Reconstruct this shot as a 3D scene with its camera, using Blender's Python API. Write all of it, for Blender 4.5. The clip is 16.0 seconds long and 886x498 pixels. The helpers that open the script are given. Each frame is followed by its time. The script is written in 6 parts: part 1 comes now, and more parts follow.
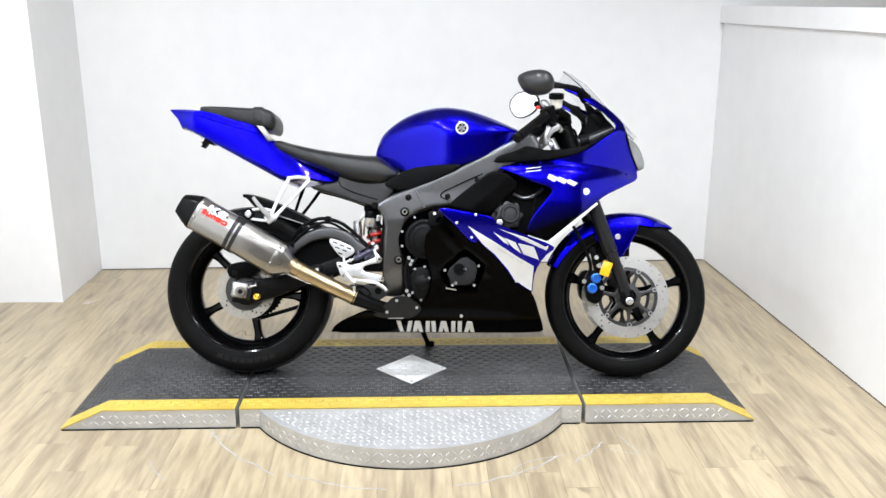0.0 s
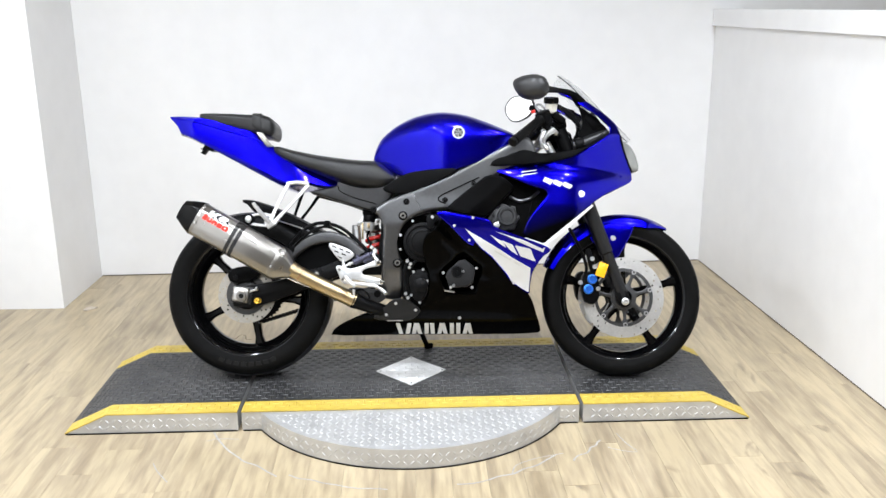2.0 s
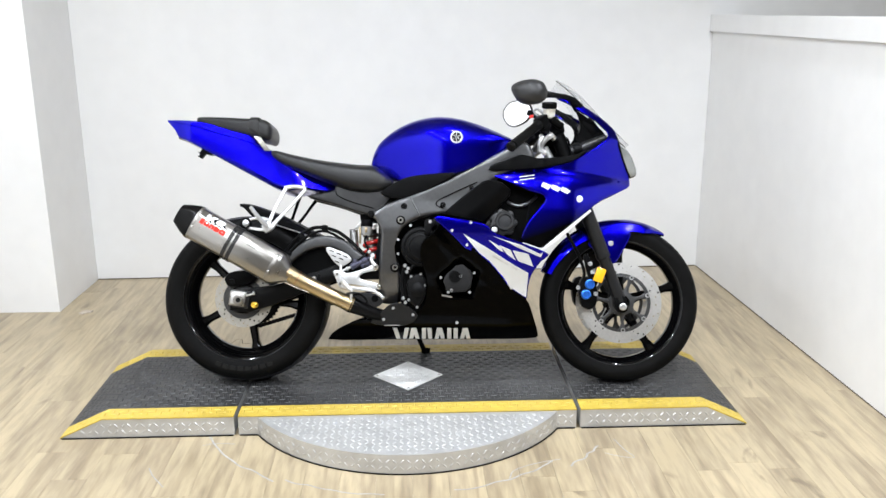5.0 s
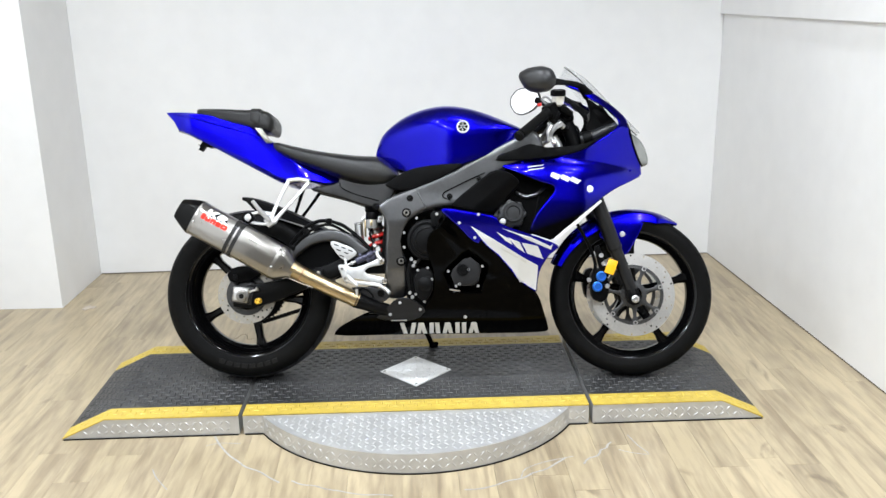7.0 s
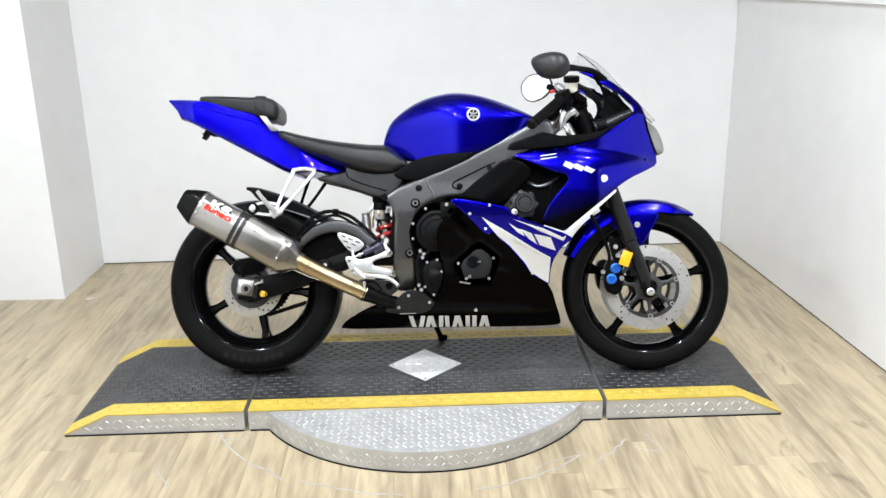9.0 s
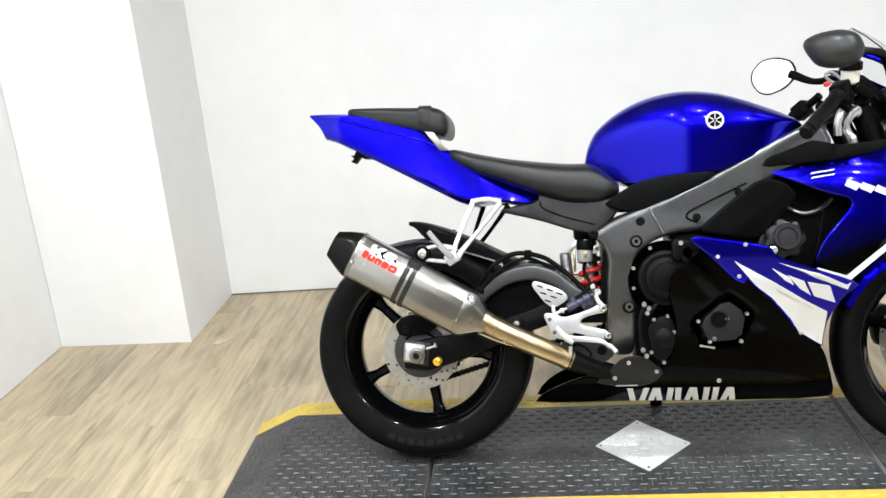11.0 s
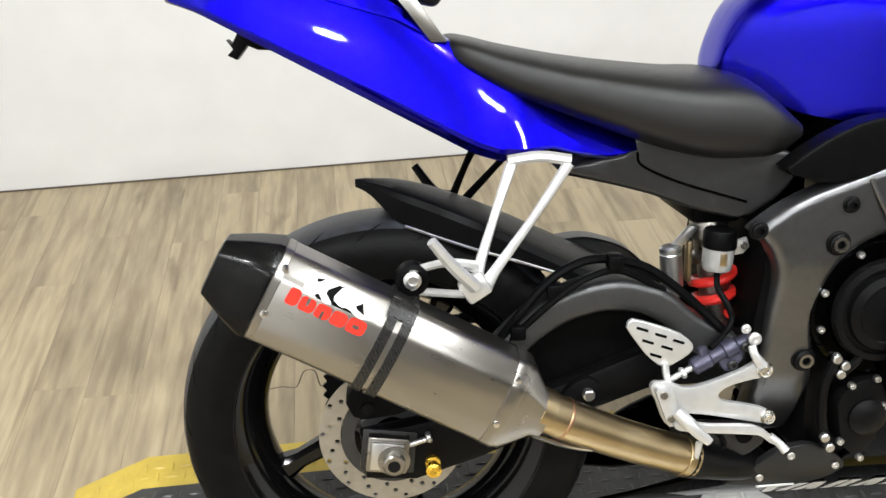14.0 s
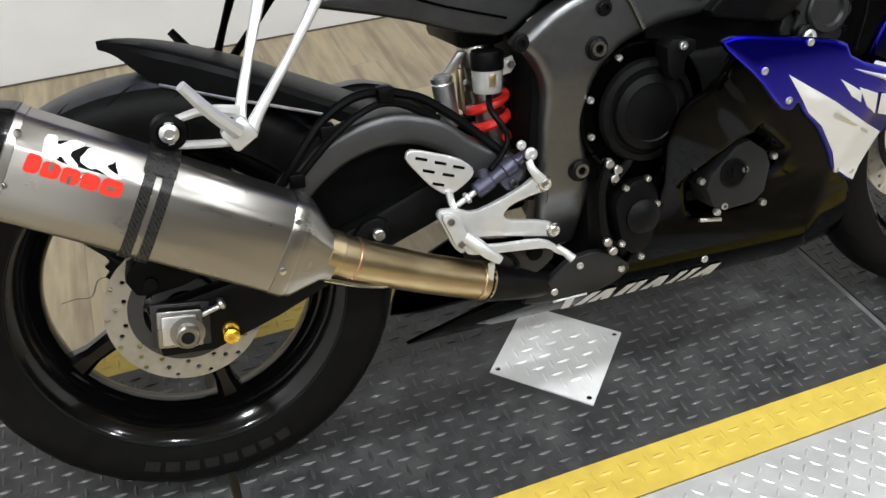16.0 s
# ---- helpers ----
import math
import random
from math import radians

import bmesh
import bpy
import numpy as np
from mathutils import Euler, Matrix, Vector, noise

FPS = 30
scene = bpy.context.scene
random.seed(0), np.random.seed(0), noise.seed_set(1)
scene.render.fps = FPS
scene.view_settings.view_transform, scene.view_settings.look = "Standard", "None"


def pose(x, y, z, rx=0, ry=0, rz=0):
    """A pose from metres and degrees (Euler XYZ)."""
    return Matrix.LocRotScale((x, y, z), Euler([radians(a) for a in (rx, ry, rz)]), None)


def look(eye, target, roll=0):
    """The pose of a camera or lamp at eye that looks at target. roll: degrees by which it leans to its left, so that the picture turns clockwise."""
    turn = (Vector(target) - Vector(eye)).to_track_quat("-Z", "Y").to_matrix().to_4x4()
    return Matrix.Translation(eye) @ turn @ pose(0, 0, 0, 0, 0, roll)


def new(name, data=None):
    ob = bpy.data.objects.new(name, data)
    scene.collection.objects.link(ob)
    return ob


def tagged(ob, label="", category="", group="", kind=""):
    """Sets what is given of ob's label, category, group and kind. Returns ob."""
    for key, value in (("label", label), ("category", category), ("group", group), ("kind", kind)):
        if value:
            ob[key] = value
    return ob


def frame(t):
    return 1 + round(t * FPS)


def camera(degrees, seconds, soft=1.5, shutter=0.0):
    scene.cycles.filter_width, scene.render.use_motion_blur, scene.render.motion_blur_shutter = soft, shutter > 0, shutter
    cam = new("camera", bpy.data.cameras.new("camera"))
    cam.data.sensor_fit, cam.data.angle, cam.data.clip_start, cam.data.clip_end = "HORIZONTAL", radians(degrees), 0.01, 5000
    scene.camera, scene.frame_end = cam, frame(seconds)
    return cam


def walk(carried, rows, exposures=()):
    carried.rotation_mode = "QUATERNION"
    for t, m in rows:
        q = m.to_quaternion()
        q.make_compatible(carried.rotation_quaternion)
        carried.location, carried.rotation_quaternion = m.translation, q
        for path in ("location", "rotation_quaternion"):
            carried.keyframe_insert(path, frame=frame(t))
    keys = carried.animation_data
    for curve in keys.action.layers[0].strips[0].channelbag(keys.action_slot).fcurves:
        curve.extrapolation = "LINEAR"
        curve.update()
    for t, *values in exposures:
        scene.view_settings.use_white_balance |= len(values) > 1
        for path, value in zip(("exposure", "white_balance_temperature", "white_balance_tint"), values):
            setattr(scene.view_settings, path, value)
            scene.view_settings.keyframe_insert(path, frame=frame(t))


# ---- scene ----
cam = camera(53.6, 16.0)
PATH = [
    (0, (-0.113, -3.025, 1.391), (-0.05, -1.101, 0.848), 0.1),
    (0.5, (-0.118, -3.031, 1.403), (-0.05, -1.109, 0.853), -0.3),
    (1, (-0.118, -3.043, 1.406), (-0.049, -1.118, 0.865), -0.2),
    (1.5, (-0.12, -3.054, 1.405), (-0.051, -1.131, 0.861), -0.5),
    (2, (-0.121, -3.066, 1.403), (-0.049, -1.14, 0.866), -0.4),
    (2.5, (-0.122, -3.063, 1.398), (-0.043, -1.138, 0.863), -0.2),
    (3, (-0.123, -3.067, 1.403), (-0.04, -1.142, 0.869), -0.3),
    (3.5, (-0.121, -3.074, 1.402), (-0.039, -1.146, 0.874), -0.2),
    (4, (-0.126, -3.073, 1.406), (-0.043, -1.145, 0.88), 0.0),
    (6.5, (-0.125, -3.008, 1.398), (-0.058, -1.086, 0.85), -0.7),
    (7, (-0.123, -2.981, 1.406), (-0.059, -1.062, 0.848), -0.9),
    (7.5, (-0.118, -2.956, 1.403), (-0.041, -1.036, 0.846), -1.0),
    (8, (-0.118, -2.936, 1.395), (-0.056, -1.014, 0.843), -1.0),
    (8.2, (-0.121, -2.926, 1.402), (-0.053, -1.007, 0.846), -1.0),
    (10.3, (-0.277, -2.662, 1.394), (-0.387, -0.765, 0.771), -5),
    (10.5, (-0.328, -2.539, 1.38), (-0.474, -0.644, 0.76), -5.8),
    (10.8, (-0.408, -2.33, 1.363), (-0.588, -0.425, 0.783), -4.7),
    (11, (-0.422, -2.175, 1.39), (-0.613, -0.283, 0.769), -4.7),
    (11.2, (-0.524, -2.013, 1.39), (-0.591, -0.118, 0.754), -6.4),
    (11.5, (-0.572, -1.796, 1.379), (-0.504, 0.075, 0.677), -8.6),
    (11.6, (-0.579, -1.714, 1.383), (-0.52, 0.134, 0.619), -8.6),
    (11.9, (-0.598, -1.47, 1.359), (-0.634, 0.391, 0.629), -6.4),
    (12, (-0.61, -1.411, 1.352), (-0.675, 0.457, 0.64), -6.0),
    (12.2, (-0.615, -1.289, 1.37), (-0.662, 0.561, 0.612), -6.9),
    (12.5, (-0.671, -1.143, 1.361), (-0.618, 0.696, 0.577), -5.6),
    (12.8, (-0.735, -1.026, 1.377), (-0.598, 0.786, 0.541), -5.7),
    (13, (-0.743, -0.977, 1.38), (-0.598, 0.825, 0.524), -5.3),
    (13.2, (-0.756, -0.944, 1.373), (-0.6, 0.861, 0.527), -3.8),
    (13.5, (-0.739, -0.929, 1.357), (-0.608, 0.847, 0.446), -3.4),
    (13.7, (-0.739, -0.921, 1.336), (-0.602, 0.808, 0.34), -2.8),
    (14, (-0.764, -0.906, 1.292), (-0.552, 0.753, 0.195), -0.4),
    (14.2, (-0.751, -0.918, 1.268), (-0.547, 0.703, 0.113), -0.2),
    (14.5, (-0.769, -0.911, 1.233), (-0.526, 0.639, -0.007), 1.3),
    (15, (-0.774, -0.924, 1.196), (-0.527, 0.542, -0.142), 1.4),
    (15.3, (-0.767, -0.923, 1.199), (-0.498, 0.526, -0.153), 1.3),
    (15.5, (-0.764, -0.93, 1.188), (-0.438, 0.534, -0.135), 0.8),
    (15.8, (-0.732, -0.934, 1.204), (-0.288, 0.527, -0.087), -0.2),
    (16, (-0.71, -0.945, 1.2), (-0.152, 0.502, -0.062), -0.4),
]
walk(cam, [(t, look(eye, target, roll)) for t, eye, target, roll in PATH],
     [(0, 0.0, 6150, 12), (4, -0.06, 6180, 12), (6.5, -0.14, 6150, 10), (8, -0.13, 6150, 10), (10.5, 0.0, 6280, 10), (12.5, 0.07, 6420, 10), (13.5, 0.09, 6520, 10), (14, -0.06, 6540, 10), (15, -0.16, 6480, 10), (16, -0.38, 6420, 10)])

# ---- light ----
world = bpy.data.worlds.new("world")
scene.world = world
world.use_nodes = True
world.node_tree.nodes["Background"].inputs[0].default_value = (0.9, 0.95, 1.0, 1)
world.node_tree.nodes["Background"].inputs[1].default_value = 0.25
LAMP_WATTS = 33.0
LAMPS = [(x, y) for y in (-3.55, -2.1, -0.65) for x in (-1.7, -0.2, 1.3)]
CEILING_Z = 2.9
scene.view_settings.exposure = 0.0

# ---- materials ----
def mat(name, base, rough=0.5, metal=0.0, var=0.12, scale=40.0, fine=0.0, bump=0.0, coat=0.0, alt=None, spread=0.0, stretch=(1, 1, 1), island=False, grain_scale=0.0, spec=0.5, edges=(0.32, 0.68), warp=0.0):
    """A procedural surface: base colour varied by a coarse and a fine noise, roughness varied, fine relief."""
    m = bpy.data.materials.new(name)
    m.use_nodes = True
    nt = m.node_tree
    N, L = nt.nodes, nt.links
    b = N["Principled BSDF"]
    b.inputs["Metallic"].default_value = metal
    b.inputs["Coat Weight"].default_value = coat
    b.inputs["Coat Roughness"].default_value = 0.03
    b.inputs["Specular IOR Level"].default_value = spec
    tc = N.new("ShaderNodeTexCoord")
    mp = N.new("ShaderNodeMapping")
    mp.inputs["Scale"].default_value = stretch
    L.new(tc.outputs["Object"], mp.inputs[0])
    n1 = N.new("ShaderNodeTexNoise")
    n1.inputs["Scale"].default_value = scale * 0.12
    n1.inputs["Detail"].default_value = 4
    n1.inputs["Distortion"].default_value = warp
    n2 = N.new("ShaderNodeTexNoise")
    n2.inputs["Scale"].default_value = scale
    n2.inputs["Detail"].default_value = 6
    for n in (n1, n2):
        L.new(mp.outputs[0], n.inputs["Vector"])
    add = N.new("ShaderNodeMath")
    add.operation = "ADD"
    L.new(n1.outputs[0], add.inputs[0])
    L.new(n2.outputs[0], add.inputs[1])
    half = N.new("ShaderNodeMath")
    half.operation = "MULTIPLY"
    half.inputs[1].default_value = 0.5
    L.new(add.outputs[0], half.inputs[0])
    ramp = N.new("ShaderNodeValToRGB")
    ramp.color_ramp.elements[0].position, ramp.color_ramp.elements[1].position = edges
    lo = alt or tuple(c * (1 - var) for c in base)
    hi = base if alt else tuple(min(1, c * (1 + var)) for c in base)
    ramp.color_ramp.elements[0].color = (*lo, 1)
    ramp.color_ramp.elements[1].color = (*hi, 1)
    L.new(half.outputs[0], ramp.inputs[0])
    out = ramp.outputs[0]
    if spread:
        info = N.new("ShaderNodeNewGeometry" if island else "ShaderNodeObjectInfo")
        rnd = info.outputs["Random Per Island" if island else "Random"]
        mr = N.new("ShaderNodeMapRange")
        mr.inputs["To Min"].default_value, mr.inputs["To Max"].default_value = 1 - spread, 1 + spread
        L.new(rnd, mr.inputs["Value"])
        hsv = N.new("ShaderNodeHueSaturation")
        L.new(mr.outputs[0], hsv.inputs["Value"])
        L.new(out, hsv.inputs["Color"])
        out = hsv.outputs[0]
        off = N.new("ShaderNodeVectorMath")
        off.operation = "SCALE"
        off.inputs[0].default_value = (17, 31, 11)
        L.new(rnd, off.inputs["Scale"])
        sum_ = N.new("ShaderNodeVectorMath")
        L.new(tc.outputs["Object"], sum_.inputs[0])
        L.new(off.outputs[0], sum_.inputs[1])
        L.new(sum_.outputs[0], mp.inputs[0])
    L.new(out, b.inputs["Base Color"])
    rr = N.new("ShaderNodeMapRange")
    rr.inputs["To Min"].default_value, rr.inputs["To Max"].default_value = max(0.02, rough * 0.8), min(1, rough * 1.2)
    L.new(n2.outputs[0], rr.inputs["Value"])
    L.new(rr.outputs[0], b.inputs["Roughness"])
    if bump:
        bp = N.new("ShaderNodeBump")
        bp.inputs["Strength"].default_value = bump
        bp.inputs["Distance"].default_value = 0.002
        n3 = N.new("ShaderNodeTexNoise")
        n3.inputs["Scale"].default_value = grain_scale or scale * 8
        n3.inputs["Detail"].default_value = 3
        L.new(mp.outputs[0], n3.inputs["Vector"])
        L.new(n3.outputs[0], bp.inputs["Height"])
        L.new(bp.outputs[0], b.inputs["Normal"])
    return m


def glow(name, colour, strength):
    m = bpy.data.materials.new(name)
    m.use_nodes = True
    b = m.node_tree.nodes["Principled BSDF"]
    b.inputs["Base Color"].default_value = (*colour, 1)
    b.inputs["Emission Color"].default_value = (*colour, 1)
    b.inputs["Emission Strength"].default_value = strength
    return m


def clear(name, colour, rough, ior, weight=1.0):
    m = bpy.data.materials.new(name)
    m.use_nodes = True
    b = m.node_tree.nodes["Principled BSDF"]
    b.inputs["Base Color"].default_value = (*colour, 1)
    b.inputs["Roughness"].default_value = rough
    b.inputs["IOR"].default_value = ior
    b.inputs["Transmission Weight"].default_value = weight
    return m


WALL = mat("white wall paint", (0.80, 0.797, 0.79), 0.55, var=0.035, scale=9, bump=0.05, grain_scale=260)
CEIL = mat("ceiling paint", (0.52, 0.51, 0.50), 0.8, var=0.03, scale=10)
SHOPWALL = mat("grey shop wall", (0.30, 0.29, 0.28), 0.7, var=0.06, scale=6)
WOOD = dict(base=(0.440, 0.360, 0.230), rough=0.34, alt=(0.265, 0.211, 0.138), scale=50, spread=0.07, edges=(0.36, 0.58), stretch=(1.0, 0.13, 1.0), bump=0.10, grain_scale=160, warp=0.8)


def oak(name, **more):
    """Printed oak: the broad tones with narrow dark grain streaks and knots along each plank."""
    m = mat(name, **WOOD, **more)
    N, L = m.node_tree.nodes, m.node_tree.links
    b = N["Principled BSDF"]
    place = b.inputs["Base Color"].links[0].from_socket
    shift = next(n for n in N if n.bl_idname == "ShaderNodeMapping").inputs[0].links[0].from_socket
    for size, stretch, lo, hi, tone, strength in ((26, (1.0, 0.055, 1.0), 0.54, 0.68, (0.150, 0.108, 0.066, 1), 0.42), (9, (1.0, 0.34, 1.0), 0.66, 0.74, (0.090, 0.066, 0.042, 1), 0.55)):
        mp = N.new("ShaderNodeMapping")
        mp.inputs["Scale"].default_value = stretch
        L.new(shift, mp.inputs[0])
        n = N.new("ShaderNodeTexNoise")
        n.inputs["Scale"].default_value, n.inputs["Detail"].default_value, n.inputs["Distortion"].default_value = size, 7, 0.7
        L.new(mp.outputs[0], n.inputs["Vector"])
        mr = N.new("ShaderNodeMapRange")
        mr.inputs["From Min"].default_value, mr.inputs["From Max"].default_value, mr.inputs["To Max"].default_value = lo, hi, strength
        L.new(n.outputs[0], mr.inputs["Value"])
        mix = N.new("ShaderNodeMix")
        mix.data_type = "RGBA"
        mix.inputs[7].default_value = tone
        L.new(mr.outputs[0], mix.inputs[0])
        L.new(place, mix.inputs[6])
        place = mix.outputs[2]
    L.new(place, b.inputs["Base Color"])
    return m


PLANK = oak("oak vinyl plank")
PLANKS = oak("oak vinyl planks", island=True)
JOINT = mat("plank joint", (0.35, 0.29, 0.21), 0.8)
DULLDISC = mat("dusty brake disc steel", (0.40, 0.38, 0.34), 0.40, metal=0.85, var=0.12, scale=90)
SIDEMARK = mat("raised tyre mark rubber", (0.0105, 0.0103, 0.0100), 0.45, var=0.2, scale=80, spec=0.12)
SPLIT = mat("dark split in vinyl", (0.085, 0.066, 0.045), 0.8, var=0.3, scale=60)
CRACK = mat("worn grey crack", (0.36, 0.345, 0.32), 0.7, var=0.3, scale=60)
SCRAP = mat("soiled paper", (0.50, 0.44, 0.37), 0.8, var=0.2, scale=60)
STRIP = mat("plain matt black", (0.006, 0.006, 0.006), 0.6, spec=0.1)
UNDER = mat("dark joint", (0.10, 0.08, 0.06), 0.9)
GROOVE = mat("tread groove rubber", (0.003, 0.003, 0.003), 0.8, spec=0.05)
BLUE = mat("blue metallic paint", (0.003, 0.001, 0.43), 0.24, metal=1.0, var=0.10, scale=900, coat=0.34, spec=0.2)


def fade_paint():
    """The blue paint with a printed fade to black along the lower edge of the fairing."""
    m = mat("blue paint with black fade", (0.003, 0.001, 0.43), 0.24, metal=1.0, var=0.10, scale=900, coat=0.34, spec=0.2)
    N, L = m.node_tree.nodes, m.node_tree.links
    b = N["Principled BSDF"]
    tc = N.new("ShaderNodeTexCoord")
    dot = N.new("ShaderNodeVectorMath")
    dot.operation = "DOT_PRODUCT"
    dot.inputs[1].default_value = (-0.354, 0, 1)
    L.new(tc.outputs["Object"], dot.inputs[0])
    mr = N.new("ShaderNodeMapRange")
    mr.inputs["From Min"].default_value, mr.inputs["From Max"].default_value = 0.415, 0.480
    L.new(dot.outputs["Value"], mr.inputs["Value"])
    mix = N.new("ShaderNodeMix")
    mix.data_type = "RGBA"
    mix.inputs[6].default_value = (0.002, 0.002, 0.003, 1)
    L.new(mr.outputs[0], mix.inputs[0])
    L.new(b.inputs["Base Color"].links[0].from_socket, mix.inputs[7])
    L.new(mix.outputs[2], b.inputs["Base Color"])
    return m


FADEBLUE = fade_paint()
WHITE = mat("white decal", (0.66, 0.66, 0.66), 0.35, var=0.03, scale=40)
BLACKGLOSS = mat("gloss black paint", (0.0003, 0.0003, 0.0003), 0.05, var=0.2, scale=60, spec=0.045)
FORKBLACK = mat("satin fork paint", (0.006, 0.006, 0.0063), 0.34, var=0.15, scale=70, spec=0.3)
GUARD = mat("worn dark guard paint", (0.012, 0.012, 0.0125), 0.42, var=0.2, scale=60, bump=0.1, spec=0.18)
MIRRORCASE = mat("satin mirror plastic", (0.016, 0.016, 0.0165), 0.42, var=0.15, scale=70, spec=0.4)
COVERPLATE = mat("bright aluminium plate", (0.74, 0.74, 0.73), 0.40, metal=0.25, var=0.12, scale=30, bump=0.06)
BLACKPLASTIC = mat("satin black plastic", (0.0026, 0.0026, 0.0028), 0.36, var=0.2, scale=80, bump=0.12, spec=0.05)
BLACKWHEEL = mat("black wheel paint", (0.0018, 0.0018, 0.002), 0.12, var=0.2, scale=50, coat=0.25, spec=0.22)
RUBBER = mat("tyre rubber", (0.0045, 0.0044, 0.0044), 0.50, alt=(0.0020, 0.0020, 0.0019), scale=46, bump=0.2, spec=0.08)
# worn rubber; the blue-grey sheen of the tread is put into its base colour
TREAD = mat("worn tread rubber with painted sheen", (0.036, 0.039, 0.047), 0.42, alt=(0.010, 0.010, 0.012), scale=60, edges=(0.40, 0.60), bump=0.3, grain_scale=700, spec=0.36)
REDMARK = mat("red muffler decal", (0.60, 0.030, 0.018), 0.5, var=0.06, scale=60, spec=0.15)
# darker than the satin black, so that hollows look deep in shade
INNER = mat("deep matt black for inner shade and dark marks", (0.0022, 0.0022, 0.0023), 0.5, var=0.2, scale=60, spec=0.04)
VINYL = mat("black seat vinyl", (0.006, 0.0059, 0.0059), 0.34, var=0.3, scale=90, bump=0.3, grain_scale=900, spec=0.38)
RAILGREY = mat("dark grey subframe plastic", (0.043, 0.043, 0.044), 0.36, metal=0.75, spec=0.3, var=0.12, scale=90, bump=0.06)
FRAMEGREY = mat("dark grey frame paint", (0.125, 0.126, 0.130), 0.31, metal=0.92, spec=0.3, var=0.1, scale=120, bump=0.06)
BRACEGREY = mat("dark grey swingarm paint", (0.075, 0.0755, 0.077), 0.40, metal=0.8, spec=0.3, var=0.1, scale=120, bump=0.06)
ENGINE = mat("charcoal engine casting", (0.0032, 0.0032, 0.0034), 0.38, metal=0.1, spec=0.10, var=0.2, scale=90, bump=0.15)
ALU = mat("bare aluminium", (0.62, 0.62, 0.62), 0.34, metal=1.0, var=0.08, scale=60, bump=0.05)
SILVER = mat("silver painted metal", (0.58, 0.58, 0.575), 0.36, metal=0.65, var=0.10, scale=60)
CHROME = mat("bright steel", (0.72, 0.71, 0.69), 0.16, metal=1.0, var=0.06, scale=80)
LENSGREY = mat("grey headlamp lens", (0.24, 0.25, 0.24), 0.12, metal=0.4, var=0.25, scale=30, coat=0.5)
BRUSHED = mat("brushed titanium", (0.305, 0.292, 0.272), 0.29, metal=1.0, var=0.025, scale=60, stretch=(0.3, 1, 1))
HEATED = mat("heat tinted steel", (0.50, 0.41, 0.26), 0.30, metal=1.0, alt=(0.38, 0.285, 0.155), scale=18)
COPPER = mat("heat browned weld", (0.42, 0.26, 0.16), 0.35, metal=1.0, var=0.2, scale=120)
DISC = mat("brake disc steel", (0.80, 0.79, 0.77), 0.34, metal=1.0, var=0.10, scale=150)
CARBON = mat("black carbon fibre", (0.003, 0.0029, 0.0029), 0.25, var=0.6, scale=300, coat=0.04, spec=0.12)


def twill():
    """Carbon cloth with slanting bands of light and dark fibres."""
    m = mat("carbon twill", (0.012, 0.0115, 0.011), 0.28, var=0.3, scale=200, coat=0.1, spec=0.3)
    N, L = m.node_tree.nodes, m.node_tree.links
    b = N["Principled BSDF"]
    tc = N.new("ShaderNodeTexCoord")
    wv = N.new("ShaderNodeTexWave")
    wv.bands_direction = "DIAGONAL"
    wv.inputs["Scale"].default_value = 110
    wv.inputs["Distortion"].default_value = 0.6
    L.new(tc.outputs["Object"], wv.inputs["Vector"])
    ramp = N.new("ShaderNodeValToRGB")
    ramp.color_ramp.elements[0].color = (0.004, 0.004, 0.004, 1)
    ramp.color_ramp.elements[1].color = (0.022, 0.021, 0.020, 1)
    L.new(wv.outputs["Color"], ramp.inputs[0])
    L.new(ramp.outputs[0], b.inputs["Base Color"])
    return m


TWILL = twill()
RED = mat("red spring paint", (0.66, 0.024, 0.018), 0.35, var=0.08, scale=60, coat=0.4)
GOLD = mat("gold anodised metal", (0.80, 0.50, 0.06), 0.28, metal=0.9, var=0.08, scale=60)
BLUECAP = mat("blue anodised metal", (0.03, 0.16, 0.62), 0.3, metal=0.7, var=0.08, scale=60)
AMBER = mat("amber reflector plastic", (0.85, 0.42, 0.01), 0.2, var=0.10, scale=400, coat=0.6)
MIRROR = mat("mirror glass", (0.86, 0.87, 0.88), 0.02, metal=1.0, var=0.01)
SCREEN = clear("smoked clear screen", (0.90, 0.91, 0.92), 0.03, 1.12)
FLUID = mat("milky reservoir plastic", (0.72, 0.70, 0.62), 0.4, var=0.05)
CARRIER = mat("grey cast carrier", (0.045, 0.045, 0.046), 0.38, metal=0.4, var=0.15, scale=80)
BLUEGREY = mat("blue-grey anodised metal", (0.055, 0.055, 0.085), 0.34, metal=0.5, var=0.12, scale=80)
CUPGREY = mat("clouded cup plastic", (0.25, 0.25, 0.245), 0.25, var=0.2, scale=50, coat=0.4)
YELLOW = mat("yellow edge paint", (0.585, 0.432, 0.068), 0.45, alt=(0.43, 0.31, 0.048), scale=34, bump=0.08)
DECK = mat("black painted tread plate", (0.050, 0.0495, 0.049), 0.42, edges=(0.40, 0.64), warp=1.2, alt=(0.016, 0.016, 0.0165), spec=0.5, scale=34, bump=0.5, grain_scale=420)
PLATE = mat("aluminium tread plate", (0.54, 0.538, 0.53), 0.38, metal=0.5, var=0.16, scale=22, bump=0.06)
WORN = mat("worn black tread lugs", (0.075, 0.075, 0.076), 0.36, alt=(0.030, 0.030, 0.031), metal=0.3, scale=30)
LAMPGLOW = glow("lamp glow", (1.0, 0.98, 0.95), 30.0)


# ---- mesh helpers ----
from mathutils.geometry import delaunay_2d_cdt


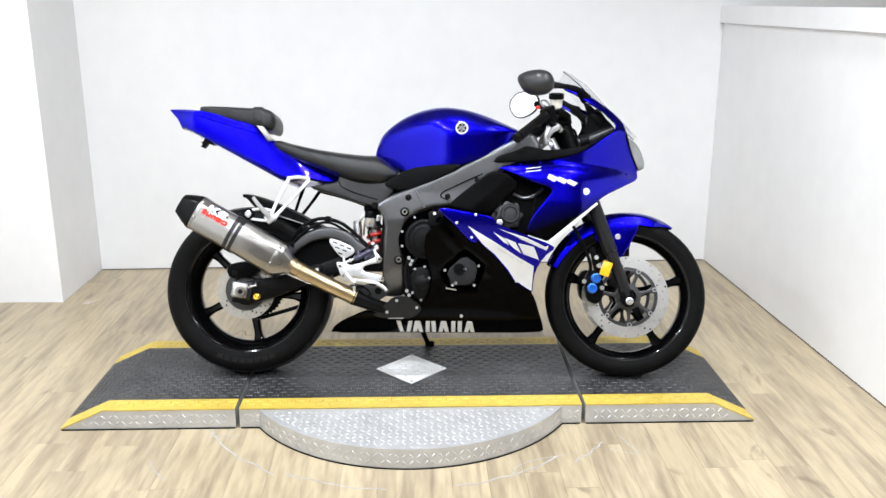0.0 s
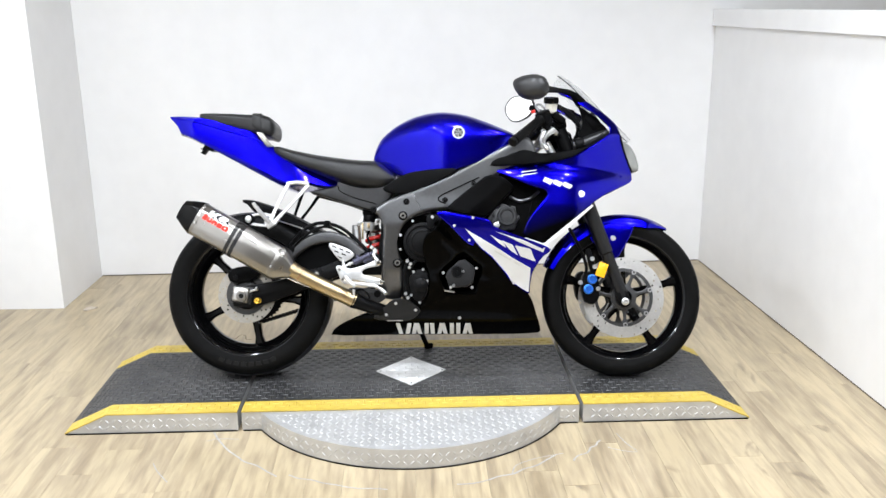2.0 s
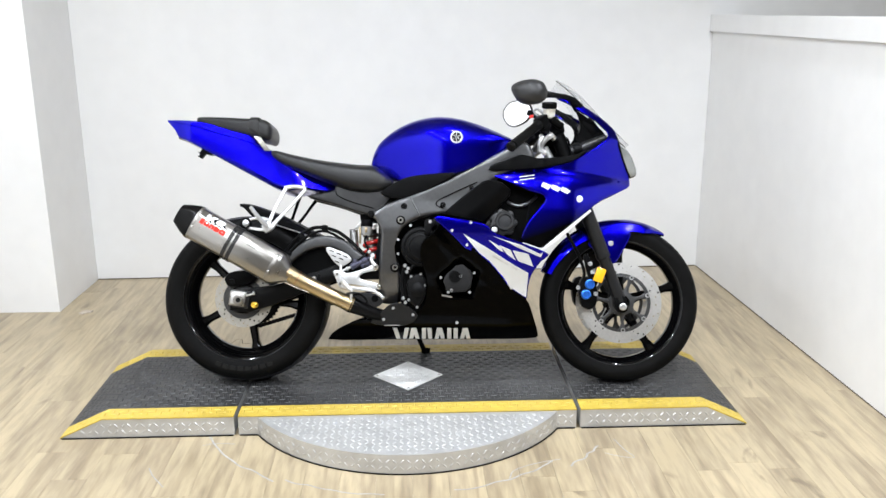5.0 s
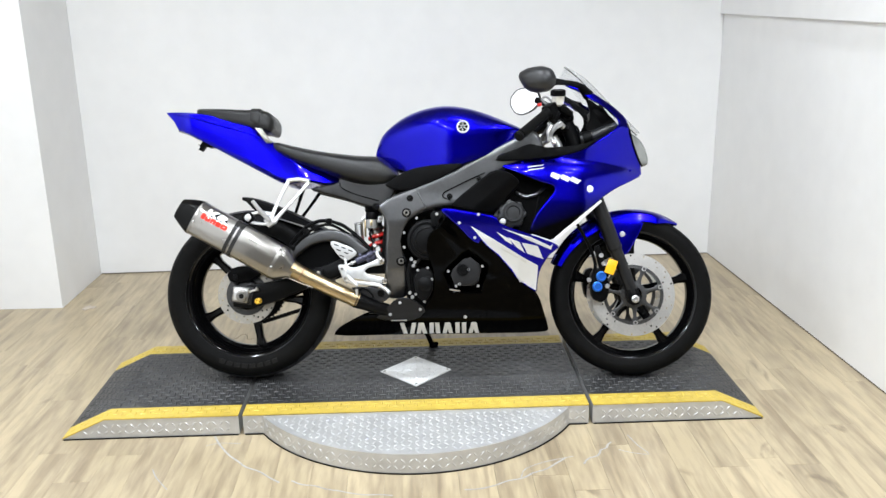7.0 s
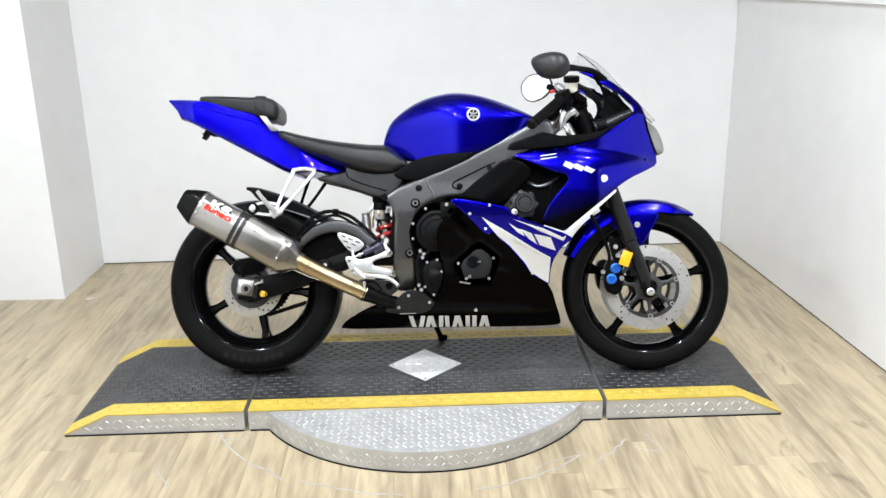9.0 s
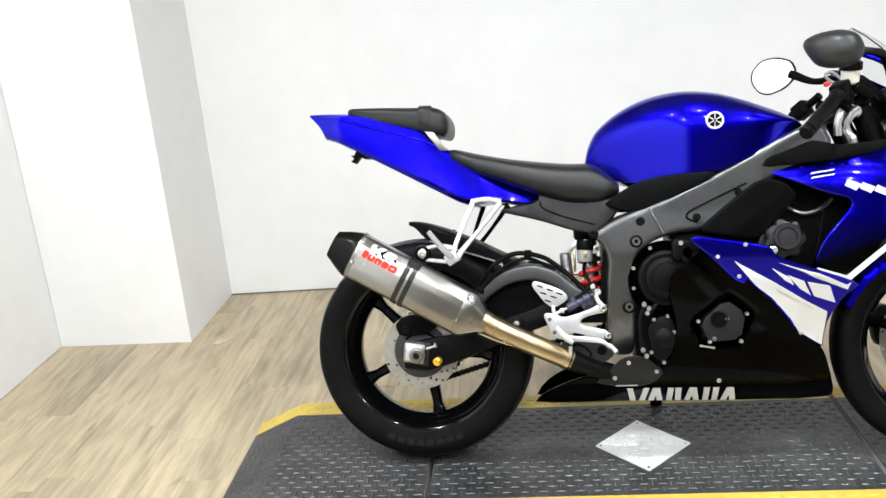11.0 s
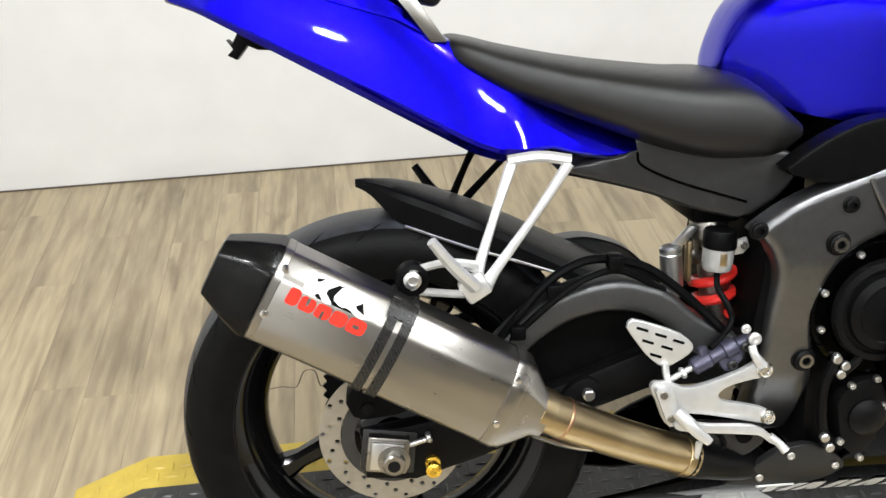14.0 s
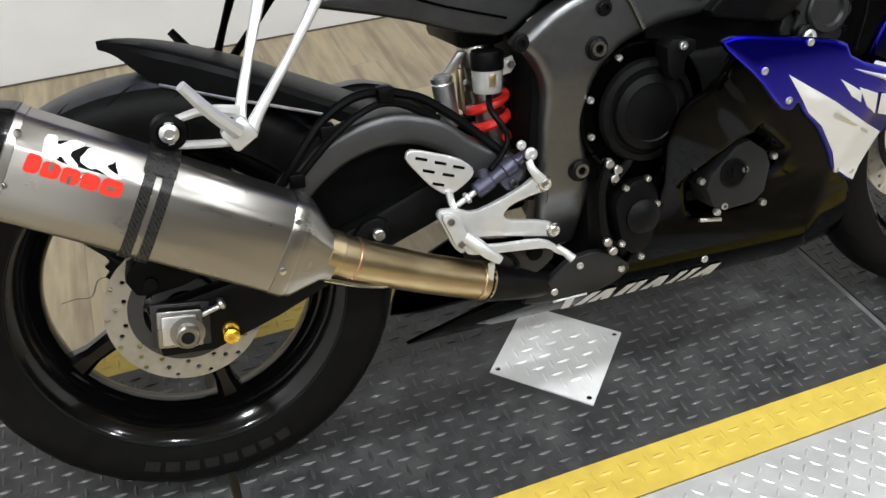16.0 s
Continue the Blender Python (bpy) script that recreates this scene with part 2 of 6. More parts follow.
def thing(name, label, category, m=None, group="", kind=""):
    ob = new(name)
    ob.empty_display_size = 0.1
    if m is not None:
        ob.matrix_basis = m
    return tagged(ob, label, category, group, kind)


def finish(bm, name, material, smooth=35):
    bmesh.ops.remove_doubles(bm, verts=bm.verts, dist=1e-5)
    bmesh.ops.recalc_face_normals(bm, faces=bm.faces)
    me = bpy.data.meshes.new(name)
    bm.to_mesh(me)
    bm.free()
    me.materials.append(material)
    if smooth:
        me.shade_smooth()
        me.set_sharp_from_angle(angle=radians(smooth))
    return me


def part(name, bm, material, parent=None, label="", smooth=35, m=None):
    ob = new(name, finish(bm, name, material, smooth))
    if parent is not None:
        ob.parent = parent
    if m is not None:
        ob.matrix_basis = m
    if label:
        ob["label"] = label
    return ob


def share(name, src, parent, m, label=""):
    ob = new(name, src.data)
    ob.parent = parent
    ob.matrix_basis = m
    if label:
        ob["label"] = label
    return ob


def structure(name, bm, material, label, category, smooth=0):
    ob = part(name, bm, material, None, label, smooth)
    return tagged(ob, label, category, "", "structure")


def box(bm, lo, hi, bevel=0.0, m=None):
    c = [(a + b) / 2 for a, b in zip(lo, hi)]
    s = [b - a for a, b in zip(lo, hi)]
    r = bmesh.ops.create_cube(bm, size=1, matrix=Matrix.Translation(c) @ Matrix.Diagonal((*s, 1)))
    vs = r["verts"]
    if bevel:
        es = list({e for v in vs for e in v.link_edges})
        r = bmesh.ops.bevel(bm, geom=es, offset=bevel, segments=2, profile=0.5, affect="EDGES")
        vs = list({v for f in r["faces"] for v in f.verts} | {v for v in vs if v.is_valid})
    if m is not None:
        bmesh.ops.transform(bm, matrix=m, verts=vs)
    return bm


def basis(a, b):
    """The pose with z from a to b, at a."""
    d = Vector(b) - Vector(a)
    return Matrix.Translation(a) @ d.to_track_quat("Z", "Y").to_matrix().to_4x4()


def lathe(bm, profile, m=None, seg=32):
    """profile: (radius, height) from one end to the other, turned round local z, then posed by m."""
    rings = []
    for r, h in profile:
        if r < 1e-6:
            rings.append([bm.verts.new((0, 0, h))])
        else:
            rings.append([bm.verts.new((r * math.cos(2 * math.pi * i / seg), r * math.sin(2 * math.pi * i / seg), h)) for i in range(seg)])
    for a, b in zip(rings, rings[1:]):
        for i in range(seg):
            j = (i + 1) % seg
            if len(a) == 1 and len(b) > 1:
                bm.faces.new((a[0], b[i], b[j]))
            elif len(b) == 1 and len(a) > 1:
                bm.faces.new((a[i], b[0], a[j]))
            elif len(a) > 1:
                bm.faces.new((a[i], b[i], b[j], a[j]))
    if m is not None:
        bmesh.ops.transform(bm, matrix=m, verts=[v for ring in rings for v in ring])
    return bm


def rod(bm, a, b, r, r2=None, seg=16, chamfer=0.2):
    """A round bar from a to b with chamfered ends."""
    r2 = r if r2 is None else r2
    h = (Vector(b) - Vector(a)).length
    c = min(r, r2) * chamfer
    return lathe(bm, [(0, 0), (r - c, 0), (r, c), (r2, h - c), (r2 - c, h), (0, h)], basis(a, b), seg)


def smooth_path(pts, n=6):
    """A Catmull-Rom path through the points."""
    p = [Vector(q) for q in pts]
    p = [2 * p[0] - p[1]] + p + [2 * p[-1] - p[-2]]
    out = []
    for i in range(1, len(p) - 2):
        for k in range(n):
            t = k / n
            a, b, c, d = p[i - 1:i + 3]
            out.append(0.5 * (2 * b + (c - a) * t + (2 * a - 5 * b + 4 * c - d) * t * t + (3 * b - a - 3 * c + d) * t ** 3))
    return out + [p[-2]]


def tube(bm, pts, r, seg=10, n=6, flat=1.0):
    """A tube along a smooth path; r: one radius, or one for each given point."""
    path = smooth_path(pts, n) if n > 1 else [Vector(q) for q in pts]
    rs = [r] * len(path) if not isinstance(r, (list, tuple)) else [float(q) for q in np.interp(np.linspace(0, len(r) - 1, len(path)), range(len(r)), r)]
    rings, up = [], Vector((0.13, 1, 0.21)).normalized()
    for i, p in enumerate(path):
        d = (path[min(i + 1, len(path) - 1)] - path[max(i - 1, 0)]).normalized()
        side = d.cross(up).normalized()
        up2 = side.cross(d)
        rings.append([bm.verts.new(p + rs[i] * (math.cos(2 * math.pi * k / seg) * side + flat * math.sin(2 * math.pi * k / seg) * up2)) for k in range(seg)])
    for a, b in zip(rings, rings[1:]):
        for k in range(seg):
            bm.faces.new((a[k], a[(k + 1) % seg], b[(k + 1) % seg], b[k]))
    bm.faces.new(rings[0])
    bm.faces.new(rings[-1])
    return bm


def rounded(outline, times=1):
    """Corner cutting of a closed outline."""
    p = [Vector(q) for q in outline]
    for _ in range(times):
        q = []
        for a, b in zip(p, p[1:] + p[:1]):
            q += [a * 0.8 + b * 0.2, a * 0.2 + b * 0.8]
        p = q
    return [tuple(v) for v in p]


def panel(outline, depth, thick=0.004, roll=0.0, step=0.03, cut=2, lift=0.0):
    """A moulded sheet: an outline in x and z, bowed to y = depth(x, z), with edges rolled inwards, and a thickness."""
    ol = np.array(rounded(outline, cut) if cut else outline, float)
    area = 0.5 * np.sum(ol[:, 0] * np.roll(ol[:, 1], -1) - np.roll(ol[:, 0], -1) * ol[:, 1])
    if area < 0:
        ol = ol[::-1].copy()
    nxt, prv = np.roll(ol, -1, 0), np.roll(ol, 1, 0)
    t = (nxt - ol) / (np.linalg.norm(nxt - ol, axis=1)[:, None] + 1e-9) + (ol - prv) / (np.linalg.norm(ol - prv, axis=1)[:, None] + 1e-9)
    t /= np.linalg.norm(t, axis=1)[:, None] + 1e-9
    inward = np.stack([-t[:, 1], t[:, 0]], 1)
    bm = bmesh.new()
    rings, n = [], len(ol)
    for share_ in ((0.0, 0.12, 0.35, 0.65, 1.0) if roll else (0.0,)):
        fall = roll * (1 - math.sqrt(max(0, 1 - (1 - share_) ** 2))) if roll else 0.0
        rings.append([bm.verts.new((x, depth(x, z) - lift + fall, z)) for x, z in ol + inward * roll * share_])
    for a, b in zip(rings, rings[1:]):
        for i in range(n):
            bm.faces.new((a[i], a[(i + 1) % n], b[(i + 1) % n], b[i]))
    edge = ol + inward * roll
    pts = [Vector(p) for p in edge]
    for i, gx in enumerate(np.arange(ol[:, 0].min(), ol[:, 0].max(), step * 0.866)):
        for gz in np.arange(ol[:, 1].min() + step * 0.5 * (i % 2), ol[:, 1].max(), step):
            if np.min(np.hypot(edge[:, 0] - gx, edge[:, 1] - gz)) > step * 0.35:
                pts.append(Vector((gx, gz)))
    vs, _, fs, ov, _, _ = delaunay_2d_cdt(pts, [], [list(range(n))], 1, 1e-6)
    made_ = {}
    for f in fs:
        q = []
        for k in f:
            if k not in made_:
                ring_v = [i for i in ov[k] if i < n]
                made_[k] = rings[-1][ring_v[0]] if ring_v else bm.verts.new((vs[k].x, depth(vs[k].x, vs[k].y) - lift, vs[k].y))
            q.append(made_[k])
        if len(set(q)) == 3:
            bm.faces.new(q)
    bmesh.ops.recalc_face_normals(bm, faces=bm.faces)
    if sum(f.normal.y * f.calc_area() for f in bm.faces) > 0:
        bmesh.ops.reverse_faces(bm, faces=bm.faces)
    return thicken(bm, lambda v: Vector((0, thick, 0)))


def thicken(bm, offset):
    """Closes a sheet to a shell: a second skin at each vertex's offset, joined along the border."""
    bm.normal_update()
    rim = [e for e in bm.edges if len(e.link_faces) == 1]
    faces = bm.faces[:]
    twin = {v: bm.verts.new(v.co + offset(v)) for v in bm.verts[:]}
    for e in rim:
        f = e.link_faces[0]
        a, b = e.verts
        loop = [l for l in f.loops if l.edge == e][0]
        if loop.vert != a:
            a, b = b, a
        bm.faces.new((b, a, twin[a], twin[b]))
    for f in faces:
        bm.faces.new([twin[v] for v in reversed(f.verts[:])])
    return bm


def mirrored(bm):
    c = bm.copy()
    bmesh.ops.scale(c, vec=(1, -1, 1), verts=c.verts)
    bmesh.ops.reverse_faces(c, faces=c.faces)
    return c


def prism(outline, y0, y1, bevel=0.004, cut=0):
    """A plate with an outline in x and z, from y0 to y1, with bevelled edges."""
    ol = rounded(outline, cut) if cut else list(outline)
    bm = bmesh.new()
    f = bm.faces.new([bm.verts.new((x, y0, z)) for x, z in ol])
    r = bmesh.ops.extrude_face_region(bm, geom=[f])
    vs = [v for v in r["geom"] if isinstance(v, bmesh.types.BMVert)]
    bmesh.ops.translate(bm, vec=(0, y1 - y0, 0), verts=vs)
    bmesh.ops.recalc_face_normals(bm, faces=bm.faces)
    if bevel:
        es = [e for e in bm.edges if abs(e.verts[0].co.y - e.verts[1].co.y) < 1e-6]
        bmesh.ops.bevel(bm, geom=es, offset=bevel, segments=2, profile=0.6, affect="EDGES")
    bmesh.ops.triangulate(bm, faces=[f for f in bm.faces if len(f.verts) > 4], ngon_method="EAR_CLIP")
    return bm


def loft(stations, n=28, power=2.4, peak=0.5, along="x", y=0.0, ease=4):
    """A body skinned over super-elliptic sections. stations: (x, top z, bottom z, half width); peak: the height share of the widest line."""
    st = np.array(stations, float)
    if ease > 1:
        t = np.linspace(0, len(st) - 1, (len(st) - 1) * ease + 1)
        st = np.array([smooth_at(st, k) for k in t])
    bm = bmesh.new()
    rings = []
    for x, zt, zb, w in st:
        zc = zb + (zt - zb) * peak
        ring = []
        for i in range(n):
            a = 2 * math.pi * i / n
            c, s = math.cos(a), math.sin(a)
            ring.append(bm.verts.new((x, y + w * math.copysign(abs(c) ** (2 / power), c), zc + (zt - zc if s > 0 else zc - zb) * math.copysign(abs(s) ** (2 / power), s))))
        rings.append(ring)
    for a, b in zip(rings, rings[1:]):
        for i in range(n):
            bm.faces.new((a[i], a[(i + 1) % n], b[(i + 1) % n], b[i]))
    bm.faces.new(rings[0])
    bm.faces.new(rings[-1])
    return bm


def smooth_at(st, t):
    i = min(int(t), len(st) - 2)
    u = t - i
    a, b, c, d = st[max(i - 1, 0)], st[i], st[i + 1], st[min(i + 2, len(st) - 1)]
    m0, m1 = (c - a) / 2, (d - b) / 2
    return (2 * u ** 3 - 3 * u ** 2 + 1) * b + (u ** 3 - 2 * u ** 2 + u) * m0 + (-2 * u ** 3 + 3 * u ** 2) * c + (u ** 3 - u ** 2) * m1


def bolt(bm, x, y, z, r=0.008, h=0.006, out=-1):
    """A socket-head screw looking along y."""
    m = basis((x, y, z), (x, y + out, z))
    lathe(bm, [(0, 0), (r, 0), (r, h * 0.8), (r * 0.85, h), (r * 0.5, h), (r * 0.45, h * 0.5), (0, h * 0.5)], m, 12)


def bolts(parent, material, y, spots, r=0.006, h=0.006, label="", name="bolt"):
    """Separate screws; y: a depth, or a function of x and z."""
    for x, z in spots:
        bm = bmesh.new()
        bolt(bm, x, y(x, z) if callable(y) else y, z, r, h)
        part(name, bm, material, parent, label)


def section_loft(stations, shape, soft=2, ease=4, y=0.0):
    """A body skinned over angular sections. stations: (x, top, bottom, half width); shape: (width share, height share) down one side."""
    sh = [Vector(p) for p in shape]
    for _ in range(soft):
        q = [sh[0]]
        for a, b in zip(sh, sh[1:]):
            q += [a * 0.85 + b * 0.15, a * 0.15 + b * 0.85]
        sh = q + [sh[-1]]
    st = np.array(stations, float)
    st = np.array([smooth_at(st, k) for k in np.linspace(0, len(st) - 1, (len(st) - 1) * ease + 1)]) if ease > 1 else st
    bm = bmesh.new()
    rings = []
    for x, zt, zb, w in st:
        right = [bm.verts.new((x, y - w * p.x, zb + (zt - zb) * p.y)) for p in sh]
        left = [bm.verts.new((x, y + w * p.x, zb + (zt - zb) * p.y)) for p in reversed(sh) if p.x > 1e-6]
        rings.append(right + left)
    n = len(rings[0])
    for a, b in zip(rings, rings[1:]):
        for i in range(n):
            bm.faces.new((a[i], a[(i + 1) % n], b[(i + 1) % n], b[i]))
    bm.faces.new(rings[0])
    bm.faces.new(rings[-1])
    return bm


def interp(x, table):
    return float(np.interp(x, [p[0] for p in table], [p[1] for p in table]))


# ---- the room ----
def ground_block(x0, x1, y0, y1, z0, z1):
    bm = bmesh.new()
    box(bm, (x0, y0, z0), (x1, y1, z1))
    return bm


def corner_block(p, z0, z1):
    """A block over a plan outline."""
    bm = bmesh.new()
    f = bm.faces.new([bm.verts.new((x, y, z0)) for x, y in p])
    r = bmesh.ops.extrude_face_region(bm, geom=[f])
    bmesh.ops.translate(bm, vec=(0, 0, z1 - z0), verts=[v for v in r["geom"] if isinstance(v, bmesh.types.BMVert)])
    return bm


FLOOR = structure("floor", ground_block(-5.0, 5.5, -7.0, 4.0, -0.12, -0.004), JOINT, "wood-look vinyl plank floor of the photo bay", "floor")
structure("ceiling", ground_block(-5.0, 5.5, -7.0, 4.0, CEILING_Z, CEILING_Z + 0.1), CEIL, "plain white painted ceiling", "ceiling")
structure("wall_back", corner_block([(-1.80, 1.540), (1.62, 1.646), (5.4, 1.763), (5.4, 1.90), (-2.5, 1.66), (-2.5, 1.545)], 0, CEILING_Z), WALL, "white painted back wall", "wall")
structure("wall_post", corner_block([(-2.36, 1.018), (-1.803, 1.012), (-1.797, 1.538), (-2.36, 1.543)], 0, CEILING_Z), WALL, "white boxed-out wall corner with a scuffed edge", "wall")
structure("wall_left", ground_block(-2.50, -2.362, -7.0, 1.54, 0, CEILING_Z), WALL, "white painted side wall", "wall")
structure("wall_right", corner_block([(1.500, 1.640), (1.60, -1.5), (1.72, -1.5), (1.62, 1.643)], 0, 1.285), WALL, "white painted half-height partition", "wall")
structure("trim", corner_block([(1.482, 1.638), (1.582, -1.52), (1.74, -1.52), (1.64, 1.643)], 1.287, 1.372), WALL, "white cap board on the partition", "trim")
structure("wall_shop", ground_block(5.4, 5.5, -7.0, 1.75, 0, CEILING_Z), SHOPWALL, "grey shop wall beyond the partition", "wall")
structure("wall_front", ground_block(-2.36, 5.4, -7.1, -7.0, 0, CEILING_Z), SHOPWALL, "grey shop wall", "wall")

structure("baseboard", corner_block([(-1.796, 1.5365), (1.497, 1.6385), (1.497, 1.6425), (-1.796, 1.5405)], 0.0, 0.004), UNDER, "thin dark gap along the foot of the back wall", "baseboard")
structure("baseboard", corner_block([(1.4985, 1.630), (1.5985, -1.5), (1.602, -1.5), (1.502, 1.632)], 0.0, 0.004), UNDER, "thin dark gap along the foot of the partition", "baseboard")

# ceiling lamps
def ceiling_lamp(x, y):
    t = thing("ceiling_light", "round white flush ceiling lamp, lit", "ceiling light", pose(x, y, CEILING_Z), "ceiling lamps")
    bm = bmesh.new()
    lathe(bm, [(0.10, 0), (0.11, -0.01), (0.11, -0.05), (0.095, -0.055), (0.09, -0.02), (0.0, -0.02)], None, 32)
    part("housing", bm, SILVER, t)
    bm = bmesh.new()
    lathe(bm, [(0, -0.03), (0.088, -0.03), (0.088, -0.04), (0, -0.045)], None, 32)
    part("diffuser", bm, LAMPGLOW, t)
    d = bpy.data.lights.new("lamp", "AREA")
    d.shape, d.size, d.energy, d.color = "DISK", 0.16, LAMP_WATTS, (0.94, 0.978, 1.0)
    d.spread = radians(170)
    o = new("lamp", d)
    o.parent = t
    o.matrix_basis = pose(0, 0, -0.06)
    return t


for lx, ly in LAMPS:
    ceiling_lamp(lx, ly)

# ---- the turntable platform ----
PX, TOP = -0.13, 0.070          # middle of the platform, height of its deck
DECKY, TIP, KNEE, GAP = 0.31, 1.18, 1.035, 0.587
DISC_R = 0.60


def deck_section(name, label, x0, x1, knee0, knee1):
    """One section of the deck. knee: where its top starts to slope to the floor, at either end."""
    t = thing(name, label, "ramp", pose(PX, 0, 0), "platform sections")

    def top(x):
        if knee0 is not None and x < knee0:
            return 0.004 + (TOP - 0.004) * (x - x0) / (knee0 - x0)
        if knee1 is not None and x > knee1:
            return 0.004 + (TOP - 0.004) * (x1 - x) / (x1 - knee1)
        return TOP

    xs = sorted({x0, x1} | {k for k in (knee0, knee1) if k is not None})
    prof = [(x, top(x)) for x in xs]
    ring = [(x0, 0.002)] + prof + [(x1, 0.002)]
    part("base", prism(ring, -DECKY, DECKY, 0), PLATE, t, "bare aluminium tread plate sides")
    for sy in (-1, 1):
        a, b = sorted((sy * (DECKY + 0.004), sy * (DECKY - 0.01)))
        part("base_strip", prism([(x0 + 0.004, 0.0), (x0 + 0.004, 0.0035), (x1 - 0.004, 0.0035), (x1 - 0.004, 0.0)], a, b, 0), STRIP, t, "thin black strip along the base")
    sheet = [(x, z + 0.003) for x, z in prof] + [(x, z - 0.001) for x, z in reversed(prof)]
    part("deck_plate", prism(sheet, -DECKY + 0.075, DECKY - 0.075, 0), DECK, t, "black painted tread plate")
    for s in (-1, 1):
        a, b = s * (DECKY + 0.002), s * (DECKY - 0.075)
        part("edge_stripe", prism(sheet, min(a, b), max(a, b), 0), YELLOW, t, "yellow painted edge stripe")
    return t, top


def lugs(spots, length, width, height):
    """Raised lozenges of tread plate. spots: (place, normal, direction)."""
    bm = bmesh.new()
    for p, nrm, d in spots:
        side = nrm.cross(d)
        q = [bm.verts.new(p + d * a + side * b + nrm * c) for a, b, c in (
            (-length / 2, 0, 0), (-length / 6, -width / 2, 0), (length / 6, -width / 2, 0), (length / 2, 0, 0), (length / 6, width / 2, 0), (-length / 6, width / 2, 0),
            (-length / 5, 0, height), (length / 5, 0, height))]
        for f in ((0, 1, 6), (1, 2, 7, 6), (2, 3, 7), (3, 4, 7), (4, 5, 6, 7), (5, 0, 6)):
            bm.faces.new([q[k] for k in f])
    return bm


def lattice(u0, u1, v0, v1, pitch=0.0235):
    """Places of tread lugs in a weave: along (1) and across (-1) by turns."""
    i0, i1 = math.ceil(u0 / pitch), math.floor(u1 / pitch)
    j0, j1 = math.ceil(v0 / pitch), math.floor(v1 / pitch)
    for i in range(i0, i1 + 1):
        for j in range(j0, j1 + 1):
            yield i * pitch, j * pitch, (1 if (i + j) % 2 else -1)


def tread_top(x0, x1, y0, y1, top, keep=None, lift=0.003, pitch=0.0235, slant=False):
    spots = []
    for u, v, s in lattice(x0 + 0.012, x1 - 0.012, y0, y1, pitch):
        if keep and not keep(u, v):
            continue
        e = 0.004
        dx = Vector((2 * e, 0, top(u + e) - top(u - e))).normalized()
        n = dx.cross(Vector((0, 1, 0))).normalized()
        n = n if n.z > 0 else -n
        d = dx if s > 0 else Vector((0, 1, 0))
        if slant:
            d = (dx + s * Vector((0, 1, 0))).normalized()
        spots.append((Vector((u, v, top(u) + lift)), n, d))
    return spots


def outside_diamond(u, v):
    return abs(u) + abs(v) > 0.142


random.seed(3)
sections = (("ramp_section", "sloping end section of the black and yellow display platform", -TIP, -GAP - 0.007, -KNEE + 0.0, None),
            ("platform_section", "middle section of the black and yellow display platform", -GAP + 0.007, GAP - 0.007, None, None),
            ("ramp_section", "sloping end section of the black and yellow display platform", GAP + 0.007, TIP, None, KNEE))
for name, label, x0, x1, k0, k1 in sections:
    t, top = deck_section(name, label, x0, x1, k0, k1)
    sp = tread_top(x0, x1, -DECKY + 0.083, DECKY - 0.083, top, outside_diamond if name == "platform_section" else None)
    tagged(part("tread_pattern", lugs(sp, 0.0265, 0.0066, 0.0020), WORN, t, "raised black tread lugs", 0), kind="stuff")
    for s in (-1, 1):
        a, b = sorted((s * (DECKY - 0.006), s * (DECKY - 0.068)))
        sp = tread_top(x0, x1, a, b, top)
        tagged(part("stripe_pattern", lugs(sp, 0.0265, 0.0068, 0.0020), YELLOW, t, "raised yellow tread lugs", 0), kind="stuff")
    spots = []
    for u, v, s in lattice(x0 + 0.015, x1 - 0.015, 0.008, TOP - 0.008, 0.0225):
        if v < top(u) - 0.014 and not (name == "platform_section" and abs(u) < 0.50):
            spots.append((Vector((u, -DECKY, v)), Vector((0, -1, 0)), Vector((1, 0, s)).normalized()))
    tagged(part("side_pattern", lugs(spots, 0.0195, 0.0054, 0.0022), PLATE, t, "raised aluminium tread lugs", 0), kind="stuff")
    if name == "platform_section":
        bm = corner_block([(-0.130, 0), (0, -0.132), (0.130, 0), (0, 0.132)], TOP + 0.003, TOP + 0.0065)
        dp = part("cover_plate", bm, COVERPLATE, t, "diamond-shaped bare aluminium cover plate", 0)
        sp = [q for q in tread_top(-0.13, 0.13, -0.13, 0.13, top, lambda u, v: abs(u) + abs(v) < 0.112, 0.0065)]
        tagged(part("plate_pattern", lugs(sp, 0.0265, 0.0070, 0.0024), COVERPLATE, dp, "", 0), kind="stuff")
        for sx, sy in ((1, 0), (-1, 0), (0, 1), (0, -1)):
            bm = bmesh.new()
            lathe(bm, [(0, 0), (0.005, 0), (0.0045, 0.002), (0, 0.003)], pose(0.115 * sx, 0.117 * sy, TOP + 0.0065), 12)
            part("screw", bm, CHROME, dp)

# the turning disc under the deck
t = thing("turntable_disc", "round bare aluminium tread-plate turntable under the platform", "turntable", pose(PX, 0, 0))
bm = bmesh.new()
arc = [(DISC_R * math.cos(a), DISC_R * math.sin(a)) for a in np.linspace(math.pi + 0.54, 2 * math.pi - 0.54, 64)]
bm = corner_block([(arc[-1][0], -DECKY - 0.003)] + [(arc[0][0], -DECKY - 0.003)] + arc, 0.002, TOP - 0.002)
part("disc", bm, PLATE, t, "", 30)
bm = corner_block([(arc[-1][0], -DECKY - 0.006)] + [(arc[0][0], -DECKY - 0.006)] + [(x * 1.005, y * 1.005) for x, y in arc], 0.0, 0.0035)
part("base_strip", bm, STRIP, t, "thin black strip along the base")
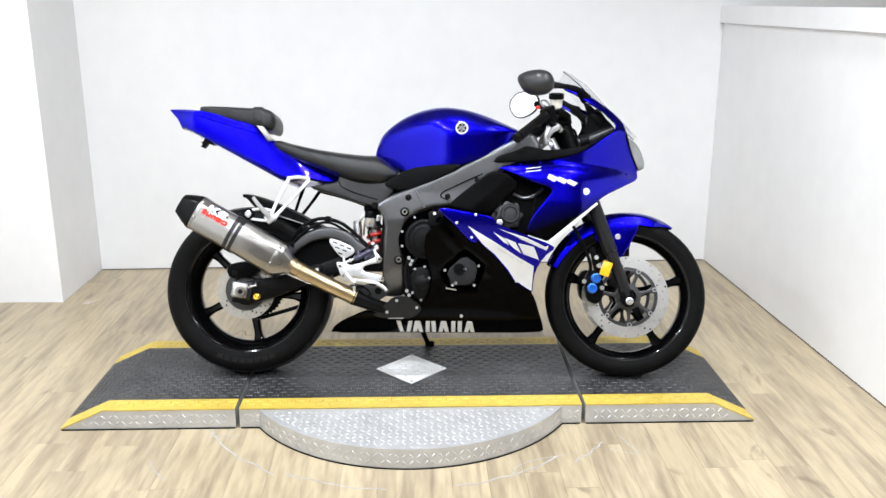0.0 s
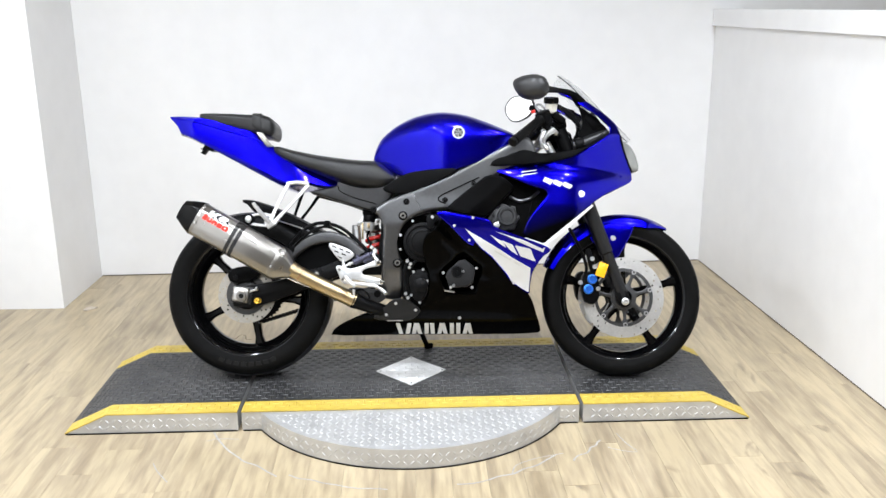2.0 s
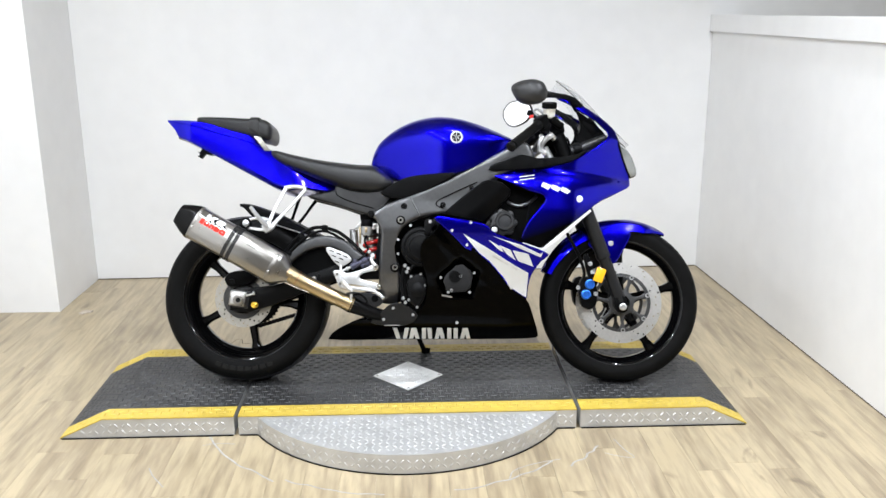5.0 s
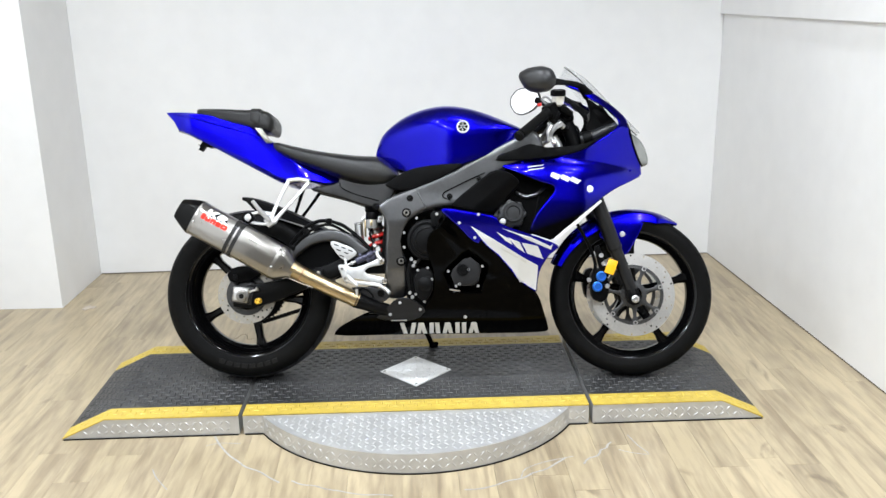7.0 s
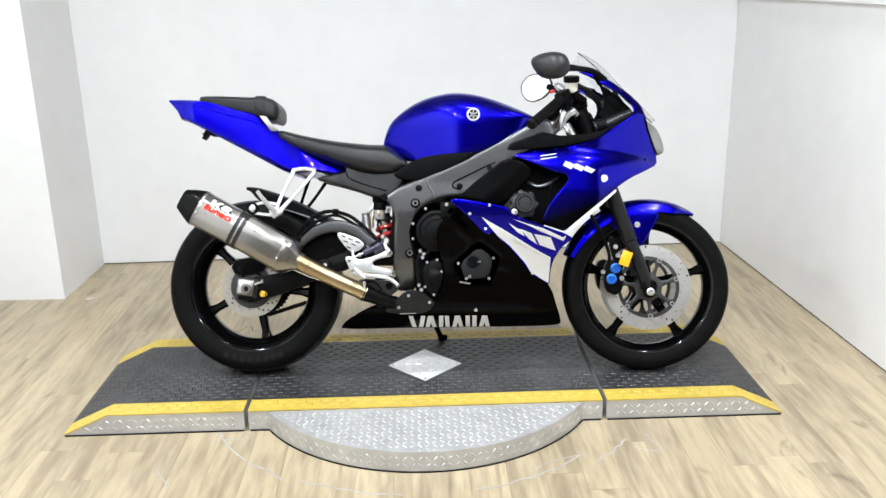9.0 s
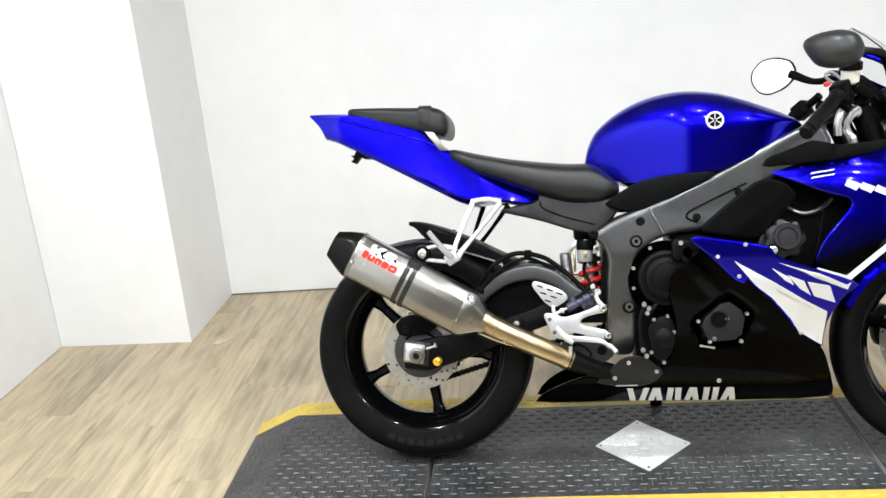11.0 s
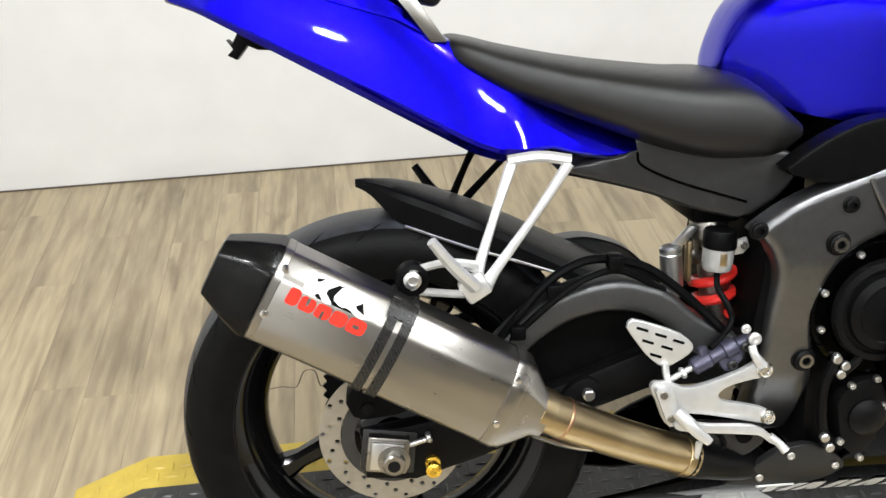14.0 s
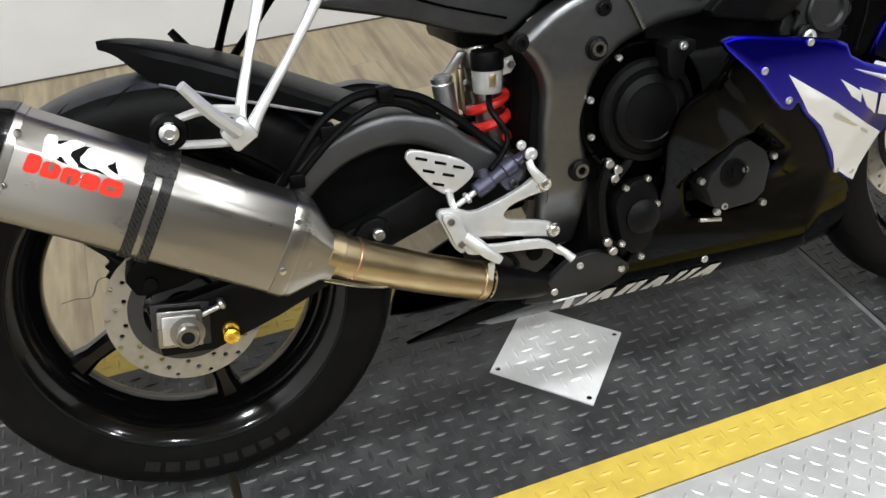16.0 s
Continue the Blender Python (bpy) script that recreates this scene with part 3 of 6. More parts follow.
sp = tread_top(-0.6, 0.6, -0.6, -DECKY - 0.012, lambda x: TOP - 0.002, lambda u, v: u * u + v * v < (DISC_R - 0.014) ** 2, 0.0, 0.0225, True)
tagged(part("tread_pattern", lugs(sp, 0.0205, 0.0054, 0.0017), PLATE, t, "", 0), kind="stuff")
spots = []
for u, v, s in lattice(-0.60, 0.60, 0.008, TOP - 0.010, 0.0225):
    a = 1.5 * math.pi + u / DISC_R
    if abs(u / DISC_R) < 1.0:
        nrm = Vector((math.cos(a), math.sin(a), 0))
        spots.append((nrm * DISC_R + Vector((0, 0, v)), nrm, Vector((-nrm.y, nrm.x, s)).normalized()))
tagged(part("rim_pattern", lugs(spots, 0.0195, 0.0054, 0.0022), PLATE, t, "", 0), kind="stuff")

# ---- the motorcycle ----
# Bike coordinates: x ahead, y to its left, z up along its plane; it leans on its side stand.
BIKE = thing("motorcycle", "blue and black sport motorcycle with white stripes on its side stand", "motorcycle",
             pose(-0.004, -0.055, 0.069, 0, 0, -3.0) @ pose(0, 0, 0, -17, 0, 0))
REAR, FRONT = (-0.720, 0.311), (0.651, 0.296)


def about_y(x, z, y=0.0):
    """The pose whose z axis lies along the bike's right-hand side (minus y), at x, z."""
    return Matrix.Translation((x, y, z)) @ Matrix.Rotation(radians(90), 4, "X")


def wheel(name, c, radius, half, rim_r, disc_r, disc_in, disc_y, label):
    m = about_y(*c)
    bm = bmesh.new()
    hw = half * 0.72
    deep = 1.0 if c == REAR else 0.64
    lathe(bm, [(rim_r, -hw), (rim_r + 0.006, -hw - 0.003), (rim_r + 0.006, -hw + 0.004), (rim_r - 0.012 * deep, -hw + 0.014), (rim_r - 0.024 * deep, -hw * 0.3), (rim_r - 0.026 * deep, 0),
               (rim_r - 0.024 * deep, hw * 0.3), (rim_r - 0.012 * deep, hw - 0.014), (rim_r + 0.006, hw - 0.004), (rim_r + 0.006, hw + 0.003), (rim_r, hw),
               (rim_r - 0.004, hw - 0.003), (rim_r - 0.018 * deep, hw - 0.016), (rim_r - 0.036 * deep, hw * 0.3), (rim_r - 0.038 * deep, 0), (rim_r - 0.036 * deep, -hw * 0.3), (rim_r - 0.018 * deep, -hw + 0.016), (rim_r - 0.004, -hw + 0.003), (rim_r, -hw)], m, 72)
    w = part(name, bm, BLACKWHEEL, BIKE, label)
    # thin paler bead that imitates the glint on the gloss black rim edge
    bm = bmesh.new()
    lathe(bm, [(rim_r + 0.0015, hw + 0.001), (rim_r + 0.0030, hw + 0.0042), (rim_r + 0.0048, hw + 0.0042), (rim_r + 0.0060, hw + 0.001), (rim_r + 0.0015, hw + 0.001)], m, 96)
    part("rim_glint", bm, RAILGREY, w, "grey bead standing in for the glint along the rim edge")
    bm = bmesh.new()
    prof = []
    depth = radius - rim_r
    for k in range(25):
        a = math.pi * k / 24
        s, cc = math.sin(a), -math.cos(a)
        prof.append((rim_r + 0.004 + (depth - 0.004) * abs(s) ** 0.62, half * math.copysign(abs(cc) ** 0.8, cc) * (0.80 + 0.20 * s ** 0.5)))
    lathe(bm, prof[:8], m, 96)
    lathe(bm, prof[17:], m, 96)
    tyre = part("tyre", bm, RUBBER, w, "black rubber road tyre with a worn tread")
    bm = bmesh.new()
    lathe(bm, prof[7:18], m, 96)
    part("tread", bm, TREAD if c == REAR else RUBBER, tyre, "worn tread with its blue-grey sheen in the colour" if c == REAR else "black tread")
    # sidewall mark drawn as plain blocks
    for k in range(8 if c == REAR else 0):
        a = radians(270 + (k - 3.5) * 6.2)
        bm = bmesh.new()
        box(bm, (-0.008, -0.010, -0.001), (0.008, 0.010, 0.0012), 0, m @ Matrix.Rotation(a, 4, "Z") @ Matrix.Translation((rim_r + depth * 0.40, 0, half * 0.873)) @ Matrix.Rotation(radians(4), 4, "Y"))
        part("sidewall_block", bm, SIDEMARK, w)
    # grooves in the shoulder of the tread
    bm = bmesh.new()
    for k in range(22):
        for s in (-1, 1):
            q = []
            for j in range(6):
                u = j / 5
                aa = 2 * math.pi * k / 22 + 0.10 * s + 0.20 * u
                ph = radians(90 - s * (18 + 38 * u))
                r = rim_r + 0.004 + (depth - 0.004) * abs(math.sin(ph)) ** 0.62 - 0.0029
                yy = half * math.copysign(abs(math.cos(ph)) ** 0.8, math.cos(ph)) * (0.80 + 0.20 * math.sin(ph) ** 0.5)
                q.append(m @ Vector((r * math.cos(aa), r * math.sin(aa), yy)))
            tube(bm, q, [0.0015, 0.003, 0.003, 0.003, 0.0025, 0.001], 6, 2)
    tagged(part("tread_groove", bm, GROOVE, w, "moulded tread grooves"), kind="stuff")
    bm = bmesh.new()
    lathe(bm, [(0, -0.05), (0.030, -0.05), (0.036, -0.03), (0.042, 0), (0.036, 0.03), (0.030, 0.05), (0, 0.05)], m, 32)
    part("hub", bm, BLACKWHEEL, w)
    bm = bmesh.new()
    fr = 1.0 if c == REAR else 0.62
    lathe(bm, [(0.030, 0.020), (0.060 * fr, 0.024), (0.078 * fr, 0.020), (0.080 * fr, 0.012), (0.060 * fr, 0.008), (0.030, 0.006), (0.030, 0.020)], m, 40)
    part("hub_flange", bm, ENGINE, w)
    for k in range(5):
        a = 2 * math.pi * k / 5 + (radians(208) if c == REAR else radians(233))
        bm = bmesh.new()
        inner, outer = 0.030, rim_r - 0.032 * deep
        loftbar(bm, [(inner, 0.024, 0.022), (0.075, 0.016, 0.018), (outer - 0.03, 0.013, 0.016), (outer + 0.004, 0.021, 0.020)])
        bmesh.ops.transform(bm, matrix=m @ Matrix.Rotation(a, 4, "Z"), verts=bm.verts)
        part("spoke", bm, BLACKWHEEL, w)
    for s in ((1,) if c == REAR else (1, -1)):
        bm = drilled_disc(disc_r, disc_in, 0.0045, 42 if c == REAR else 56)
        bmesh.ops.transform(bm, matrix=m @ Matrix.Translation((0, 0, s * disc_y)), verts=bm.verts)
        part("brake_disc", bm, DULLDISC if c == REAR else DISC, w, "drilled steel brake disc")
        bm = bmesh.new()
        rw = 0.020 if c == REAR else 0.012
        lathe(bm, [(disc_in - rw, -0.004), (disc_in - 0.001, -0.003), (disc_in - 0.001, 0.004), (disc_in - rw, 0.005), (disc_in - rw, -0.004)], m @ Matrix.Translation((0, 0, s * disc_y)), 48)
        arms = 7 if c == FRONT else 5
        hb = bmesh.new()
        lathe(hb, [(0.030, -0.004), (0.046, -0.004), (0.046, 0.006), (0.030, 0.008), (0.030, -0.004)], m @ Matrix.Translation((0, 0, s * disc_y)), 36)
        part("carrier_hub", hb, CARRIER, w)
        for k in range(arms):
            a = 2 * math.pi * k / arms + 0.28
            mm = m @ Matrix.Translation((0, 0, s * disc_y))
            ab = bmesh.new()
            loftbar(ab, [(0.040, 0.0145, 0.003), (0.054, 0.0070, 0.003), (disc_in - 0.032, 0.0055, 0.003), (disc_in - 0.014, 0.0120, 0.003), (disc_in - 0.006, 0.0135, 0.003)])
            bmesh.ops.transform(ab, matrix=mm @ Matrix.Rotation(a, 4, "Z"), verts=ab.verts)
            part("carrier_arm", ab, CARRIER, w)
        part("disc_carrier", bm, CARRIER, w)
        if c == FRONT and s == 1:
            for k in range(7):
                a = 2 * math.pi * k / 7 + 0.28
                bm = bmesh.new()
                lathe(bm, [(0.0085, -0.002), (0.0085, 0.006), (0.0045, 0.006), (0.0045, -0.002), (0.0085, -0.002)], m @ Matrix.Translation(((disc_in - 0.008) * math.cos(a), (disc_in - 0.008) * math.sin(a), s * disc_y)), 14)
                part("rivet", bm, ALU, w)
    return w


def loftbar(bm, st):
    """A bar along local x: (x, half width in y, half depth in z)."""
    rings = []
    for x, w, d in st:
        rings.append([bm.verts.new((x, w * cc, d * ss)) for cc, ss in ((1, 0.5), (0.5, 1), (-0.5, 1), (-1, 0.5), (-1, -0.5), (-0.5, -1), (0.5, -1), (1, -0.5))])
    for a, b in zip(rings, rings[1:]):
        for i in range(8):
            bm.faces.new((a[i], a[(i + 1) % 8], b[(i + 1) % 8], b[i]))
    bm.faces.new(rings[0])
    bm.faces.new(rings[-1])
    return bm


def drilled_disc(ro, ri, thick, count):
    """A flat ring with three rows of drilled holes, open right through."""
    bm = bmesh.new()
    rows = 3
    cell_r = (ro - ri) / rows
    for k in range(count):
        for j in range(rows):
            a0, a1 = 2 * math.pi * k / count, 2 * math.pi * (k + 1) / count
            r0, r1 = ri + j * cell_r, ri + (j + 1) * cell_r
            am, rm = (a0 + a1) / 2, (r0 + r1) / 2
            sq = [(r0, a0), (r0, am), (r0, a1), (rm, a1), (r1, a1), (r1, am), (r1, a0), (rm, a0)]
            for z in (thick / 2, -thick / 2):
                o = [bm.verts.new((r * math.cos(a), r * math.sin(a), z)) for r, a in sq]
                if (k + j * 2) % 3 == 0:
                    h = [bm.verts.new((rm * math.cos(am) + 0.0036 * math.cos(am + w), rm * math.sin(am) + 0.0036 * math.sin(am + w), z)) for w in [math.pi + 2 * math.pi * i / 8 + d for i, d in ((1, 0), (0, 0), (7, 0), (6, 0), (5, 0), (4, 0), (3, 0), (2, 0))]]
                    for i in range(8):
                        bm.faces.new((o[i], o[(i + 1) % 8], h[(i + 1) % 8], h[i]))
                else:
                    bm.faces.new(o)
    bmesh.ops.remove_doubles(bm, verts=bm.verts, dist=1e-5)
    for r in (ri, ro):
        ring = [(r * math.cos(2 * math.pi * k / (2 * count)), r * math.sin(2 * math.pi * k / (2 * count))) for k in range(2 * count)]
        a = [bm.verts.new((x, y, thick / 2)) for x, y in ring]
        b = [bm.verts.new((x, y, -thick / 2)) for x, y in ring]
        for i in range(2 * count):
            j = (i + 1) % (2 * count)
            bm.faces.new((a[i], a[j], b[j], b[i]))
    return bm


rear = wheel("rear_wheel", REAR, 0.304, 0.086, 0.222, 0.104, 0.074, 0.085, "gloss black five-spoke rear wheel")
front = wheel("front_wheel", FRONT, 0.290, 0.058, 0.225, 0.146, 0.107, 0.066, "gloss black five-spoke front wheel")

# ---- tank, seats and tail ----
TANK = part("fuel_tank", section_loft([(-0.264, 0.800, 0.785, 0.02), (-0.260, 0.822, 0.782, 0.042), (-0.249, 0.856, 0.780, 0.052), (-0.226, 0.892, 0.776, 0.070), (-0.170, 0.935, 0.744, 0.106), (-0.10, 0.964, 0.734, 0.148), (-0.02, 0.975, 0.740, 0.188),
                                       (0.06, 0.966, 0.757, 0.200), (0.13, 0.944, 0.783, 0.198), (0.20, 0.914, 0.819, 0.184), (0.25, 0.890, 0.846, 0.160), (0.275, 0.874, 0.858, 0.12)],
                                      [(0, 1), (0.42, 0.99), (0.64, 0.965), (0.78, 0.92), (0.90, 0.82), (0.98, 0.70), (1.0, 0.58), (0.985, 0.42), (0.965, 0.25), (0.95, 0.08), (0.93, 0.0), (0, 0)], 1, 4, 0.0), BLUE, BIKE, "glossy metallic blue fuel tank", 50)
part("seat", loft([(-0.634, 0.850, 0.836, 0.06), (-0.61, 0.855, 0.815, 0.100), (-0.55, 0.840, 0.780, 0.118), (-0.47, 0.823, 0.748, 0.130), (-0.39, 0.811, 0.716, 0.139), (-0.31, 0.802, 0.690, 0.145),
                   (-0.25, 0.798, 0.683, 0.146), (-0.21, 0.772, 0.688, 0.144), (-0.180, 0.742, 0.712, 0.130)], 36, 3.4, 0.45), VINYL, BIKE, "black textured vinyl rider seat")
PAD = part("pillion_seat", section_loft([(-0.918, 0.985, 0.962, 0.030), (-0.90, 0.987, 0.952, 0.045), (-0.82, 0.983, 0.934, 0.068), (-0.74, 0.977, 0.915, 0.085), (-0.70, 0.975, 0.904, 0.090), (-0.665, 0.972, 0.898, 0.092), (-0.642, 0.962, 0.892, 0.088), (-0.630, 0.945, 0.902, 0.076), (-0.626, 0.935, 0.915, 0.06)],
                                                [(0, 1), (0.80, 1.0), (1.0, 0.80), (1.0, 0.25), (0.92, 0.0), (0, 0)], 2, 4, 0.02), VINYL, BIKE, "black vinyl pillion pad")
def tail_body():
    """The tail: a flat flank between a straight lower edge and a shoulder, and a crown over it."""
    crown = [(-1.034, 0.979), (-0.985, 0.977), (-0.90, 0.970), (-0.81, 0.952), (-0.73, 0.930), (-0.69, 0.904), (-0.65, 0.868), (-0.60, 0.838), (-0.53, 0.797), (-0.46, 0.766), (-0.42, 0.748), (-0.388, 0.732)]
    shoulder = [(-1.034, 0.977), (-0.985, 0.960), (-0.90, 0.936), (-0.80, 0.905), (-0.70, 0.872), (-0.66, 0.852), (-0.60, 0.820), (-0.53, 0.782), (-0.46, 0.750), (-0.42, 0.738), (-0.390, 0.724)]
    low = [(-1.034, 0.974), (-1.000, 0.938), (-0.984, 0.908), (-0.945, 0.893), (-0.60, 0.707), (-0.565, 0.696), (-0.53, 0.702), (-0.50, 0.707), (-0.46, 0.698), (-0.42, 0.694), (-0.388, 0.704)]
    wide = [(-1.034, 0.006), (-1.00, 0.028), (-0.945, 0.056), (-0.60, 0.131), (-0.53, 0.139), (-0.505, 0.134), (-0.47, 0.130), (-0.42, 0.128), (-0.388, 0.124)]
    bm = bmesh.new()
    rings = []
    for x in np.concatenate([np.linspace(-1.034, -0.93, 14), np.linspace(-0.92, -0.58, 24), np.linspace(-0.57, -0.388, 27)]):
        def soft(table):
            return sum(interp(x + d, table) for d in (-0.014, -0.007, 0, 0.007, 0.014)) / 5
        c, sh, b, w = soft(crown), soft(shoulder), interp(x, low), soft(wide) if x < -0.52 else interp(x, wide)
        h = sh - b
        side = [(0, c), (0.55 * w, c), (0.72 * w, c - 0.15 * (c - sh)), (0.82 * w, sh), (0.875 * w, sh - 0.2 * h), (0.93 * w, sh - 0.45 * h), (0.97 * w, sh - 0.65 * h), (1.0 * w, b + 0.20 * h), (0.985 * w, b + 0.14 * h), (0.90 * w, b + 0.03 * h), (0.55 * w, b), (0, b)]
        rings.append([bm.verts.new((x, 0.015 - y, z)) for y, z in side] + [bm.verts.new((x, 0.015 + y, z)) for y, z in reversed(side[1:-1])])
    n = len(rings[0])
    for a, b in zip(rings, rings[1:]):
        for i in range(n):
            bm.faces.new((a[i], a[(i + 1) % n], b[(i + 1) % n], b[i]))
    bm.faces.new(rings[0])
    bm.faces.new(rings[-1])
    return bm


TAIL = part("tail_fairing", tail_body(), BLUE, BIKE, "glossy metallic blue tail fairing", 24)


def on_tail(x, z):
    hit, p, nrm, _ = TAIL.ray_cast(Vector((x, -0.5, z)), Vector((0, 1, 0)))
    return p.y if hit else -0.05


part("tail_cover", panel([(-1.005, 0.970), (-0.907, 0.966), (-0.887, 0.950), (-0.80, 0.931), (-0.705, 0.912), (-0.677, 0.902), (-0.659, 0.862), (-0.693, 0.879), (-0.802, 0.911), (-0.904, 0.942), (-0.985, 0.964)], on_tail, 0.005, 0.002, 0.012, 0, 0.0055), BLUE, TAIL, "glossy blue upper tail cover", 25)
part("seat_bracket", prism([(-0.690, 0.905), (-0.664, 0.902), (-0.628, 0.850), (-0.648, 0.850)], -0.085, -0.070, 0.002), BRUSHED, BIKE, "bare metal seat bracket")
strap = section_loft([(-0.708, 0.978, 0.920, 0.091), (-0.704, 0.980, 0.918, 0.0925), (-0.676, 0.979, 0.900, 0.0950), (-0.672, 0.976, 0.898, 0.0930)], [(0, 1), (0.82, 1.0), (1.0, 0.82), (1.0, 0.25), (0.92, 0.0), (0, 0)], 2, 1, 0.02)
part("strap", strap, VINYL, PAD, "black pillion grab strap")
# folded plate bracket under the tail
bm = prism([(-0.912, 0.858), (-0.905, 0.852), (-0.896, 0.868), (-0.886, 0.882), (-0.878, 0.880), (-0.876, 0.866), (-0.840, 0.868), (-0.822, 0.858), (-0.826, 0.842), (-0.872, 0.844), (-0.885, 0.850), (-0.900, 0.832), (-0.912, 0.838), (-0.904, 0.846)], -0.02, 0.01, 0.002)
part("plate_bracket", bm, BLACKPLASTIC, BIKE, "black plate bracket")
bm = loft([(-0.988, 0.925, 0.906, 0.02), (-0.95, 0.912, 0.892, 0.034), (-0.915, 0.890, 0.874, 0.034), (-0.89, 0.876, 0.864, 0.025)], 16, 3.0, 0.5, y=0.015)
part("tail_lamp", bm, LENSGREY, BIKE, "grey tail lamp lens")

# ---- frame ----
def both(name, bm, material, label="", smooth=35):
    o = mirrored(bm)
    a = part(name, bm, material, BIKE, label, smooth)
    part(name, o, material, BIKE, label, smooth)
    return a


def depth_of(y):
    return lambda x, z: y


FRAME = both("frame_spar", panel([(-0.257, 0.609), (-0.199, 0.649), (-0.101, 0.682), (0.017, 0.735), (0.120, 0.788), (0.223, 0.841), (0.30, 0.875), (0.34, 0.80), (0.185, 0.740), (0.120, 0.655), (0.030, 0.612), (-0.051, 0.607), (-0.109, 0.587), (-0.147, 0.553),
                                  (-0.159, 0.484), (-0.150, 0.421), (-0.146, 0.380), (-0.152, 0.320), (-0.160, 0.290), (-0.228, 0.295), (-0.226, 0.346), (-0.224, 0.440), (-0.220, 0.500), (-0.216, 0.535), (-0.219, 0.560), (-0.230, 0.586), (-0.248, 0.604)], lambda x, z: -0.178 - 0.05 * max(0, z - 0.66) + 0.15 * max(0, 0.56 - z) + 0.28 * max(0, 0.395 - z), 0.022, 0.012, 0.012), FRAMEGREY, "dark grey cast aluminium frame spar")
both("side_cover", panel([(-0.224, 0.684), (-0.196, 0.706), (-0.160, 0.728), (-0.122, 0.744), (-0.070, 0.752), (-0.027, 0.755), (0.049, 0.757), (0.042, 0.744), (-0.020, 0.712), (-0.082, 0.682), (-0.11, 0.672), (-0.164, 0.666)], lambda x, z: -0.176 - 0.18 * max(0, x + 0.08), 0.03, 0.004, cut=1), BLACKPLASTIC, "black plastic knee cover")
both("subframe_rail", panel([(-0.505, 0.682), (-0.434, 0.697), (-0.396, 0.704), (-0.384, 0.732), (-0.303, 0.730), (-0.17, 0.695), (-0.20, 0.645), (-0.246, 0.610), (-0.303, 0.622), (-0.383, 0.651)], lambda x, z: -0.098 - 0.22 * max(0, x + 0.36), 0.03, 0.008, cut=1), RAILGREY, "dark grey subframe cover")
bm = bmesh.new()
tube(bm, [(-0.385, -0.0985, 0.703), (-0.378, -0.0985, 0.685), (-0.33, -0.1055, 0.662), (-0.245, -0.1240, 0.636)], 0.0018, 6)
part("seam", bm, BLACKGLOSS, BIKE, "moulded seam")
both("spar_cover", panel([(0.003, 0.611), (0.040, 0.646), (0.098, 0.692), (0.153, 0.734), (0.206, 0.728), (0.251, 0.689), (0.205, 0.640), (0.151, 0.583), (0.101, 0.589), (0.060, 0.597)], lambda x, z: -0.196 - 0.06 * max(0, z - 0.66) + 0.55 * max(0, 0.64 * (x - 0.113) - 0.77 * (z - 0.615)), 0.02, 0.006, 0.012, cut=1), BLACKPLASTIC, "black plastic cover on the frame spar")
# moulded edge of the bolt recess above the cover
bm = bmesh.new()
tube(bm, [(0.006, -0.1805, 0.632), (-0.014, -0.1805, 0.640), (-0.020, -0.1805, 0.648), (-0.012, -0.181, 0.660), (0.020, -0.182, 0.676), (0.075, -0.184, 0.702), (0.125, -0.186, 0.724)], 0.0022, 6)
part("recess_edge", bm, BLACKPLASTIC, FRAME, "moulded edge of the bolt recess")
for x, z, r in ((-0.145, 0.590, 0.013), (-0.166, 0.424, 0.014), (-0.133, 0.640, 0.009), (-0.250, 0.612, 0.010), (0.004, 0.645, 0.008), (0.105, 0.704, 0.007)):
    bm = bmesh.new()
    lathe(bm, [(0, 0), (r * 1.25, 0), (r * 1.25, 0.003), (r, 0.004), (r, 0.008), (r * 0.8, 0.010), (r * 0.45, 0.010), (r * 0.4, 0.005), (0, 0.005)], about_y(x, z, -0.176 + 0.15 * max(0, 0.56 - z) if x < 0 else -0.1785 - 0.05 * (z - 0.66)), 20)
    part("frame_bolt", bm, ENGINE, BIKE)
for x, z, r in ((-0.145, 0.590, 0.010), (-0.166, 0.424, 0.010)):
    bm = bmesh.new()
    lathe(bm, [(r * 0.5, 0.009), (r, 0.009), (r, 0.012), (r * 0.6, 0.012), (r * 0.5, 0.009)], about_y(x, z, -0.176 + 0.15 * max(0, 0.56 - z)), 20)
    part("frame_bolt", bm, BRUSHED, BIKE)


bm = bmesh.new()
tube(bm, [(-0.110, -0.177, 0.672), (-0.100, -0.180, 0.650), (-0.088, -0.181, 0.628), (-0.078, -0.181, 0.606)], 0.003, 8)
part("weld_seam", bm, FRAMEGREY, FRAME)


# ---- fairing ----
def glide(x, table):
    """A rounded reading of a table."""
    return sum(interp(x + d, table) for d in (-0.06, -0.04, -0.02, 0, 0.02, 0.04, 0.06)) / 7


def y_upper(x, z):
    """The upper fairing's flank: rolled in under a crease, and upright above it."""
    w = glide(x, [(0.1, 0.175), (0.25, 0.205), (0.4, 0.21), (0.5, 0.19), (0.6, 0.135), (0.66, 0.085), (0.72, 0.03)])
    crease = interp(x, [(0.327, 0.769), (0.484, 0.757), (0.621, 0.753), (0.70, 0.745)])
    w -= 0.12 * max(0, 0.62 - z)
    w -= 9.0 * max(0, min(z, crease) - crease + 0.055) ** 2
    return -(w + 0.24 * max(0, min(z, 0.88) - crease) - 0.45 * max(0, z - 0.88))


OPENING = [(-0.012, 0.386), (0.008, 0.326), (0.106, 0.326), (0.130, 0.405), (0.066, 0.458)]


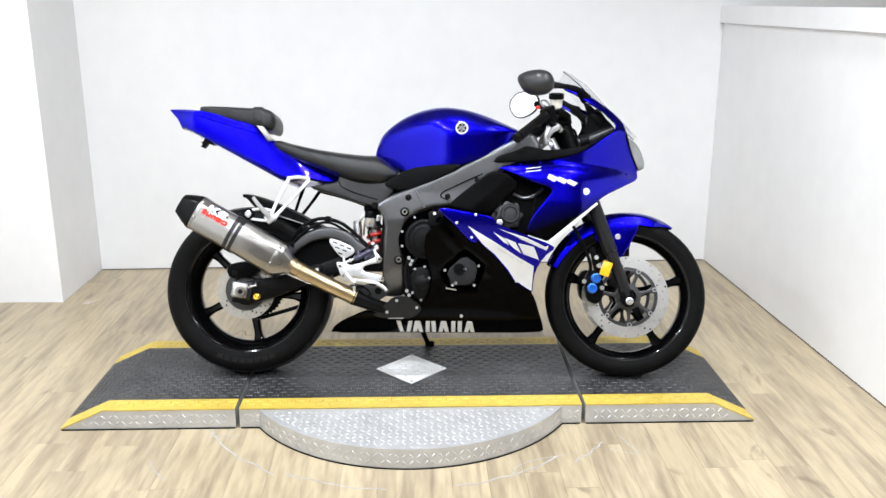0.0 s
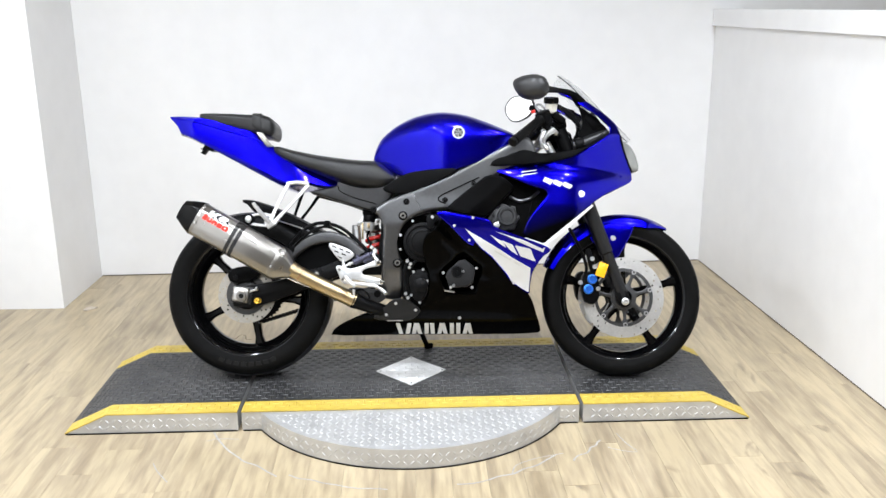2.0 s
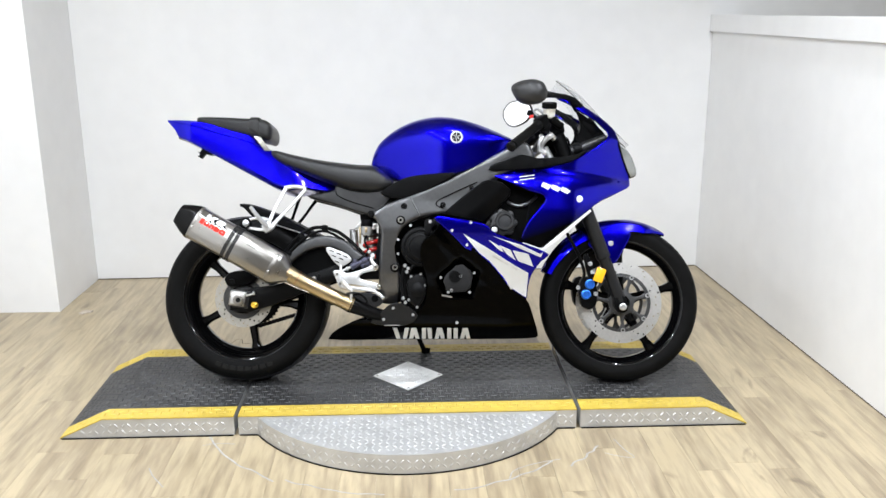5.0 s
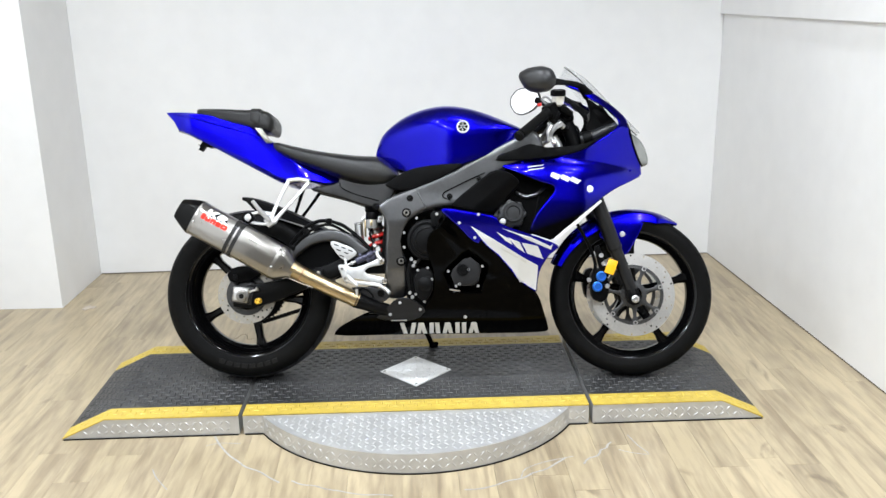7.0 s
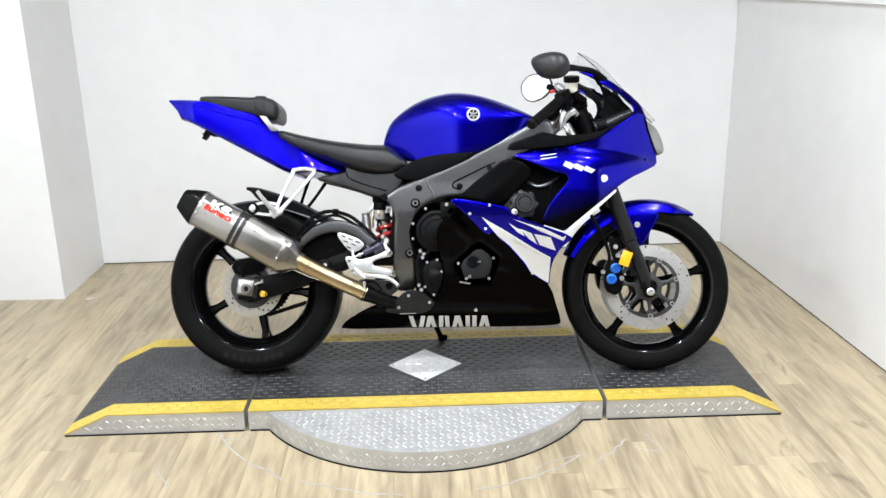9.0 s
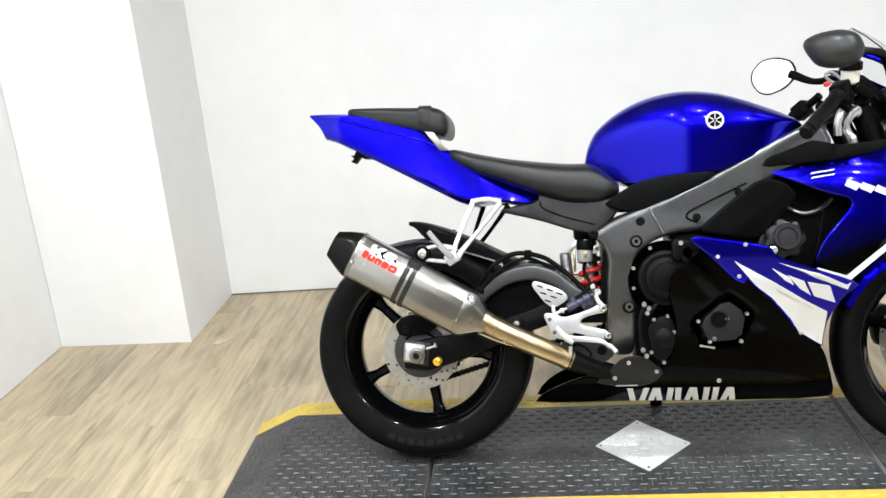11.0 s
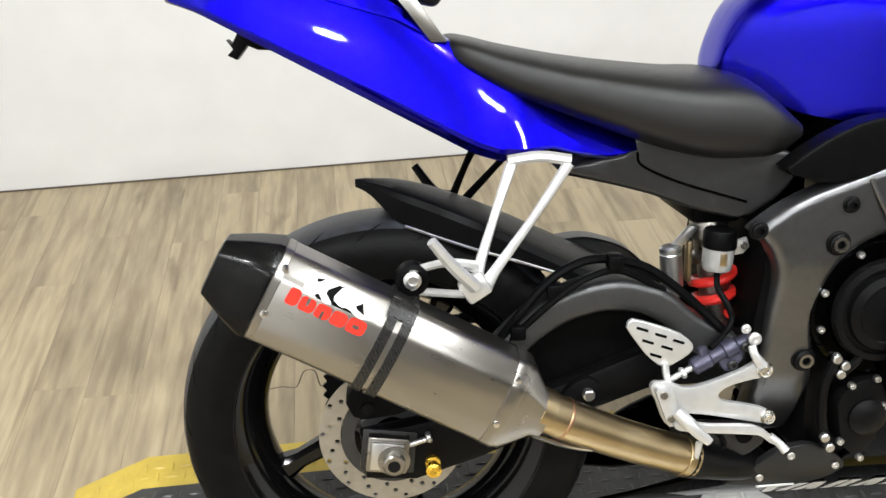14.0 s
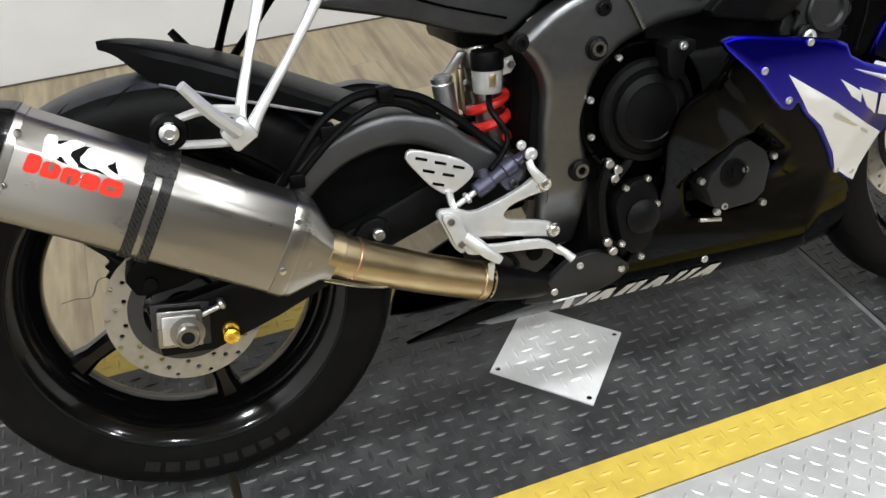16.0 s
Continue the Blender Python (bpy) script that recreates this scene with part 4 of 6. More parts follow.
def inside(x, z, poly):
    """How far a place lies inside a convex outline that runs anticlockwise; negative outside."""
    best = 1.0
    for (ax_, az), (bx, bz) in zip(poly, poly[1:] + poly[:1]):
        l = math.hypot(bx - ax_, bz - az)
        best = min(best, ((bx - ax_) * (z - az) - (bz - az) * (x - ax_)) / l)
    return best


FLANK = [(0.140, -0.036), (0.150, -0.046), (0.165, -0.066), (0.190, -0.098), (0.210, -0.119), (0.235, -0.134), (0.260, -0.145), (0.290, -0.155), (0.320, -0.163), (0.350, -0.174), (0.400, -0.203), (0.450, -0.232), (0.500, -0.260), (0.550, -0.277), (0.620, -0.280)]


def y_plane(x, z):
    """The flank of the fairing: slanting in, and tucked under along its keel."""
    y = sum(interp(z + d, FLANK) for d in (-0.012, -0.006, 0, 0.006, 0.012)) / 5
    return y + 0.25 * max(0, x - 0.24)


def y_belly(x, z):
    """The lower flank, with a hollow where the ignition cover comes through and a soft fold under it."""
    d = inside(x, z, OPENING)
    u = min(1, max(0, (d + 0.010) / 0.024))
    ridge = 0.007 * math.exp(-((0.70 * (x - 0.05) + 0.71 * (z - 0.545) + 0.060) / 0.014) ** 2)
    return y_plane(x, z) - ridge * min(1, max(0, (z - 0.36) / 0.05)) + 0.034 * u * u * (3 - 2 * u)


def y_mid(x, z):
    return y_plane(x, z)


UPPER = both("upper_fairing", panel([(0.150, 0.757), (0.178, 0.761), (0.259, 0.768), (0.333, 0.770), (0.408, 0.785), (0.472, 0.808), (0.533, 0.842), (0.573, 0.870), (0.594, 0.890), (0.597, 0.909), (0.569, 0.938), (0.532, 0.962), (0.502, 0.976), (0.453, 1.010), (0.411, 1.028), (0.414, 1.038), (0.460, 1.030), (0.511, 1.005), (0.579, 0.963), (0.628, 0.922), (0.636, 0.890), (0.645, 0.852), (0.674, 0.788), (0.692, 0.755),
                                     (0.688, 0.720), (0.637, 0.694), (0.581, 0.669), (0.528, 0.635), (0.437, 0.557), (0.347, 0.482), (0.272, 0.508), (0.284, 0.550), (0.302, 0.585), (0.333, 0.622), (0.364, 0.660), (0.357, 0.677), (0.306, 0.691), (0.252, 0.714), (0.198, 0.738)], y_upper, 0.005, 0.006, 0.014, 1), FADEBLUE, "glossy metallic blue upper fairing fading to black below")
MID = both("middle_fairing", panel([(-0.030, 0.592), (-0.008, 0.600), (0.076, 0.586), (0.157, 0.571), (0.172, 0.544), (0.278, 0.507), (0.352, 0.482), (0.378, 0.467), (0.340, 0.439), (0.311, 0.390), (0.304, 0.345), (0.303, 0.310), (0.280, 0.324), (0.235, 0.353), (0.213, 0.385), (0.165, 0.440), (0.127, 0.470), (0.106, 0.494),
                                    (0.102, 0.478), (0.078, 0.489), (0.029, 0.541)], y_mid, 0.005, 0.005, 0.02, 1, 0.003), BLUE, "glossy blue middle fairing")
BELLY = both("belly_fairing", panel([(-0.001, 0.582), (0.050, 0.545), (0.113, 0.508), (0.150, 0.468), (0.200, 0.418), (0.240, 0.368), (0.290, 0.326), (0.314, 0.291), (0.330, 0.240), (0.345, 0.199), (0.353, 0.168), (0.300, 0.164), (0.100, 0.163), (-0.150, 0.162), (-0.420, 0.157), (-0.402, 0.184), (-0.375, 0.204), (-0.333, 0.225), (-0.272, 0.246), (-0.201, 0.226),
                                     (-0.120, 0.228), (-0.090, 0.262), (-0.060, 0.305), (-0.054, 0.383), (-0.066, 0.427), (-0.076, 0.465), (-0.068, 0.514), (-0.032, 0.540)], y_belly, 0.005, 0.006, 0.009, 1, -0.003), BLACKGLOSS, "gloss black lower fairing with an opening at the engine cover", 60)


def decal(name, outline, depth, material, parent, lift=0.0022, cut=0, label="", step=0.012):
    return part(name, panel(outline, depth, 0.0006, 0, step, cut, lift), material, parent, label)


# white stripes
decal("stripe", [(0.074, 0.538), (0.167, 0.484), (0.249, 0.433), (0.303, 0.404), (0.302, 0.372), (0.300, 0.342), (0.299, 0.318), (0.281, 0.328), (0.237, 0.357), (0.2155, 0.390), (0.167, 0.444), (0.129, 0.474), (0.107, 0.499)], y_mid, WHITE, MID, 0.0052, label="white fairing stripe")
decal("stripe", [(0.160, 0.518), (0.204, 0.493), (0.214, 0.474), (0.192, 0.487)], y_mid, WHITE, MID, 0.0052)
decal("stripe", [(0.197, 0.500), (0.236, 0.484), (0.257, 0.447), (0.229, 0.465)], y_mid, WHITE, MID, 0.0052)
decal("stripe", [(0.244, 0.482), (0.300, 0.470), (0.320, 0.426), (0.265, 0.445)], y_mid, WHITE, MID, 0.0052)
decal("stripe", [(0.176, 0.530), (0.274, 0.500), (0.341, 0.470), (0.352, 0.476), (0.345, 0.458), (0.262, 0.491)], y_mid, WHITE, MID, 0.0052)
decal("lettering_bar", [(0.175, 0.466), (0.261, 0.418), (0.264, 0.412), (0.177, 0.460)], y_mid, SILVER, MID, 0.0088)
decal("stripe", [(0.284, 0.512), (0.350, 0.490), (0.427, 0.553), (0.522, 0.628), (0.527, 0.622), (0.439, 0.545), (0.353, 0.474), (0.279, 0.503)], y_upper, WHITE, UPPER, label="white stripe along the fairing edge")
# model mark drawn as plain slanted bars
for k in range(3):
    x = 0.346 + 0.034 * k
    decal("mark_bar", [(x, 0.708 - 0.008 * k), (x + 0.008, 0.722 - 0.008 * k), (x + 0.038, 0.710 - 0.009 * k), (x + 0.026, 0.694 - 0.007 * k)], y_upper, WHITE, UPPER)
for k in range(2):
    decal("mark_bar", [(0.270, 0.738 - 0.011 * k), (0.276, 0.743 - 0.011 * k), (0.328, 0.749 - 0.011 * k), (0.322, 0.745 - 0.011 * k)], y_upper, WHITE, UPPER)
# maker's mark drawn as pairs of plain slanted bars
for k in range(6):
    x, lean = -0.166 + 0.0462 * k, (-0.010, 0.010, 0.002, 0.010, 0.0, 0.010)[k]
    for side_, sh in ((0.0, lean), (0.023, -lean)):
        decal("mark_bar", [(x + side_, 0.1655), (x + side_ + 0.0150, 0.1655), (x + side_ + 0.0150 + sh, 0.2075), (x + side_ + sh, 0.2075)], y_belly, WHITE, BELLY, 0.0006, 0)
bm = bmesh.new()
lathe(bm, [(0, 0), (0.012, 0), (0.012, 0.002), (0.010, 0.003), (0, 0.003)], about_y(0.483, 0.664, y_upper(0.483, 0.664)), 24)
part("badge", bm, WHITE, UPPER, "round white badge")
bolts(MID, ALU, lambda x, z: y_mid(x, z) - 0.003, ((0.036, 0.549), (0.087, 0.500), (0.100, 0.576), (0.244, 0.352), (0.285, 0.338)), 0.0050, 0.003, name="fairing_screw")
bm = bmesh.new()
bolt(bm, 0.054, y_belly(0.054, 0.227) + 0.003, 0.227, 0.006, 0.004)
part("fairing_screw", bm, ALU, BELLY)
bolts(UPPER, BLUE, y_upper, ((0.395, 0.768), (0.50, 0.755), (0.325, 0.763), (0.255, 0.758), (0.64, 0.735)), 0.0045, 0.002, name="fairing_screw")

# dark inside of the fairing, radiator, duct
both("inner_panel", panel([(0.10, 0.60), (0.16, 0.74), (0.36, 0.76), (0.38, 0.62), (0.36, 0.50), (0.20, 0.50)], depth_of(-0.115), 0.01, 0, 0.05, 1), INNER, "black inner fairing")
both("cockpit_panel", panel([(0.160, 0.762), (0.174, 0.785), (0.228, 0.803), (0.277, 0.822), (0.300, 0.818), (0.347, 0.806), (0.464, 0.818), (0.520, 0.840), (0.472, 0.800), (0.390, 0.778), (0.270, 0.766)], depth_of(-0.194), 0.030, 0.004, 0.03, 1), BLACKPLASTIC, "black cockpit trim panel")
bm = bmesh.new()
box(bm, (0.25, -0.11, 0.30), (0.29, 0.11, 0.62), 0.008)
part("radiator", bm, ENGINE, BIKE, "black radiator behind the fairing")
for s in (-1, 1):
    lobes = [(0.218 + (0.047 + 0.004 * math.cos(7 * a)) * math.cos(a), 0.583 + (0.047 + 0.004 * math.cos(7 * a)) * math.sin(a)) for a in np.linspace(0, 2 * math.pi, 70)[:-1]]
    bm = prism(lobes, -0.158, -0.110, 0.006)
    disc = part("cover_disc", bm if s < 0 else mirrored(bm), RAILGREY, BIKE, "lobed charcoal side cover")
    if s > 0:
        continue
    bm = bmesh.new()
    lathe(bm, [(0.034, 0), (0.034, 0.006), (0.031, 0.009), (0.024, 0.009), (0.021, 0.005), (0.010, 0.005), (0, 0.006)], about_y(0.223, 0.588, -0.157), 36)
    part("cover_ring", bm, RAILGREY, disc)
    bm = bmesh.new()
    lathe(bm, [(0, 0), (0.017, 0), (0.017, 0.010), (0.014, 0.013), (0.008, 0.013), (0.007, 0.006), (0, 0.006)], about_y(0.186, 0.556, -0.158), 24)
    part("bolt_boss", bm, ENGINE, disc)
    bm = bmesh.new()
    lathe(bm, [(0, 0), (0.011, 0), (0.011, 0.004), (0.008, 0.006), (0.005, 0.006), (0.004, 0.003), (0, 0.003)], about_y(0.186, 0.556, -0.170), 20)
    part("boss_bolt", bm, ALU, disc, "bright ringed bolt")
    for k in range(5):
        a = 2 * math.pi * k / 7 - 0.6
        bm = bmesh.new()
        bolt(bm, 0.218 + 0.045 * math.cos(a), -0.157, 0.583 + 0.045 * math.sin(a), 0.004, 0.005)
        part("bolt", bm, ENGINE, disc)
    part("cover_bracket", prism([(0.150, 0.560), (0.168, 0.610), (0.195, 0.632), (0.200, 0.600), (0.180, 0.555)], -0.150, -0.125, 0.004, 1), RAILGREY, disc)
bm = bmesh.new()
tube(bm, [(0.235, -0.12, 0.660), (0.27, -0.13, 0.645), (0.31, -0.13, 0.655), (0.34, -0.12, 0.680)], 0.006, 8)
part("hose", bm, FRAMEGREY, BIKE)
bm = bmesh.new()
tube(bm, [(0.315, -0.14, 0.655), (0.30, -0.15, 0.58), (0.285, -0.15, 0.52)], 0.0022, 8)
part("cable", bm, BLACKPLASTIC, BIKE)

# ---- engine ----
bm = bmesh.new()
box(bm, (-0.15, -0.138, 0.255), (0.20, 0.138, 0.56), 0.02)
box(bm, (-0.05, -0.13, 0.50), (0.17, 0.13, 0.66), 0.02)
ENG = part("engine_block", bm, ENGINE, BIKE, "charcoal engine block")
CL = (-0.074, 0.496)
bm = bmesh.new()
lathe(bm, [(0.060, 0), (0.092, 0), (0.094, 0.004), (0.094, 0.020), (0.090, 0.024), (0.074, 0.024), (0.072, 0.030), (0.060, 0.030), (0.060, 0)], about_y(*CL, -0.148), 48)
part("clutch_flange", bm, BLACKGLOSS, ENG, "black clutch cover flange")
bm = bmesh.new()
lathe(bm, [(0.071, 0), (0.071, 0.032), (0.068, 0.038), (0.060, 0.040), (0.058, 0.036), (0.053, 0.036), (0.051, 0.043), (0.040, 0.047), (0.038, 0.045), (0.022, 0.047), (0, 0.048)], about_y(*CL, -0.148), 64)
part("clutch_cover", bm, ENGINE, ENG, "round grey clutch cover")
for k in (72, 116, 162, 197, 229):
    a = radians(k)
    bm = bmesh.new()
    bolt(bm, CL[0] + 0.084 * math.cos(a), -0.171, CL[1] + 0.084 * math.sin(a), 0.0052, 0.006)
    part("bolt", bm, ALU, ENG)
bm = prism([(-0.062, 0.592), (-0.018, 0.590), (-0.020, 0.572), (-0.034, 0.566), (-0.036, 0.545), (-0.048, 0.536), (-0.060, 0.548)], -0.212, -0.178, 0.004, 1)
arm = part("clutch_arm", bm, ENGINE, ENG, "black clutch release arm")
bolts(arm, ALU, -0.212, ((-0.040, 0.583),), 0.006, 0.006)
IG = [(0.000, 0.385), (0.064, 0.443), (0.112, 0.405), (0.098, 0.340), (0.020, 0.335)]
bm = prism(IG, -0.206, -0.15, 0.008, 1)
part("ignition_cover", bm, GUARD, ENG, "five-sided black ignition cover")
bm = bmesh.new()
lathe(bm, [(0.021, 0), (0.021, 0.003), (0.018, 0.0035), (0.017, 0.001), (0, 0.001)], about_y(0.046, 0.392, -0.205), 28)
box(bm, (0.0445, -0.2085, 0.384), (0.0475, -0.205, 0.400), 0.0005)
part("timing_plug", bm, ENGINE, ENG)
for x, z in ((-0.003, 0.388), (0.066, 0.393), (0.113, 0.404), (0.098, 0.337), (0.023, 0.337), (0.034, 0.344)):
    bm = bmesh.new()
    bolt(bm, x, -0.200, z, 0.0052, 0.008)
    part("bolt", bm, ALU, ENG)
bm = bmesh.new()
tube(bm, [(0.000, -0.196, 0.326), (0.020, -0.196, 0.323), (0.036, -0.194, 0.320)], 0.003, 6)
part("bracket_strip", bm, ALU, ENG)
bm = prism([(-0.125, 0.372), (-0.10, 0.398), (-0.068, 0.402), (-0.052, 0.370), (-0.060, 0.315), (-0.085, 0.280), (-0.112, 0.300), (-0.120, 0.335)], -0.180, -0.14, 0.008, 1)
pump = part("water_pump_cover", bm, ENGINE, ENG, "charcoal water pump cover")
bm = bmesh.new()
lathe(bm, [(0.026, 0), (0.026, 0.006), (0.018, 0.012), (0, 0.014)], about_y(-0.082, 0.345, -0.178), 24)
part("pump_boss", bm, ENGINE, ENG)
for x, z in ((-0.108, 0.392), (-0.074, 0.400), (-0.060, 0.360), (-0.086, 0.284), (-0.116, 0.310)):
    bm = bmesh.new()
    bolt(bm, x, -0.178, z, 0.0050, 0.007)
    part("bolt", bm, ALU, ENG)
bm = bmesh.new()
tube(bm, [(-0.128, -0.172, 0.43), (-0.140, -0.170, 0.39), (-0.138, -0.168, 0.34), (-0.128, -0.165, 0.30)], 0.007, 8)
tube(bm, [(-0.085, -0.175, 0.45), (-0.105, -0.178, 0.425), (-0.125, -0.172, 0.40)], 0.006, 8)
part("coolant_pipe", bm, ENGINE, ENG)
for x, z in ((-0.130, 0.43), (-0.118, 0.42), (-0.104, 0.445), (-0.128, 0.30), (-0.136, 0.315), (-0.123, 0.408)):
    bm = bmesh.new()
    lathe(bm, [(0, 0), (0.0065, 0), (0.0065, 0.006), (0.005, 0.008), (0, 0.008)], about_y(x, z, -0.174), 14)
    part("pipe_clamp", bm, ALU, ENG)
def y_guard(x, z):
    return y_plane(x, z) - 0.007


plate = part("lower_guard", panel([(-0.258, 0.228), (-0.222, 0.258), (-0.188, 0.293), (-0.147, 0.299), (-0.114, 0.284), (-0.082, 0.254), (-0.103, 0.228), (-0.135, 0.215), (-0.200, 0.216), (-0.238, 0.220)], y_guard, 0.010, 0.003, 0.02, 1), GUARD, BIKE, "flat dark lower guard plate")
bolts(plate, ALU, y_guard, ((-0.172, 0.280), (-0.207, 0.239), (-0.102, 0.256)), 0.0055, 0.004, name="bolt")
bm = bmesh.new()
tube(bm, [(-0.205, y_guard(-0.205, 0.217) - 0.002, 0.217), (-0.150, y_guard(-0.150, 0.218) - 0.002, 0.218)], 0.0018, 6, 1)
part("pin", bm, ALU, plate)

# ---- swingarm and rear end ----
both("swingarm", prism([(-0.765, 0.335), (-0.76, 0.268), (-0.69, 0.262), (-0.60, 0.290), (-0.446, 0.352), (-0.36, 0.382), (-0.20, 0.380), (-0.19, 0.455), (-0.30, 0.455), (-0.365, 0.440), (-0.493, 0.392), (-0.60, 0.362), (-0.69, 0.348)], -0.132, -0.100, 0.010), ENGINE, "satin black aluminium swingarm")
both("swingarm_brace", panel([(-0.600, 0.432), (-0.566, 0.470), (-0.519, 0.511), (-0.462, 0.534), (-0.405, 0.540), (-0.344, 0.520), (-0.300, 0.478), (-0.230, 0.445), (-0.235, 0.405), (-0.32, 0.430), (-0.345, 0.470), (-0.385, 0.492), (-0.430, 0.497), (-0.480, 0.485), (-0.526, 0.455), (-0.555, 0.420), (-0.60, 0.400)], depth_of(-0.135), 0.035, 0.010), BRACEGREY, "dark grey arched swingarm brace")
part("inner_guard", panel([(-0.560, 0.400), (-0.545, 0.440), (-0.505, 0.478), (-0.430, 0.500), (-0.380, 0.492), (-0.340, 0.465), (-0.315, 0.430), (-0.360, 0.425), (-0.450, 0.395), (-0.520, 0.370)], depth_of(-0.098), 0.004, 0.002, 0.04, 1), INNER, BIKE, "black plastic guard inside the swingarm arch")
bm = prism([(-0.500, 0.366), (-0.478, 0.400), (-0.452, 0.408), (-0.436, 0.396), (-0.442, 0.368), (-0.470, 0.352)], -0.144, -0.128, 0.004, 1)
part("arm_lug", bm, ENGINE, BIKE, "black swingarm bracket lug")
bm = bmesh.new()
box(bm, (-0.25, -0.13, 0.385), (-0.15, 0.13, 0.45), 0.012)
part("swingarm_pivot", bm, BLACKPLASTIC, BIKE)
bm = bmesh.new()
lathe(bm, [(0, 0), (0.008, 0), (0.008, 0.008), (0.006, 0.010), (0, 0.010)], about_y(-0.455, 0.385, -0.144), 18)
part("arm_bolt", bm, ALU, BIKE)
bm = bmesh.new()
box(bm, (-0.757, -0.150, 0.285), (-0.700, -0.128, 0.338), 0.004, Matrix.Translation((-0.72, 0, 0.31)) @ Matrix.Rotation(radians(8), 4, "Y") @ Matrix.Translation((0.72, 0, -0.31)))
adj = part("chain_adjuster", bm, BRUSHED, BIKE, "bare aluminium chain adjuster block")
for x0, x1, y0, z0, z1, ma in ((-0.764, -0.690, -0.136, 0.280, 0.342, RAILGREY), (-0.751, -0.708, -0.154, 0.291, 0.332, ALU)):
    bm = bmesh.new()
    box(bm, (x0, y0, z0), (x1, y0 + 0.006, z1), 0.002, Matrix.Translation((-0.72, 0, 0.31)) @ Matrix.Rotation(radians(8), 4, "Y") @ Matrix.Translation((0.72, 0, -0.31)))
    part("adjuster_plate", bm, ma, adj)
bm = bmesh.new()
lathe(bm, [(0, 0), (0.022, 0), (0.022, 0.003), (0.015, 0.004), (0.015, 0.016), (0.013, 0.018), (0.008, 0.018), (0.007, 0.010), (0, 0.010)], about_y(-0.720, 0.308, -0.153), 6 * 4)
part("axle_nut", bm, BRUSHED, adj)
# solid black disc in place of the shaded hole in the nut
bm = bmesh.new()
lathe(bm, [(0, 0), (0.0085, 0), (0.0085, 0.001), (0, 0.001)], about_y(-0.720, 0.308, -0.1702), 20)
part("axle_hole_shade", bm, STRIP, adj)
bm = bmesh.new()
rod(bm, (-0.70, -0.14, 0.322), (-0.672, -0.14, 0.330), 0.004)
rod(bm, (-0.675, -0.14, 0.331), (-0.668, -0.14, 0.333), 0.008)
part("adjuster_screw", bm, ALU, adj)
bm = bmesh.new()
lathe(bm, [(0, 0), (0.0105, 0), (0.0105, 0.008), (0.007, 0.011), (0.007, 0.018), (0.0105, 0.021), (0.0105, 0.027), (0.006, 0.029), (0, 0.027)], about_y(-0.667, 0.290, -0.130), 24)
part("stand_spool", bm, GOLD, BIKE, "gold anodised stand spool")
# rear caliper and its bracket above the axle
bm = prism([(-0.77, 0.352), (-0.70, 0.36), (-0.66, 0.385), (-0.68, 0.415), (-0.76, 0.41), (-0.785, 0.385)], -0.125, -0.06, 0.008, 1)
part("rear_caliper", bm, BLACKPLASTIC, BIKE, "black rear brake caliper")
bm = bmesh.new()
lathe(bm, [(0, 0), (0.010, 0), (0.009, 0.004), (0, 0.005)], about_y(-0.752, 0.372, -0.124), 16)
part("caliper_bolt", bm, ENGINE, BIKE)
# sprocket and chain on the far side
bm = bmesh.new()
teeth = 42
pts = []
for k in range(teeth * 2):
    a = 2 * math.pi * k / (teeth * 2)
    r = 0.108 if k % 2 else 0.101
    pts.append((REAR[0] + r * math.cos(a), REAR[1] + r * math.sin(a)))
part("sprocket", prism(pts, 0.070, 0.077, 0), ENGINE, BIKE, "dark toothed rear sprocket", 20)
bm = bmesh.new()
for z0, z1 in ((0.196, 0.365), (0.408, 0.460)):
    n = 42
    for k in range(n):
        t0 = k / n
        x, z = REAR[0] + t0 * 0.55, z0 + (z1 - z0) * t0
        box(bm, (x - 0.0075, 0.066, z - 0.007), (x + 0.0075, 0.070 if k % 2 else 0.068, z + 0.007), 0.002)
        box(bm, (x - 0.0075, 0.077, z - 0.007), (x + 0.0075, 0.081 if k % 2 else 0.079, z + 0.007), 0.002)
tagged(part("chain", bm, ENGINE, BIKE, "dark drive chain"), kind="stuff")


def band(centre, rows, a0, a1, steps, thick=0.003):
    """A mudguard turned round an axle. rows: for each share of the arc, a list of (y, radius)."""
    bm = bmesh.new()
    grid = []
    for k in range(steps + 1):
        u = k / steps
        a = a0 + (a1 - a0) * u
        grid.append([bm.verts.new((centre[0] + r * math.cos(a), y, centre[1] + r * math.sin(a))) for y, r in rows(u)])
    for p, q in zip(grid, grid[1:]):
        for i in range(len(p) - 1):
            bm.faces.new((p[i], p[i + 1], q[i + 1], q[i]))
    bmesh.ops.recalc_face_normals(bm, faces=bm.faces)
    return thicken(bm, lambda v: -v.normal * thick)


